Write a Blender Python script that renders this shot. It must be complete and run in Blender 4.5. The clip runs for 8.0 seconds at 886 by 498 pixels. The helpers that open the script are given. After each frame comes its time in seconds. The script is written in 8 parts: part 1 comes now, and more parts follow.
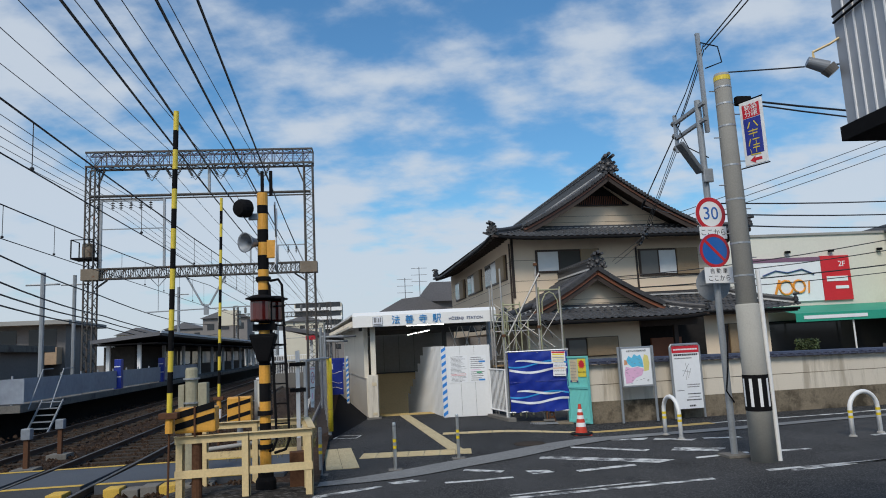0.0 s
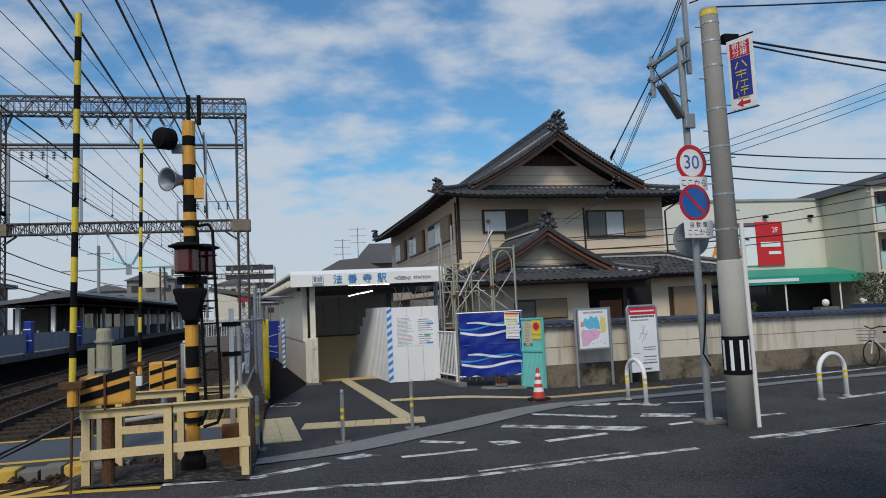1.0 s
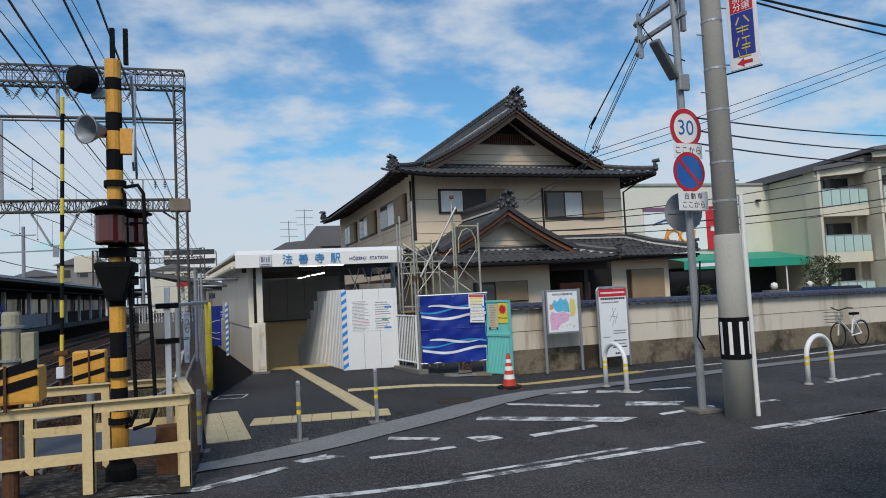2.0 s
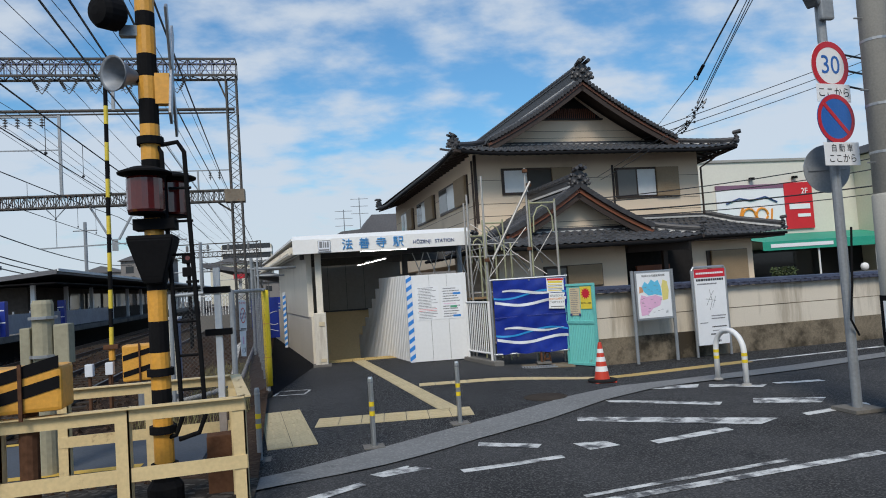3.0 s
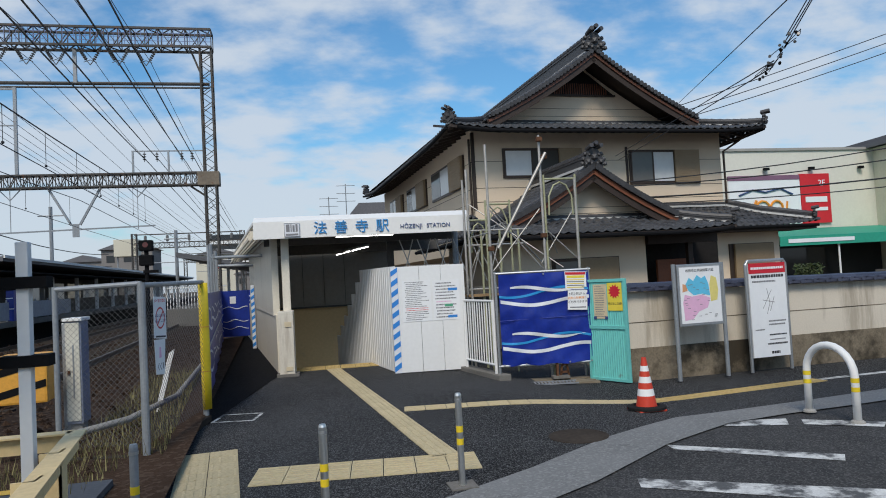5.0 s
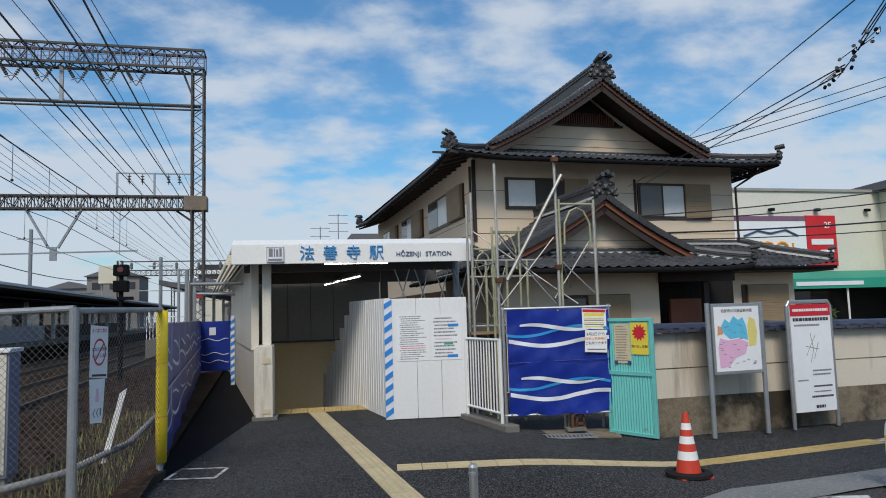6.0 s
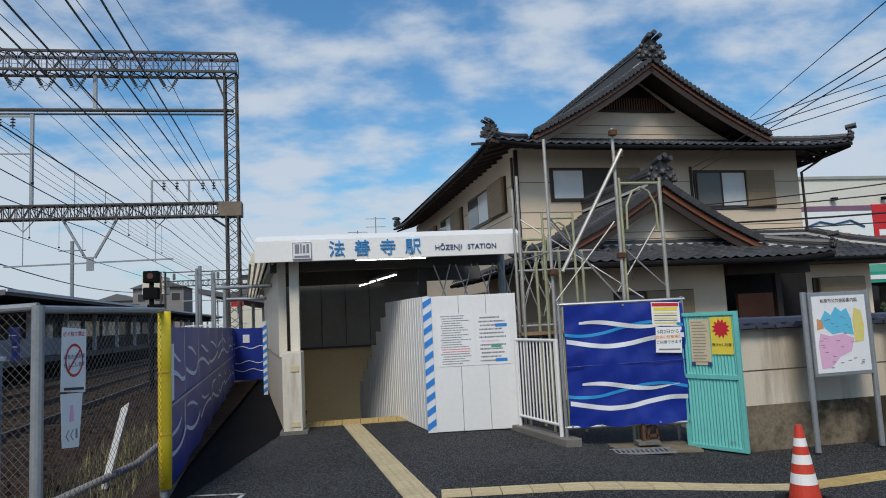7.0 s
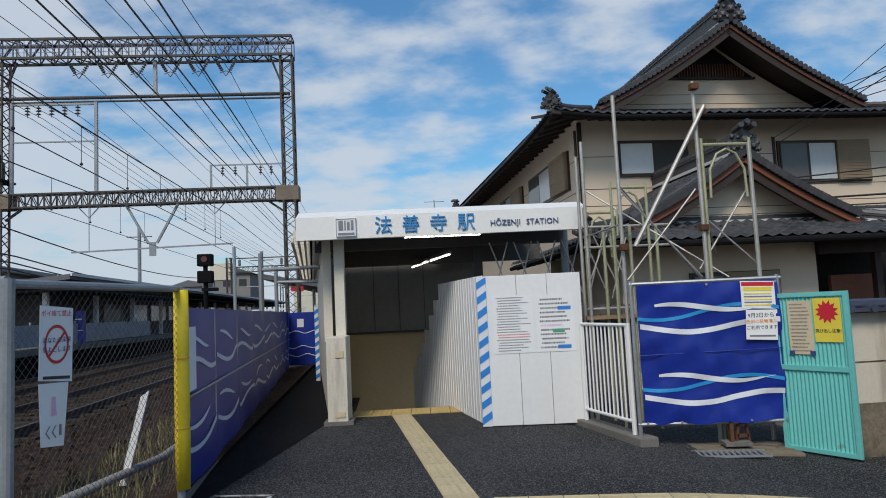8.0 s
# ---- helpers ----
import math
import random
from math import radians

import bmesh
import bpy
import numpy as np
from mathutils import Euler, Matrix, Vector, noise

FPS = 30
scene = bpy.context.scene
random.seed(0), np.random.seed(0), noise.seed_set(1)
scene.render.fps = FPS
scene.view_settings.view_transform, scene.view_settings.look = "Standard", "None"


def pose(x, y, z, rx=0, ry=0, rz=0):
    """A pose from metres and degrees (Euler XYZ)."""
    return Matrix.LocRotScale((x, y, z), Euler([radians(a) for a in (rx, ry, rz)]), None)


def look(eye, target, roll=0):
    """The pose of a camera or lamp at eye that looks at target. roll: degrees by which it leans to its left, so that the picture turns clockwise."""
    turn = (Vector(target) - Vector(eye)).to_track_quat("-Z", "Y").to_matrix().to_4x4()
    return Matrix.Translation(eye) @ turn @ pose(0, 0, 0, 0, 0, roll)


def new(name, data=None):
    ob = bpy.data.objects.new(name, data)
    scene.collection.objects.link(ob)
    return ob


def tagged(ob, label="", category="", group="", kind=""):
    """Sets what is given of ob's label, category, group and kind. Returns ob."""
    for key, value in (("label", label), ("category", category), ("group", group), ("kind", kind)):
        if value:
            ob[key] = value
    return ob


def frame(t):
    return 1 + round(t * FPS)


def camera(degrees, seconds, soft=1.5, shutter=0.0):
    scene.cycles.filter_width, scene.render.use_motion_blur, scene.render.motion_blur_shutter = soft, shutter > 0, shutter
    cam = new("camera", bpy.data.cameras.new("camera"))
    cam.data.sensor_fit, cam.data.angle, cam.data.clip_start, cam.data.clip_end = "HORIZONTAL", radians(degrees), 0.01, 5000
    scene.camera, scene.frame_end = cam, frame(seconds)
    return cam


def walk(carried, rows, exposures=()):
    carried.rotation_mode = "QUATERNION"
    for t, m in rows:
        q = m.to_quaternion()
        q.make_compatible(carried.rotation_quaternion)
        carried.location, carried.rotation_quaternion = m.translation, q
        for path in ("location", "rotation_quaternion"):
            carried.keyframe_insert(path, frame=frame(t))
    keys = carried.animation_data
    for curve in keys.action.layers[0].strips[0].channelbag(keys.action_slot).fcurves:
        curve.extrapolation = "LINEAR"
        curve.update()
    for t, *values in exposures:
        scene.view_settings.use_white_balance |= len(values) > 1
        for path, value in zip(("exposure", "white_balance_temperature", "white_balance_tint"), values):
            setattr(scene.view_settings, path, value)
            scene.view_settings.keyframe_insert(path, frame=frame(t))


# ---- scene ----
cam = camera(65.8, 8.0, soft=1.0)
PATH = [
    (0, (0.939, 0.817, 2.094), (1.153, 2.786, 2.375), -2.9),
    (0.5, (0.779, 1.513, 2.046), (1.112, 3.476, 2.235), -3.2),
    (1, (0.747, 2.216, 2.02), (1.145, 4.169, 2.19), -2.7),
    (1.2, (0.672, 2.473, 2.014), (1.133, 4.414, 2.156), -5.0),
    (2.3, (0.62, 4.002, 1.9), (1.189, 5.916, 2.022), -2.3),
    (2.5, (0.586, 4.347, 1.864), (1.078, 6.277, 2.048), -4.3),
    (3, (0.56, 5.103, 1.848), (0.964, 7.059, 1.948), -3.8),
    (3.5, (0.683, 5.962, 1.879), (1.165, 7.899, 1.993), -4.7),
    (4, (0.765, 6.615, 1.875), (1.175, 8.57, 1.976), -2.6),
    (4.2, (0.825, 6.869, 1.891), (1.227, 8.827, 1.95), -2.3),
    (5.3, (1.172, 8.495, 1.835), (1.626, 10.44, 1.949), -3.9),
    (5.5, (1.196, 8.778, 1.841), (1.649, 10.721, 1.985), -4.8),
    (6, (1.253, 9.481, 1.822), (1.708, 11.42, 2.006), -1.7),
    (6.5, (1.4, 10.212, 1.779), (1.756, 12.169, 1.987), -2.9),
    (7, (1.477, 10.803, 1.719), (1.819, 12.763, 1.924), -2.8),
    (7.5, (1.655, 11.328, 1.699), (1.874, 13.304, 1.921), -3.8),
    (8, (1.737, 11.808, 1.661), (1.898, 13.793, 1.834), -2.7),
]
walk(cam, [(t, look(eye, target, roll)) for t, eye, target, roll in PATH],
     exposures=[(0, -0.06), (0.5, -0.2), (1, -0.2), (2.5, 0.0), (4, 0.02), (6, -0.06), (8, -0.1)])

# ---- world and light ----
world = bpy.data.worlds.new("world")
scene.world = world
world.use_nodes = True
SUN_EL, SUN_AZ = 46.0, 200.0          # degrees; azimuth clockwise from +y


def make_world():
    nt = world.node_tree
    nt.nodes.clear()
    N, L = nt.nodes.new, nt.links.new
    out, bg = N("ShaderNodeOutputWorld"), N("ShaderNodeBackground")
    sky = N("ShaderNodeTexSky")
    sky.sky_type, sky.sun_disc = "NISHITA", False
    sky.sun_elevation, sky.sun_rotation = radians(SUN_EL), radians(SUN_AZ)
    sky.air_density, sky.dust_density, sky.ozone_density = 1.3, 0.8, 2.2
    co = N("ShaderNodeTexCoord")
    sep = N("ShaderNodeSeparateXYZ")
    L(co.outputs["Generated"], sep.inputs[0])

    def math(op, a, b=None, clamp=False):
        n = N("ShaderNodeMath")
        n.operation, n.use_clamp = op, clamp
        for k, v in enumerate((a, b)):
            if v is None:
                continue
            if isinstance(v, (int, float)):
                n.inputs[k].default_value = v
            else:
                L(v, n.inputs[k])
        return n.outputs[0]

    # cloud layer: the direction laid onto a flat deck
    up = math("ADD", math("MAXIMUM", sep.outputs[2], 0.0), 0.26)
    com = N("ShaderNodeCombineXYZ")
    L(math("DIVIDE", sep.outputs[0], up), com.inputs[0])
    L(math("DIVIDE", sep.outputs[1], up), com.inputs[1])
    turn = N("ShaderNodeMapping")
    turn.inputs["Rotation"].default_value = (0, 0, radians(28))
    turn.inputs["Scale"].default_value = (0.9, 1.15, 1)
    turn.inputs["Location"].default_value = (3.1, 1.7, 0)
    L(com.outputs[0], turn.inputs[0])
    big, fine = N("ShaderNodeTexNoise"), N("ShaderNodeTexNoise")
    for n, s, d, r in ((big, 1.7, 3.0, 0.5), (fine, 5.2, 7.0, 0.55)):
        L(turn.outputs[0], n.inputs["Vector"])
        n.inputs["Scale"].default_value, n.inputs["Detail"].default_value, n.inputs["Roughness"].default_value = s, d, r
    mix = math("ADD", math("MULTIPLY", big.outputs[0], 0.5), math("MULTIPLY", fine.outputs[0], 0.5))
    low = math("SUBTRACT", 1.0, math("MULTIPLY", math("MAXIMUM", sep.outputs[2], 0.0), 2.3), True)
    cover = math("ADD", mix, math("MULTIPLY", math("POWER", low, 1.5), 0.26))
    cover = math("ADD", cover, math("MULTIPLY", math("MAXIMUM", math("MULTIPLY", sep.outputs[0], -1.0), 0.0), 0.15))
    ramp = N("ShaderNodeMapRange")
    ramp.interpolation_type = "SMOOTHSTEP"
    ramp.inputs["From Min"].default_value, ramp.inputs["From Max"].default_value = 0.475, 0.675
    L(cover, ramp.inputs["Value"])
    blue = N("ShaderNodeMix")
    blue.data_type, blue.blend_type = "RGBA", "MULTIPLY"
    blue.inputs["Factor"].default_value = 1.0
    L(sky.outputs[0], blue.inputs["A"])
    blue.inputs["B"].default_value = (0.062, 0.106, 0.134, 1)
    cloud = N("ShaderNodeMix")
    cloud.data_type = "RGBA"
    L(math("MULTIPLY", ramp.outputs[0], 0.90), cloud.inputs["Factor"])
    L(blue.outputs["Result"], cloud.inputs["A"])
    cloud.inputs["B"].default_value = (0.61, 0.68, 0.77, 1)
    L(cloud.outputs["Result"], bg.inputs["Color"])
    bg.inputs["Strength"].default_value = 1.0
    L(bg.outputs[0], out.inputs[0])


make_world()
sun_data = bpy.data.lights.new("sun", "SUN")
sun_data.energy, sun_data.angle, sun_data.color = 2.6, radians(20), (1.0, 0.91, 0.79)
sun = new("sun", sun_data)
sun.matrix_world = look((0, 0, 40), (-math.sin(radians(SUN_AZ)), -math.cos(radians(SUN_AZ)), 40 - math.tan(radians(SUN_EL))))

# ---- materials ----


def mat(name, rgb, rough=0.7, metal=0.0, vary=0.18, grain=30.0, patch=1.3, bump=0.15, stain=None, stain_at=0.62, coat=0.0, random_tone=0.0, rust=0.0, speck=None, speck_size=45.0, streak=False):
    """Procedural surface: fine grain, broad patches, optional stains, per-object tone."""
    m = bpy.data.materials.new(name)
    m.use_nodes = True
    nt = m.node_tree
    N, L = nt.nodes.new, nt.links.new
    b = nt.nodes["Principled BSDF"]
    co = N("ShaderNodeTexCoord")
    fine, broad = N("ShaderNodeTexNoise"), N("ShaderNodeTexNoise")
    for n, s, d in ((fine, grain, 4.0), (broad, patch, 5.0)):
        n.inputs["Scale"].default_value, n.inputs["Detail"].default_value = s, d
        L(co.outputs["Object"], n.inputs["Vector"])
    add = N("ShaderNodeMath")
    add.operation = "ADD"
    L(fine.outputs[0], add.inputs[0])
    L(broad.outputs[0], add.inputs[1])
    rng = N("ShaderNodeMapRange")
    rng.inputs["From Min"].default_value, rng.inputs["From Max"].default_value = 0.6, 1.4
    rng.inputs["To Min"].default_value, rng.inputs["To Max"].default_value = 1 - vary, 1 + vary
    L(add.outputs[0], rng.inputs["Value"])
    tone = rng.outputs[0]
    if random_tone:
        info = N("ShaderNodeObjectInfo")
        isl = N("ShaderNodeNewGeometry")
        s1 = N("ShaderNodeMath")
        s1.operation = "ADD"
        L(info.outputs["Random"], s1.inputs[0])
        L(isl.outputs["Random Per Island"], s1.inputs[1])
        fr = N("ShaderNodeMath")
        fr.operation = "FRACT"
        L(s1.outputs[0], fr.inputs[0])
        r2 = N("ShaderNodeMapRange")
        r2.inputs["To Min"].default_value, r2.inputs["To Max"].default_value = 1 - random_tone, 1 + random_tone
        L(fr.outputs[0], r2.inputs["Value"])
        mul = N("ShaderNodeMath")
        mul.operation = "MULTIPLY"
        L(tone, mul.inputs[0])
        L(r2.outputs[0], mul.inputs[1])
        tone = mul.outputs[0]
    col = N("ShaderNodeMix")
    col.data_type, col.blend_type = "RGBA", "MULTIPLY"
    col.inputs["Factor"].default_value = 1.0
    col.inputs["A"].default_value = (*rgb, 1)
    L(tone, col.inputs["B"])
    colour = col.outputs["Result"]
    for rgb2, lo, sc in ([(stain, stain_at, patch * 0.8)] if stain else []) + ([((0.16, 0.06, 0.025), 0.66 - 0.12 * rust, 2.7)] if rust else []):
        st = N("ShaderNodeTexNoise")
        st.inputs["Scale"].default_value, st.inputs["Detail"].default_value, st.inputs["Roughness"].default_value = sc, 8.0, 0.68
        if streak:
            mp = N("ShaderNodeMapping")
            mp.inputs["Scale"].default_value = (4.5, 4.5, 0.55)
            L(co.outputs["Object"], mp.inputs["Vector"])
            L(mp.outputs[0], st.inputs["Vector"])
        else:
            L(co.outputs["Object"], st.inputs["Vector"])
        sr = N("ShaderNodeMapRange")
        sr.inputs["From Min"].default_value, sr.inputs["From Max"].default_value = lo, lo + 0.12
        L(st.outputs[0], sr.inputs["Value"])
        sm = N("ShaderNodeMix")
        sm.data_type = "RGBA"
        L(sr.outputs[0], sm.inputs["Factor"])
        L(colour, sm.inputs["A"])
        sm.inputs["B"].default_value = (*rgb2, 1)
        colour = sm.outputs["Result"]
    if speck:
        vo = N("ShaderNodeTexVoronoi")
        vo.inputs["Scale"].default_value = speck_size
        L(co.outputs["Object"], vo.inputs["Vector"])
        hue = N("ShaderNodeSeparateColor")
        L(vo.outputs["Color"], hue.inputs[0])
        sr = N("ShaderNodeMapRange")
        sr.inputs["From Min"].default_value, sr.inputs["From Max"].default_value = 0.62, 1.0
        L(hue.outputs[0], sr.inputs["Value"])
        sm = N("ShaderNodeMix")
        sm.data_type = "RGBA"
        L(sr.outputs[0], sm.inputs["Factor"])
        L(colour, sm.inputs["A"])
        sm.inputs["B"].default_value = (*speck, 1)
        colour = sm.outputs["Result"]
    if rough >= 0.8:
        b.inputs["Specular IOR Level"].default_value = 0.1
    L(colour, b.inputs["Base Color"])
    b.inputs["Roughness"].default_value, b.inputs["Metallic"].default_value = rough, metal
    b.inputs["Coat Weight"].default_value = coat
    if bump:
        bu = N("ShaderNodeBump")
        bu.inputs["Strength"].default_value, bu.inputs["Distance"].default_value = bump, 0.01
        L(fine.outputs[0], bu.inputs["Height"])
        L(bu.outputs[0], b.inputs["Normal"])
    return m


def glass(name, rgb, rough=0.06):
    m = mat(name, rgb, rough, 0, 0.06, 6, 0.8, 0)
    m.node_tree.nodes["Principled BSDF"].inputs["Specular IOR Level"].default_value = 0.4
    return m


def lamp_mat(name, rgb, power):
    m = bpy.data.materials.new(name)
    m.use_nodes = True
    b = m.node_tree.nodes["Principled BSDF"]
    b.inputs["Base Color"].default_value = (0.8, 0.8, 0.8, 1)
    b.inputs["Emission Color"].default_value = (*rgb, 1)
    b.inputs["Emission Strength"].default_value = power
    return m


ASPHALT = mat("asphalt", (0.047, 0.047, 0.048), 0.88, 0, 0.7, 50, 0.7, 0.7, (0.03, 0.031, 0.033), 0.55, speck=(0.115, 0.113, 0.11), speck_size=75)
ASPHALT_FORE = mat("forecourt asphalt", (0.024, 0.0245, 0.0255), 0.9, 0, 0.9, 45, 0.45, 1.0, (0.055, 0.055, 0.057), 0.62, speck=(0.16, 0.16, 0.16), speck_size=105)
# new asphalt, its base colour lowered further to carry the path's shade
ASPHALT_NEW_SHADED = mat("new asphalt", (0.008, 0.008, 0.009), 0.9, 0, 0.35, 70, 0.5, 0.8, speck=(0.016, 0.016, 0.018))
DIRT = mat("ground dirt", (0.12, 0.1, 0.08), 0.95, 0, 0.35, 20, 0.3, 0.5, (0.06, 0.06, 0.05), 0.6)
BALLAST = mat("ballast", (0.032, 0.019, 0.012), 0.95, 0, 0.5, 40, 0.8, 0.4, random_tone=0.6, speck=(0.085, 0.058, 0.042), speck_size=22)
CONCRETE = mat("concrete", (0.33, 0.32, 0.3), 0.85, 0, 0.2, 40, 0.9, 0.3, (0.2, 0.19, 0.17), 0.62)
CONCRETE_OLD = mat("old concrete", (0.17, 0.16, 0.145), 0.9, 0, 0.25, 35, 0.9, 0.4, (0.09, 0.085, 0.075), 0.55)
GUTTER = mat("gutter concrete", (0.19, 0.192, 0.19), 0.88, 0, 0.22, 50, 0.8, 0.4, (0.11, 0.11, 0.108), 0.6, speck=(0.26, 0.26, 0.255))
POLE_CONC = mat("pole concrete", (0.3, 0.29, 0.265), 0.82, 0, 0.15, 45, 1.5, 0.3, (0.2, 0.19, 0.17), 0.64)
PAINT_WHITE = mat("road paint", (0.62, 0.62, 0.6), 0.75, 0, 0.3, 60, 4.0, 0.5, (0.085, 0.085, 0.085), 0.46)
PAINT_YELLOW = mat("yellow road paint", (0.6, 0.38, 0.06), 0.75, 0, 0.25, 60, 2.0, 0.4, (0.12, 0.1, 0.07), 0.6)
TACTILE = mat("tactile paving", (0.54, 0.45, 0.28), 0.8, 0, 0.2, 40, 1.1, 0.3, (0.36, 0.3, 0.19), 0.6, random_tone=0.08)
TACTILE_Y = mat("yellow tactile paving", (0.5, 0.37, 0.16), 0.8, 0, 0.2, 40, 1.1, 0.3, (0.33, 0.27, 0.16), 0.62, random_tone=0.1)
MESH_WIRE = mat("dull fence wire", (0.11, 0.11, 0.112), 0.6, 0.2, 0.15, 20, 3, 0)
STEEL = mat("galvanised steel", (0.4, 0.41, 0.42), 0.45, 0.75, 0.18, 30, 3, 0.1)
STEEL_GREY = mat("grey painted steel", (0.27, 0.29, 0.31), 0.5, 0.3, 0.18, 30, 3, 0.1, rust=0.25)
GANTRY = mat("weathered gantry steel", (0.06, 0.055, 0.05), 0.7, 0.1, 0.3, 8, 0.8, 0.1, rust=0.7)
GANTRY_BOX = mat("gantry gusset", (0.19, 0.155, 0.115), 0.7, 0.2, 0.25, 8, 1.2, 0.1, rust=0.6)
STAINLESS = mat("stainless steel", (0.72, 0.72, 0.7), 0.36, 1.0, 0.1, 40, 3, 0.05)
RAIL_TOP = mat("rail steel", (0.1, 0.08, 0.066), 0.4, 0.8, 0.25, 30, 3, 0.1)
RUST = mat("rusty iron", (0.12, 0.06, 0.035), 0.85, 0.2, 0.35, 20, 2, 0.3)
SLEEPER = mat("sleeper", (0.05, 0.04, 0.032), 0.9, 0, 0.35, 20, 2, 0.3)
BLACK = mat("black paint", (0.008, 0.008, 0.009), 0.82, 0, 0.25, 30, 3, 0.1)
# rubber of tyres and cone weight; also the painted shade under the platform
BLACK_RUBBER_SHADE = mat("black rubber", (0.02, 0.02, 0.02), 0.8, 0, 0.3, 30, 3, 0.2)
# near-black colour standing for shade in the porch and the gable top
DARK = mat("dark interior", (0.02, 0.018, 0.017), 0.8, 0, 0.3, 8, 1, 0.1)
ORANGE = mat("crossing amber paint", (0.68, 0.33, 0.045), 0.5, 0, 0.18, 30, 2.5, 0.12, rust=0.25)
ROD_YELLOW = mat("rod yellow", (0.7, 0.53, 0.05), 0.5, 0, 0.15, 30, 3, 0.1)
CREAM_STEEL = mat("cream painted steel", (0.68, 0.52, 0.27), 0.55, 0, 0.14, 30, 1.6, 0.12, rust=0.3)
RED_GLASS = mat("red signal lens", (0.09, 0.008, 0.006), 0.15, 0, 0.2, 20, 3, 0.05, coat=0.6)
GREY_HORN = mat("grey horn", (0.22, 0.24, 0.27), 0.45, 0.2, 0.2, 20, 3, 0.05)
WHITE = mat("white paint", (0.78, 0.78, 0.77), 0.55, 0, 0.05, 20, 0.9, 0.05)
WHITE_PANEL = mat("white hoarding", (0.76, 0.765, 0.76), 0.5, 0, 0.05, 14, 0.6, 0.05, (0.66, 0.66, 0.64), 0.66)
FASCIA = mat("fascia white", (0.8, 0.79, 0.76), 0.5, 0, 0.05, 12, 0.5, 0.05, (0.66, 0.62, 0.55), 0.68)
CREAM_WALL = mat("station cream wall", (0.66, 0.61, 0.51), 0.7, 0, 0.08, 25, 0.7, 0.1, (0.46, 0.4, 0.32), 0.6, streak=True)
STN_BROWN = mat("station brown wall", (0.6, 0.43, 0.215), 0.6, 0, 0.12, 15, 0.6, 0.1, (0.34, 0.28, 0.19), 0.62)
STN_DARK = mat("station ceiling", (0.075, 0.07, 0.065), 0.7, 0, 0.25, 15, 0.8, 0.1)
BLUE_SHEET = mat("blue tarpaulin", (0.008, 0.026, 0.25), 0.33, 0, 0.2, 14, 1.4, 0.25, (0.012, 0.03, 0.27), 0.6)
BLUE_FENCE = mat("blue hoarding sheet", (0.007, 0.026, 0.25), 0.42, 0, 0.2, 14, 1.4, 0.25, (0.018, 0.032, 0.2), 0.6)
SHEET_WHITE = mat("printed white", (0.7, 0.72, 0.76), 0.45, 0, 0.06, 10, 1, 0.1)
SHEET_CYAN = mat("printed cyan", (0.02, 0.26, 0.6), 0.45, 0, 0.06, 10, 1, 0.1)
TAPE_BLUE = mat("blue stripe", (0.03, 0.22, 0.62), 0.45, 0, 0.08, 20, 2, 0.05)
SIGN_BLUE = mat("letter blue", (0.03, 0.24, 0.55), 0.45, 0, 0.08, 20, 2, 0.05)
NAVY = mat("letter navy", (0.04, 0.07, 0.19), 0.5, 0, 0.08, 20, 2, 0.05)
TEXT_BLACK = mat("print black", (0.03, 0.03, 0.035), 0.6, 0, 0.05, 20, 2, 0)
TEXT_GREY = mat("print grey", (0.2, 0.2, 0.21), 0.6, 0, 0.05, 20, 2, 0)
PAPER = mat("paper", (0.78, 0.79, 0.8), 0.7, 0, 0.04, 15, 2, 0.08)
PAPER_YELLOW = mat("yellow paper", (0.75, 0.6, 0.06), 0.6, 0, 0.06, 15, 2, 0.08)
PAPER_CREAM = mat("faded cream paper", (0.6, 0.5, 0.33), 0.7, 0, 0.1, 15, 2, 0.1)
PRINT_RED = mat("print red", (0.55, 0.015, 0.03), 0.5, 0, 0.08, 20, 2, 0)
PRINT_ORANGE = mat("print orange", (0.75, 0.28, 0.03), 0.5, 0, 0.08, 20, 2, 0)
MAP_PINK = mat("map pink", (0.72, 0.42, 0.6), 0.5, 0, 0.08, 20, 2, 0)
MAP_BLUE = mat("map blue", (0.12, 0.5, 0.72), 0.5, 0, 0.08, 20, 2, 0)
MAP_YELLOW = mat("map yellow", (0.72, 0.62, 0.2), 0.5, 0, 0.08, 20, 2, 0)
MAP_ORANGE = mat("map orange", (0.6, 0.3, 0.15), 0.5, 0, 0.08, 20, 2, 0)
TEAL_DOOR = mat("turquoise sheet metal", (0.16, 0.55, 0.51), 0.5, 0.1, 0.08, 20, 1.5, 0.06, rust=0.12)
CONE_RED = mat("cone red", (0.55, 0.045, 0.02), 0.5, 0, 0.1, 20, 3, 0.05)
HOUSE_WALL = mat("beige house wall", (0.72, 0.59, 0.445), 0.85, 0, 0.07, 45, 0.45, 0.12, (0.62, 0.5, 0.375), 0.6)
WALL_PLASTER = mat("garden wall plaster", (0.6, 0.54, 0.45), 0.88, 0, 0.1, 40, 0.5, 0.2, (0.4, 0.35, 0.28), 0.49, streak=True)
WALL_BASE = mat("garden wall base", (0.2, 0.165, 0.12), 0.92, 0, 0.35, 30, 0.9, 0.5, (0.055, 0.046, 0.034), 0.47)
TILE = mat("grey roof tile", (0.062, 0.062, 0.066), 0.48, 0, 0.25, 12, 0.7, 0.12, random_tone=0.3)
TILE_DARK = mat("dark ridge tile", (0.052, 0.05, 0.052), 0.5, 0, 0.25, 20, 1.5, 0.2, random_tone=0.2)
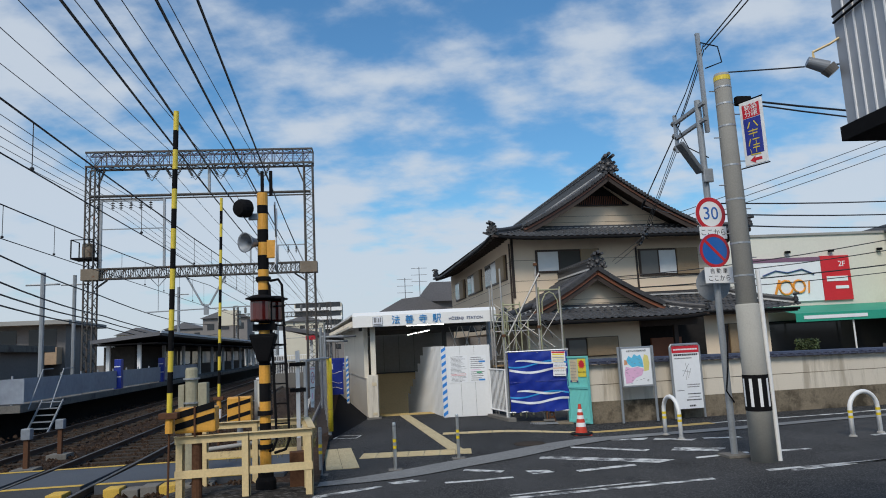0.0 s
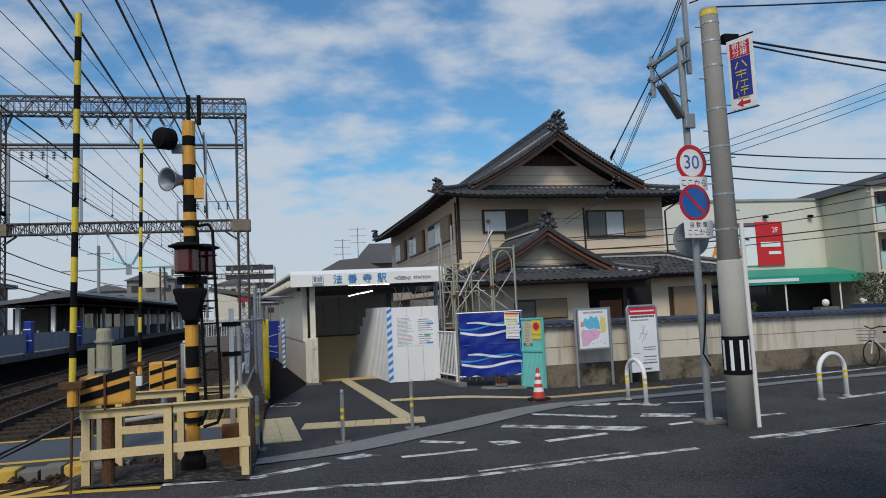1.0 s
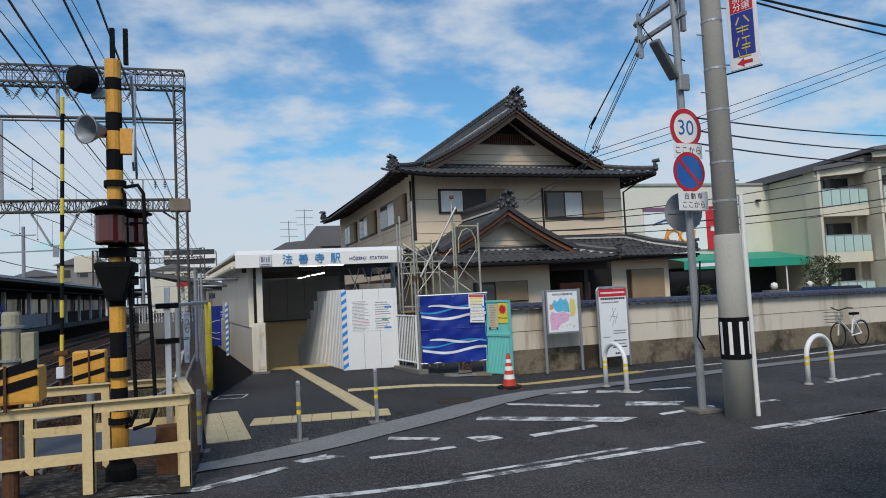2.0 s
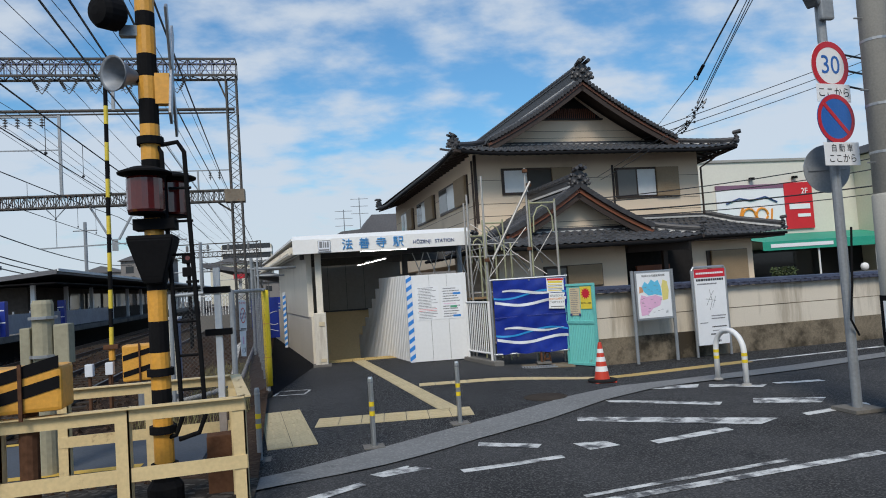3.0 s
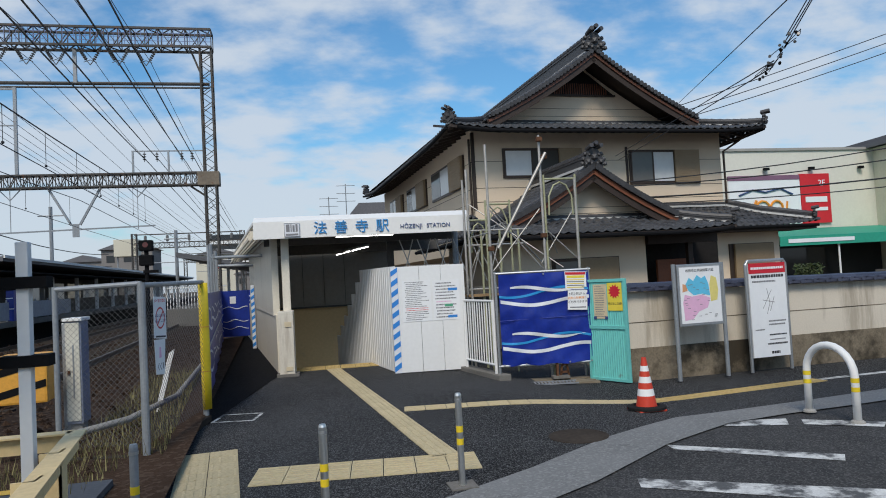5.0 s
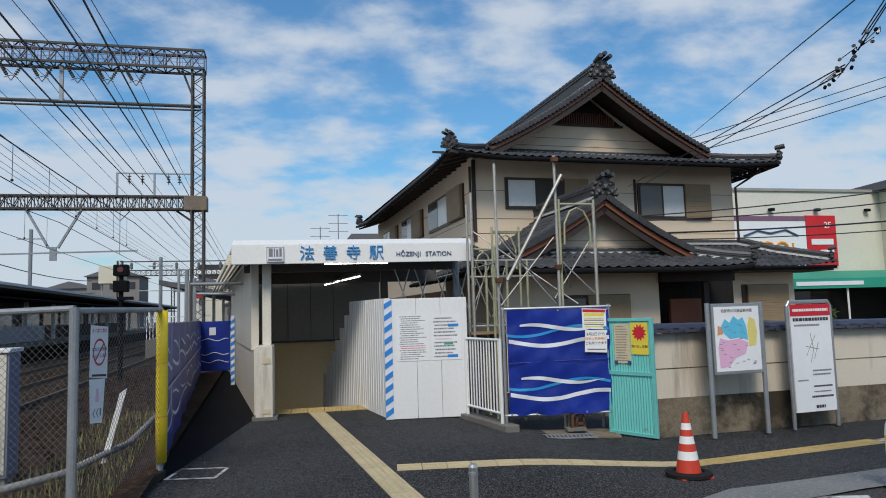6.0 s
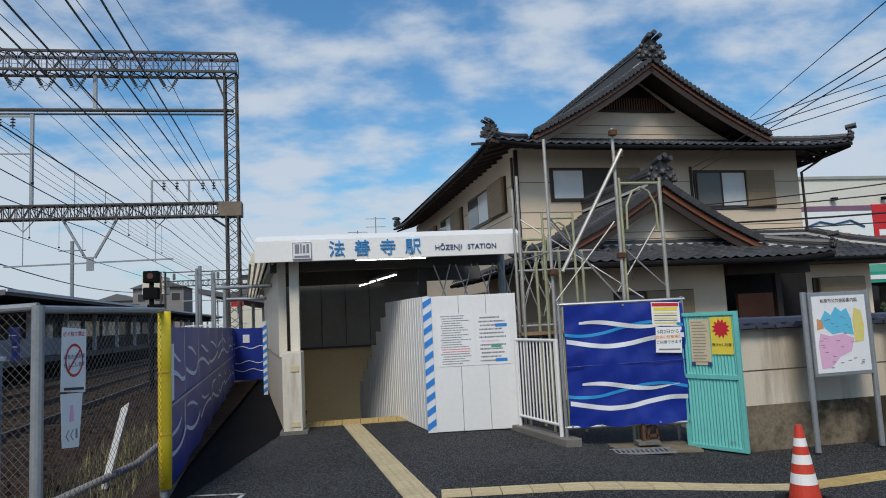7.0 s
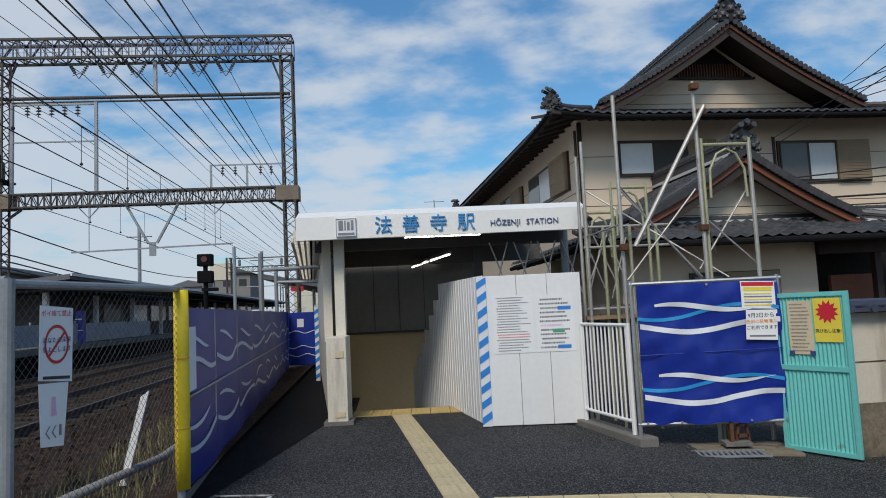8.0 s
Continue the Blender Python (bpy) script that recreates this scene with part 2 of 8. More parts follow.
COPING = mat("blue-grey glazed coping", (0.05, 0.055, 0.085), 0.35, 0, 0.2, 20, 1.5, 0.1, random_tone=0.2)
PLASTER = mat("roof plaster", (0.55, 0.54, 0.52), 0.85, 0, 0.15, 30, 2, 0.2, (0.25, 0.24, 0.23), 0.6)
WOOD_DARK = mat("dark brown timber", (0.033, 0.02, 0.014), 0.65, 0, 0.3, 25, 2, 0.15)
WOOD_BROWN = mat("brown timber trim", (0.1, 0.036, 0.018), 0.6, 0, 0.3, 25, 2, 0.15)
WOOD_RED = mat("red-brown timber", (0.19, 0.06, 0.025), 0.6, 0, 0.3, 25, 2, 0.15)
FRAME_BROWN = mat("bronze window frame", (0.055, 0.036, 0.026), 0.45, 0.4, 0.15, 20, 2, 0.05)
SHUTTER = mat("tan shutter", (0.3, 0.215, 0.125), 0.6, 0, 0.12, 20, 2, 0.05)
PANE_WHITE = glass("curtained pane", (0.66, 0.66, 0.64), 0.15)
PANE_DARK = glass("dark pane", (0.13, 0.125, 0.115))
SCREEN = mat("insect screen", (0.075, 0.07, 0.062), 0.9, 0, 0.15, 30, 1.5, 0.05)
PANE_BLACK = glass("black pane", (0.03, 0.033, 0.037))
SCAF = mat("scaffold tube", (0.42, 0.4, 0.37), 0.5, 0.55, 0.2, 20, 2.5, 0.1, rust=0.35)
SCAF_GREEN = mat("scaffold frame", (0.36, 0.36, 0.22), 0.55, 0.2, 0.2, 20, 2.5, 0.1, rust=0.35)
YELLOW_PAD = mat("yellow padding", (0.75, 0.55, 0.02), 0.55, 0, 0.1, 20, 2.5, 0.1)
STORE_WALL = mat("store wall", (0.66, 0.64, 0.56), 0.7, 0, 0.06, 8, 0.2, 0.05, (0.58, 0.56, 0.48), 0.64)
STORE_RED = mat("store red", (0.58, 0.02, 0.03), 0.5, 0, 0.06, 8, 1, 0.02)
AWNING = mat("green awning", (0.02, 0.3, 0.2), 0.6, 0, 0.12, 8, 0.6, 0.1)
APT_WALL = mat("apartment wall", (0.62, 0.58, 0.47), 0.8, 0, 0.08, 8, 0.3, 0.05)
APT_GLASS = glass("balcony glass", (0.42, 0.56, 0.52), 0.25)
FAR_GREY = mat("far house wall", (0.22, 0.205, 0.195), 0.8, 0, 0.15, 8, 0.4, 0.05)
FAR_TAN = mat("far tan wall", (0.42, 0.3, 0.2), 0.8, 0, 0.15, 8, 0.4, 0.05)
FAR_ROOF = mat("far roof", (0.12, 0.12, 0.13), 0.7, 0, 0.2, 8, 0.5, 0.1)
PLAT_PANEL = mat("platform hoarding panel", (0.27, 0.3, 0.35), 0.5, 0.1, 0.2, 6, 0.9, 0.05)
SIDING = mat("metal siding", (0.34, 0.36, 0.4), 0.5, 0.3, 0.1, 10, 0.6, 0.05)
WIRE = mat("cable", (0.02, 0.021, 0.024), 0.6, 0, 0.1, 10, 1, 0)
INSUL = mat("insulator", (0.13, 0.125, 0.12), 0.3, 0, 0.2, 10, 1, 0)
FOLIAGE = mat("foliage", (0.06, 0.085, 0.03), 0.7, 0, 0.4, 12, 1.2, 0.2, random_tone=0.4)
GRASS = mat("dry grass", (0.19, 0.17, 0.08), 0.8, 0, 0.4, 12, 1.2, 0.2, random_tone=0.45)
BARK = mat("bark", (0.12, 0.085, 0.055), 0.9, 0, 0.3, 20, 2, 0.4)
TUBE_LIGHT = lamp_mat("fluorescent tube", (1.0, 0.98, 0.92), 7.0)

# ---- mesh helpers ----
UP = Vector((0, 0, 1))


def part(name, bm, material, parent=None, label="", smooth=False):
    me = bpy.data.meshes.new(name)
    bm.normal_update()
    bm.to_mesh(me)
    bm.free()
    me.materials.append(material)
    if smooth:
        me.polygons.foreach_set("use_smooth", [True] * len(me.polygons))
    ob = new(name, me)
    ob.parent = parent
    if label:
        tagged(ob, label)
    return ob


def thing(name, label, category, x=0, y=0, z=0, rz=0, group="", kind=""):
    ob = new(name)
    ob.empty_display_size = 0.2
    ob.matrix_basis = pose(x, y, z, 0, 0, rz)
    return tagged(ob, label, category, group, kind)


def solid(name, bm, material, label, category="", group="", kind="", smooth=False, parent=None):
    return tagged(part(name, bm, material, parent, smooth=smooth), label, category, group, kind)


def BM():
    return bmesh.new()


def box(bm, x0, y0, z0, x1, y1, z1, m=None):
    vs = [bm.verts.new((x, y, z)) for x in (x0, x1) for y in (y0, y1) for z in (z0, z1)]
    for f in ((0, 1, 3, 2), (4, 6, 7, 5), (0, 4, 5, 1), (2, 3, 7, 6), (0, 2, 6, 4), (1, 5, 7, 3)):
        bm.faces.new([vs[k] for k in f])
    if m is not None:
        for v in vs:
            v.co = m @ v.co
    return bm


def bbox(x0, y0, z0, x1, y1, z1, bevel=0.0):
    bm = box(BM(), x0, y0, z0, x1, y1, z1)
    bmesh.ops.recalc_face_normals(bm, faces=bm.faces)
    if bevel:
        bmesh.ops.bevel(bm, geom=list(bm.edges), offset=bevel, segments=2, affect="EDGES", profile=0.6)
    return bm


def frame_of(p, q):
    p, q = Vector(p), Vector(q)
    d = (q - p).normalized()
    a = d.cross(UP) if abs(d.z) < 0.95 else d.cross(Vector((0, 1, 0)))
    a.normalize()
    return p, q, d, a, a.cross(d)


def tube(bm, p, q, r, n=8, r2=None):
    p, q, d, a, b = frame_of(p, q)
    r2 = r if r2 is None else r2
    rings = []
    for c, rr in ((p, r), (q, r2)):
        rings.append([bm.verts.new(c + rr * (math.cos(t) * a + math.sin(t) * b)) for t in (2 * math.pi * k / n for k in range(n))])
    for k in range(n):
        bm.faces.new((rings[0][k], rings[0][(k + 1) % n], rings[1][(k + 1) % n], rings[1][k]))
    bm.faces.new(rings[0][::-1])
    bm.faces.new(rings[1])
    return bm


def sweep(bm, pts, r, n=8):
    pts = [Vector(p) for p in pts]
    rings = []
    a = None
    for k, p in enumerate(pts):
        d = (pts[min(k + 1, len(pts) - 1)] - pts[max(k - 1, 0)]).normalized()
        if a is None:
            a = d.cross(UP) if abs(d.z) < 0.95 else d.cross(Vector((0, 1, 0)))
        a = (a - a.dot(d) * d).normalized()
        b = a.cross(d)
        rings.append([bm.verts.new(p + r * (math.cos(t) * a + math.sin(t) * b)) for t in (2 * math.pi * j / n for j in range(n))])
    for u, v in zip(rings, rings[1:]):
        for k in range(n):
            bm.faces.new((u[k], u[(k + 1) % n], v[(k + 1) % n], v[k]))
    bm.faces.new(rings[0][::-1])
    bm.faces.new(rings[-1])
    return bm


def beam(bm, p, q, w, h=None):
    """A bar of section w across and h high from p to q."""
    h = w if h is None else h
    p, q, d, a, b = frame_of(p, q)
    vs = [bm.verts.new(c + i * a * w / 2 + j * b * h / 2) for c in (p, q) for i, j in ((-1, -1), (1, -1), (1, 1), (-1, 1))]
    for f in ((0, 1, 2, 3), (7, 6, 5, 4), (0, 4, 5, 1), (1, 5, 6, 2), (2, 6, 7, 3), (3, 7, 4, 0)):
        bm.faces.new([vs[k] for k in f])
    return bm


def lathe(bm, prof, n=20, at=(0, 0, 0), cap=True):
    at = Vector(at)
    rings = [[bm.verts.new(at + Vector((r * math.cos(t), r * math.sin(t), z))) for t in (2 * math.pi * k / n for k in range(n))] for r, z in prof]
    for u, v in zip(rings, rings[1:]):
        for k in range(n):
            bm.faces.new((u[k], u[(k + 1) % n], v[(k + 1) % n], v[k]))
    if cap:
        bm.faces.new(rings[0][::-1])
        bm.faces.new(rings[-1])
    return bm


def prism(bm, outline, z0, z1):
    """An upright prism over a plan outline."""
    lo = [bm.verts.new((x, y, z0)) for x, y in outline]
    hi = [bm.verts.new((x, y, z1)) for x, y in outline]
    n = len(lo)
    for k in range(n):
        bm.faces.new((lo[k], lo[(k + 1) % n], hi[(k + 1) % n], hi[k]))
    bm.faces.new(lo[::-1])
    bm.faces.new(hi)
    bmesh.ops.recalc_face_normals(bm, faces=bm.faces)
    return bm


def plate(bm, outline, y0, y1):
    """A flat board over an outline in x and z, from depth y0 to y1."""
    a = [bm.verts.new((x, y0, z)) for x, z in outline]
    b = [bm.verts.new((x, y1, z)) for x, z in outline]
    n = len(a)
    for k in range(n):
        bm.faces.new((a[k], a[(k + 1) % n], b[(k + 1) % n], b[k]))
    bm.faces.new(a[::-1])
    bm.faces.new(b)
    bmesh.ops.recalc_face_normals(bm, faces=bm.faces)
    return bm


def moved(bm, m):
    bmesh.ops.transform(bm, matrix=m, verts=bm.verts)
    return bm


def lettering(name, body, size, material, parent, m, depth=0.004, align="CENTER", label=""):
    """Words as a mesh; m lays the text's x to the right and y up."""
    cu = bpy.data.curves.new("words", "FONT")
    cu.body, cu.size, cu.extrude, cu.align_x, cu.align_y = body, size, depth, align, "CENTER"
    cu.resolution_u = 3
    tmp = bpy.data.objects.new("words", cu)
    scene.collection.objects.link(tmp)
    dg = bpy.context.evaluated_depsgraph_get()
    me = bpy.data.meshes.new_from_object(tmp.evaluated_get(dg))
    bpy.data.objects.remove(tmp)
    me.materials.clear()
    me.materials.append(material)
    ob = new(name, me)
    ob.parent = parent
    ob.matrix_basis = m
    if label:
        tagged(ob, label)
    return ob


FACE = pose(0, 0, 0, 90, 0, 0)       # text standing upright, facing -y


def at_face(x, y, z, rz=0):
    return pose(x, y, z, 90, 0, rz)


def smooth01(v):
    v = min(1.0, max(0.0, v))
    return v * v * (3 - 2 * v)


def ground_z(x, y):
    """Height of the paved ground: a little up to the crossing, a little down to the garden wall."""
    up = 0.2 * smooth01((2.6 - x) / 4.0) * smooth01((13.4 - y) / 2.4)
    down = -0.15 * smooth01((x - 3.8) / 2.6) * smooth01((y - 14.5) / 3.5)
    return up + down

# ---- ground, road, forecourt ----


def sheet(name, x0, x1, y0, y1, step, dz, inside=None):
    bm = BM()
    nx, ny = max(1, round((x1 - x0) / step)), max(1, round((y1 - y0) / step))
    vs = {}

    def vert(i, j):
        if (i, j) not in vs:
            x, y = x0 + (x1 - x0) * i / nx, y0 + (y1 - y0) * j / ny
            vs[i, j] = bm.verts.new((x, y, ground_z(x, y) + dz))
        return vs[i, j]

    for i in range(nx):
        for j in range(ny):
            bm.faces.new((vert(i, j), vert(i + 1, j), vert(i + 1, j + 1), vert(i, j + 1)))
    return bm


def ribbon(bm, left, right, dz, step=0.4):
    """A strip between two polylines of the same length, draped on the ground."""
    rows = []
    for (a, b), (c, d) in zip(zip(left, left[1:]), zip(right, right[1:])):
        n = max(1, int(math.dist(a, b) / step))
        for k in range(n):
            t = k / n
            rows.append(((a[0] + (b[0] - a[0]) * t, a[1] + (b[1] - a[1]) * t), (c[0] + (d[0] - c[0]) * t, c[1] + (d[1] - c[1]) * t)))
    rows.append((left[-1], right[-1]))
    vs = [[bm.verts.new((x, y, ground_z(x, y) + dz)) for x, y in row] for row in rows]
    for (a, b), (c, d) in zip(vs, vs[1:]):
        bm.faces.new((a, b, d, c))
    return bm


def slab(bm, pts, dz, thick=0.0):
    vs = [bm.verts.new((x, y, ground_z(x, y) + dz)) for x, y in pts]
    bm.faces.new(vs)
    return bm


ground = BM()
GX, GY = (-900, -60, 0.95, 3.0, 60, 900), (-900, -40, 23.5, 29.2, 80, 900)
for xa, xb in zip(GX, GX[1:]):
    for ya, yb in zip(GY, GY[1:]):
        if (xa, ya) != (0.95, 23.5):
            ground.faces.new([ground.verts.new((x, y, -0.35)) for x, y in ((xa, ya), (xb, ya), (xb, yb), (xa, yb))])
bmesh.ops.remove_doubles(ground, verts=ground.verts, dist=0.001)
solid("ground", ground, DIRT, "grey-brown town ground reaching the horizon", "ground", kind="structure")

GUT_UP = [(-0.5, 11.55), (-0.1, 11.95), (0.83, 12.75), (1.99, 13.55), (3.22, 14.27), (4.36, 15.05), (5.6, 15.72), (6.67, 15.86), (7.9, 16.02), (9.2, 16.25), (12.0, 16.9), (30.0, 19.4)]
GUT_LO = [(-0.25, 11.3), (0.3, 11.66), (1.3, 12.25), (2.45, 13.0), (3.6, 13.66), (4.75, 14.5), (5.9, 15.1), (6.75, 15.25), (7.8, 15.34), (9.0, 15.5), (11.6, 16.2), (30.0, 18.5)]

road = sheet("road", -26, 60, -40, 17.2, 0.8, -0.006)
bmesh.ops.delete(road, geom=[f for f in road.faces if f.calc_center_median().y > (11.0 if f.calc_center_median().x < -1.9 else 12.6) and f.calc_center_median().x < -0.3], context="FACES")
bmesh.ops.delete(road, geom=[f for f in road.faces if f.calc_center_median().y > 16.4 and f.calc_center_median().x < 9], context="FACES")
solid("road", road, ASPHALT, "worn grey asphalt road with faded paint", "road", kind="structure", smooth=True)

FORE = [(-0.45, 12.0)] + GUT_UP[1:]
fore = BM()
cols = 60
for k in range(cols):
    def col(u):
        x = -0.42 + 30.0 * u
        for (xa, ya), (xb, yb) in zip(GUT_UP, GUT_UP[1:]):
            if xa <= x <= xb:
                return x, ya + (yb - ya) * (x - xa) / (xb - xa)
        return x, 12.0 if x < 0 else 19.0
    (xa, ya), (xb, yb) = col((k / cols) ** 1.6), col(((k + 1) / cols) ** 1.6)
    rows = 14
    top = 23.5 if 0.9 < xa < 3.0 else 25.0 if xa < 6.6 else 19.3
    for j in range(rows):
        q = [(xa, ya + (top - ya) * j / rows), (xb, yb + (top - yb) * j / rows), (xb, yb + (top - yb) * (j + 1) / rows), (xa, ya + (top - ya) * (j + 1) / rows)]
        if q[2][1] > 23.6 and q[0][0] > 1.0 and q[0][0] < 3.0:
            continue
        fore.faces.new([fore.verts.new((x, y, ground_z(x, y) + 0.004)) for x, y in q])
bmesh.ops.remove_doubles(fore, verts=fore.verts, dist=0.001)
solid("pavement", fore, ASPHALT_FORE, "coarse dark asphalt of the station forecourt", "pavement", kind="structure", smooth=True)

# path beside the station; shade is painted into its black colour
path = BM()
slab(path, [(-0.12, 17.9), (0.72, 22.5), (0.74, 24.5), (0.0, 33.0), (-0.9, 47.0), (-2.6, 47.0), (-1.4, 33.0), (-0.42, 21.0)], 0.011)
solid("pavement_path", path, ASPHALT_NEW_SHADED, "new asphalt path beside the station, blackened with painted shade", "path", kind="structure")

gut = ribbon(BM(), GUT_LO, GUT_UP, 0.009)
gutter = solid("kerb", gut, GUTTER, "flush grey concrete gutter strip along the road", "kerb", kind="structure")

# painted lines
LINES = [
    ("white", [(5.83, 15.3), (6.6, 15.05), (6.4, 14.75), (5.78, 15.0)]),
    ("white", [(6.7, 14.92), (7.36, 14.42), (7.16, 14.25), (6.55, 14.7)]),
    ("white", [(4.76, 14.52), (6.02, 13.55), (5.87, 13.38), (4.74, 14.34)]),
    ("white", [(3.95, 13.62), (5.98, 12.37), (5.6, 12.18), (3.86, 13.38)]),
    ("white", [(6.5, 13.57), (7.3, 13.15), (7.0, 12.88), (6.3, 13.28)]),
    ("white", [(4.14, 12.05), (5.19, 12.24), (5.18, 12.08), (4.16, 11.9)]),
    ("white", [(6.36, 12.46), (7.43, 12.65), (7.36, 12.48), (6.34, 12.32)]),
    ("white", [(2.43, 12.86), (3.05, 12.45), (2.95, 12.3), (2.38, 12.7)]),
    ("white", [(3.36, 12.32), (3.72, 12.26), (3.78, 12.02), (3.42, 11.98)]),
    ("white", [(1.97, 11.8), (3.07, 11.92), (3.07, 11.8), (1.98, 11.68)]),
    ("white", [(1.09, 11.88), (1.49, 12.14), (1.72, 11.95), (1.2, 11.74)]),
    ("white", [(7.7, 12.6), (8.5, 12.55), (8.5, 12.42), (7.7, 12.45)]),
    ("white", [(7.5, 14.5), (8.2, 14.35), (8.2, 14.2), (7.5, 14.35)]),
    ("white", [(10.4, 13.5), (12.0, 13.8), (12.0, 13.66), (10.4, 13.35)]),
    ("white", [(-0.88, 10.62), (-0.42, 10.66), (0.1, 10.82), (0.55, 11.22), (0.98, 11.6), (1.02, 11.48), (0.62, 11.1), (0.16, 10.7), (-0.42, 10.55), (-0.88, 10.51)]),
    ("white", [(-0.6, 9.8), (0.4, 10.1), (1.0, 10.3), (3.13, 10.5), (5.8, 10.75), (5.8, 10.63), (3.13, 10.38), (1.0, 10.18), (0.4, 9.98), (-0.6, 9.68)]),
    ("white", [(2.76, 10.62), (4.9, 10.87), (4.9, 10.79), (2.76, 10.55)]),
    ("white", [(6.8, 11.06), (9.3, 11.2), (9.3, 11.08), (6.8, 10.92)]),
    ("white", [(7.1, 10.88), (9.6, 11.3), (9.6, 11.2), (7.1, 10.78)]),
    ("white", [(9.6, 11.3), (24.0, 12.7), (24.0, 12.56), (9.6, 11.15)]),
    ("yellow", [(-6.2, 10.72), (-3.23, 10.7), (-1.62, 10.6), (-0.88, 10.51), (-0.88, 10.38), (-1.62, 10.47), (-3.23, 10.56), (-6.2, 10.58)]),
]
for colour, pts in LINES:
    b = BM()
    n = len(pts) // 2
    ribbon(b, pts[:n], pts[n:][::-1], 0.0)
    solid("road_line", b, PAINT_WHITE if colour == "white" else PAINT_YELLOW, ("worn white" if colour == "white" else "worn yellow") + " painted line on the asphalt", "road line", "painted lines", "structure")

# edge line under the garden wall, white that turns to yellow towards the station
b = ribbon(BM(), [(9.2, 17.72), (13.0, 17.95), (30, 20.4)], [(9.2, 17.58), (13.0, 17.8), (30, 20.25)], 0.008)
solid("road_line", b, PAINT_WHITE, "white edge line under the garden wall", "road line", "painted lines", "structure")

# ---- tactile paving: ribbed tiles, each one a piece ----


def tactile_mesh(name, size, material, dots=False):
    bm = bbox(0.004, 0.004, 0, size - 0.004, size - 0.004, 0.012)
    for k in range(4):
        u = size * (0.125 + 0.25 * k)
        if dots:
            for j in range(4):
                v = size * (0.125 + 0.25 * j)
                lathe(bm, ((0.017, 0.012), (0.011, 0.017)), 6, (u, v, 0))
        else:
            box(bm, u - 0.012, 0.02, 0.012, u + 0.012, size - 0.02, 0.017)
    me = bpy.data.meshes.new(name)
    bm.to_mesh(me)
    bm.free()
    me.materials.append(material)
    return me


TS = 0.3
BAR_TILE, DOT_TILE = tactile_mesh("tactile_tile", TS, TACTILE), tactile_mesh("tactile_tile", TS, TACTILE, True)
DOT_TILE_Y = tactile_mesh("tactile_tile", TS, TACTILE_Y, True)
BAR_TILE_Y = tactile_mesh("tactile_tile", TS, TACTILE_Y)


def tile_run(parent, p, q, across, mesh, turn=True):
    """Tiles of the run p to q, laid `across` wide to its left."""
    p, q = Vector(p), Vector(q)
    d = (q - p).normalized()
    s = Vector((-d.y, d.x))
    n = max(1, round((q - p).length / TS))
    gap = (q - p).length / n / TS
    ang = math.degrees(math.atan2(d.y, d.x)) - (90 if turn else 0)
    for k in range(n):
        for j in range(across):
            o = p + d * ((q - p).length * k / n) + s * (TS * j)
            if turn:
                o = o + s * TS
            t = new("tactile_tile", mesh)
            t.parent = parent
            rise = (ground_z(o.x + d.x * TS, o.y + d.y * TS) - ground_z(o.x, o.y)) / TS
            t.matrix_basis = pose(o.x, o.y, ground_z(o.x, o.y) + 0.006, 0, 0, ang + (random.random() - 0.5) * 0.3) @ pose(0, 0, 0, math.degrees(math.atan(rise)), 0, 0) @ Matrix.Diagonal((1.0, gap, 1.0, 1.0))


tact = thing("tactile_strip", "faded cream ribbed tactile paving strips on the forecourt", "tactile paving", kind="structure")
tile_run(tact, (0.6, 14.7), (2.78, 14.43), 2, BAR_TILE)
tile_run(tact, (2.7, 15.02), (2.0, 22.9), 1, BAR_TILE)
tile_run(tact, (2.52, 17.55), (6.05, 17.02), 1, BAR_TILE)

tile_run(tact, (0.63, 13.66), (0.4, 16.25), 2, BAR_TILE)
tact_s = thing("tactile_strip", "ochre dotted tactile paving across the head of the stairs", "tactile paving", kind="structure")
tile_run(tact_s, (1.05, 22.95), (2.95, 22.85), 2, DOT_TILE_Y)
tact_y = thing("tactile_strip", "yellow tactile paving line along the garden wall", "tactile paving", kind="structure")
tile_run(tact_y, (6.05, 17.02), (9.3, 17.45), 1, BAR_TILE_Y)

# manholes and the painted square
man = thing("manhole_cover", "round dark iron manhole cover set in asphalt", "manhole cover", 4.1, 15.22, ground_z(4.1, 15.2) + 0.005)
part("rim", lathe(BM(), ((0.33, 0), (0.33, 0.008), (0.3, 0.008), (0.3, 0.004)), 28), SLEEPER, man)
part("lid", lathe(BM(), ((0.295, 0.0), (0.295, 0.007), (0.1, 0.009)), 28), SLEEPER, man)
sq = thing("ground_marking", "small white painted square outline around a lid", "ground marking", 0.25, 18.25, 0.009, -12, kind="structure")
for x0, y0, x1, y1 in ((-0.3, -0.28, 0.3, -0.24), (-0.3, 0.24, 0.3, 0.28), (-0.3, -0.24, -0.26, 0.24), (0.26, -0.24, 0.3, 0.24)):
    part("stroke", bbox(x0, y0, 0, x1, y1, 0.004), PAINT_WHITE, sq)

# ---- railway ----
LEAN_X = -0.035                     # sideways drift of the tracks per metre


def track_x(x0, y):
    return x0 + LEAN_X * (y - 13)


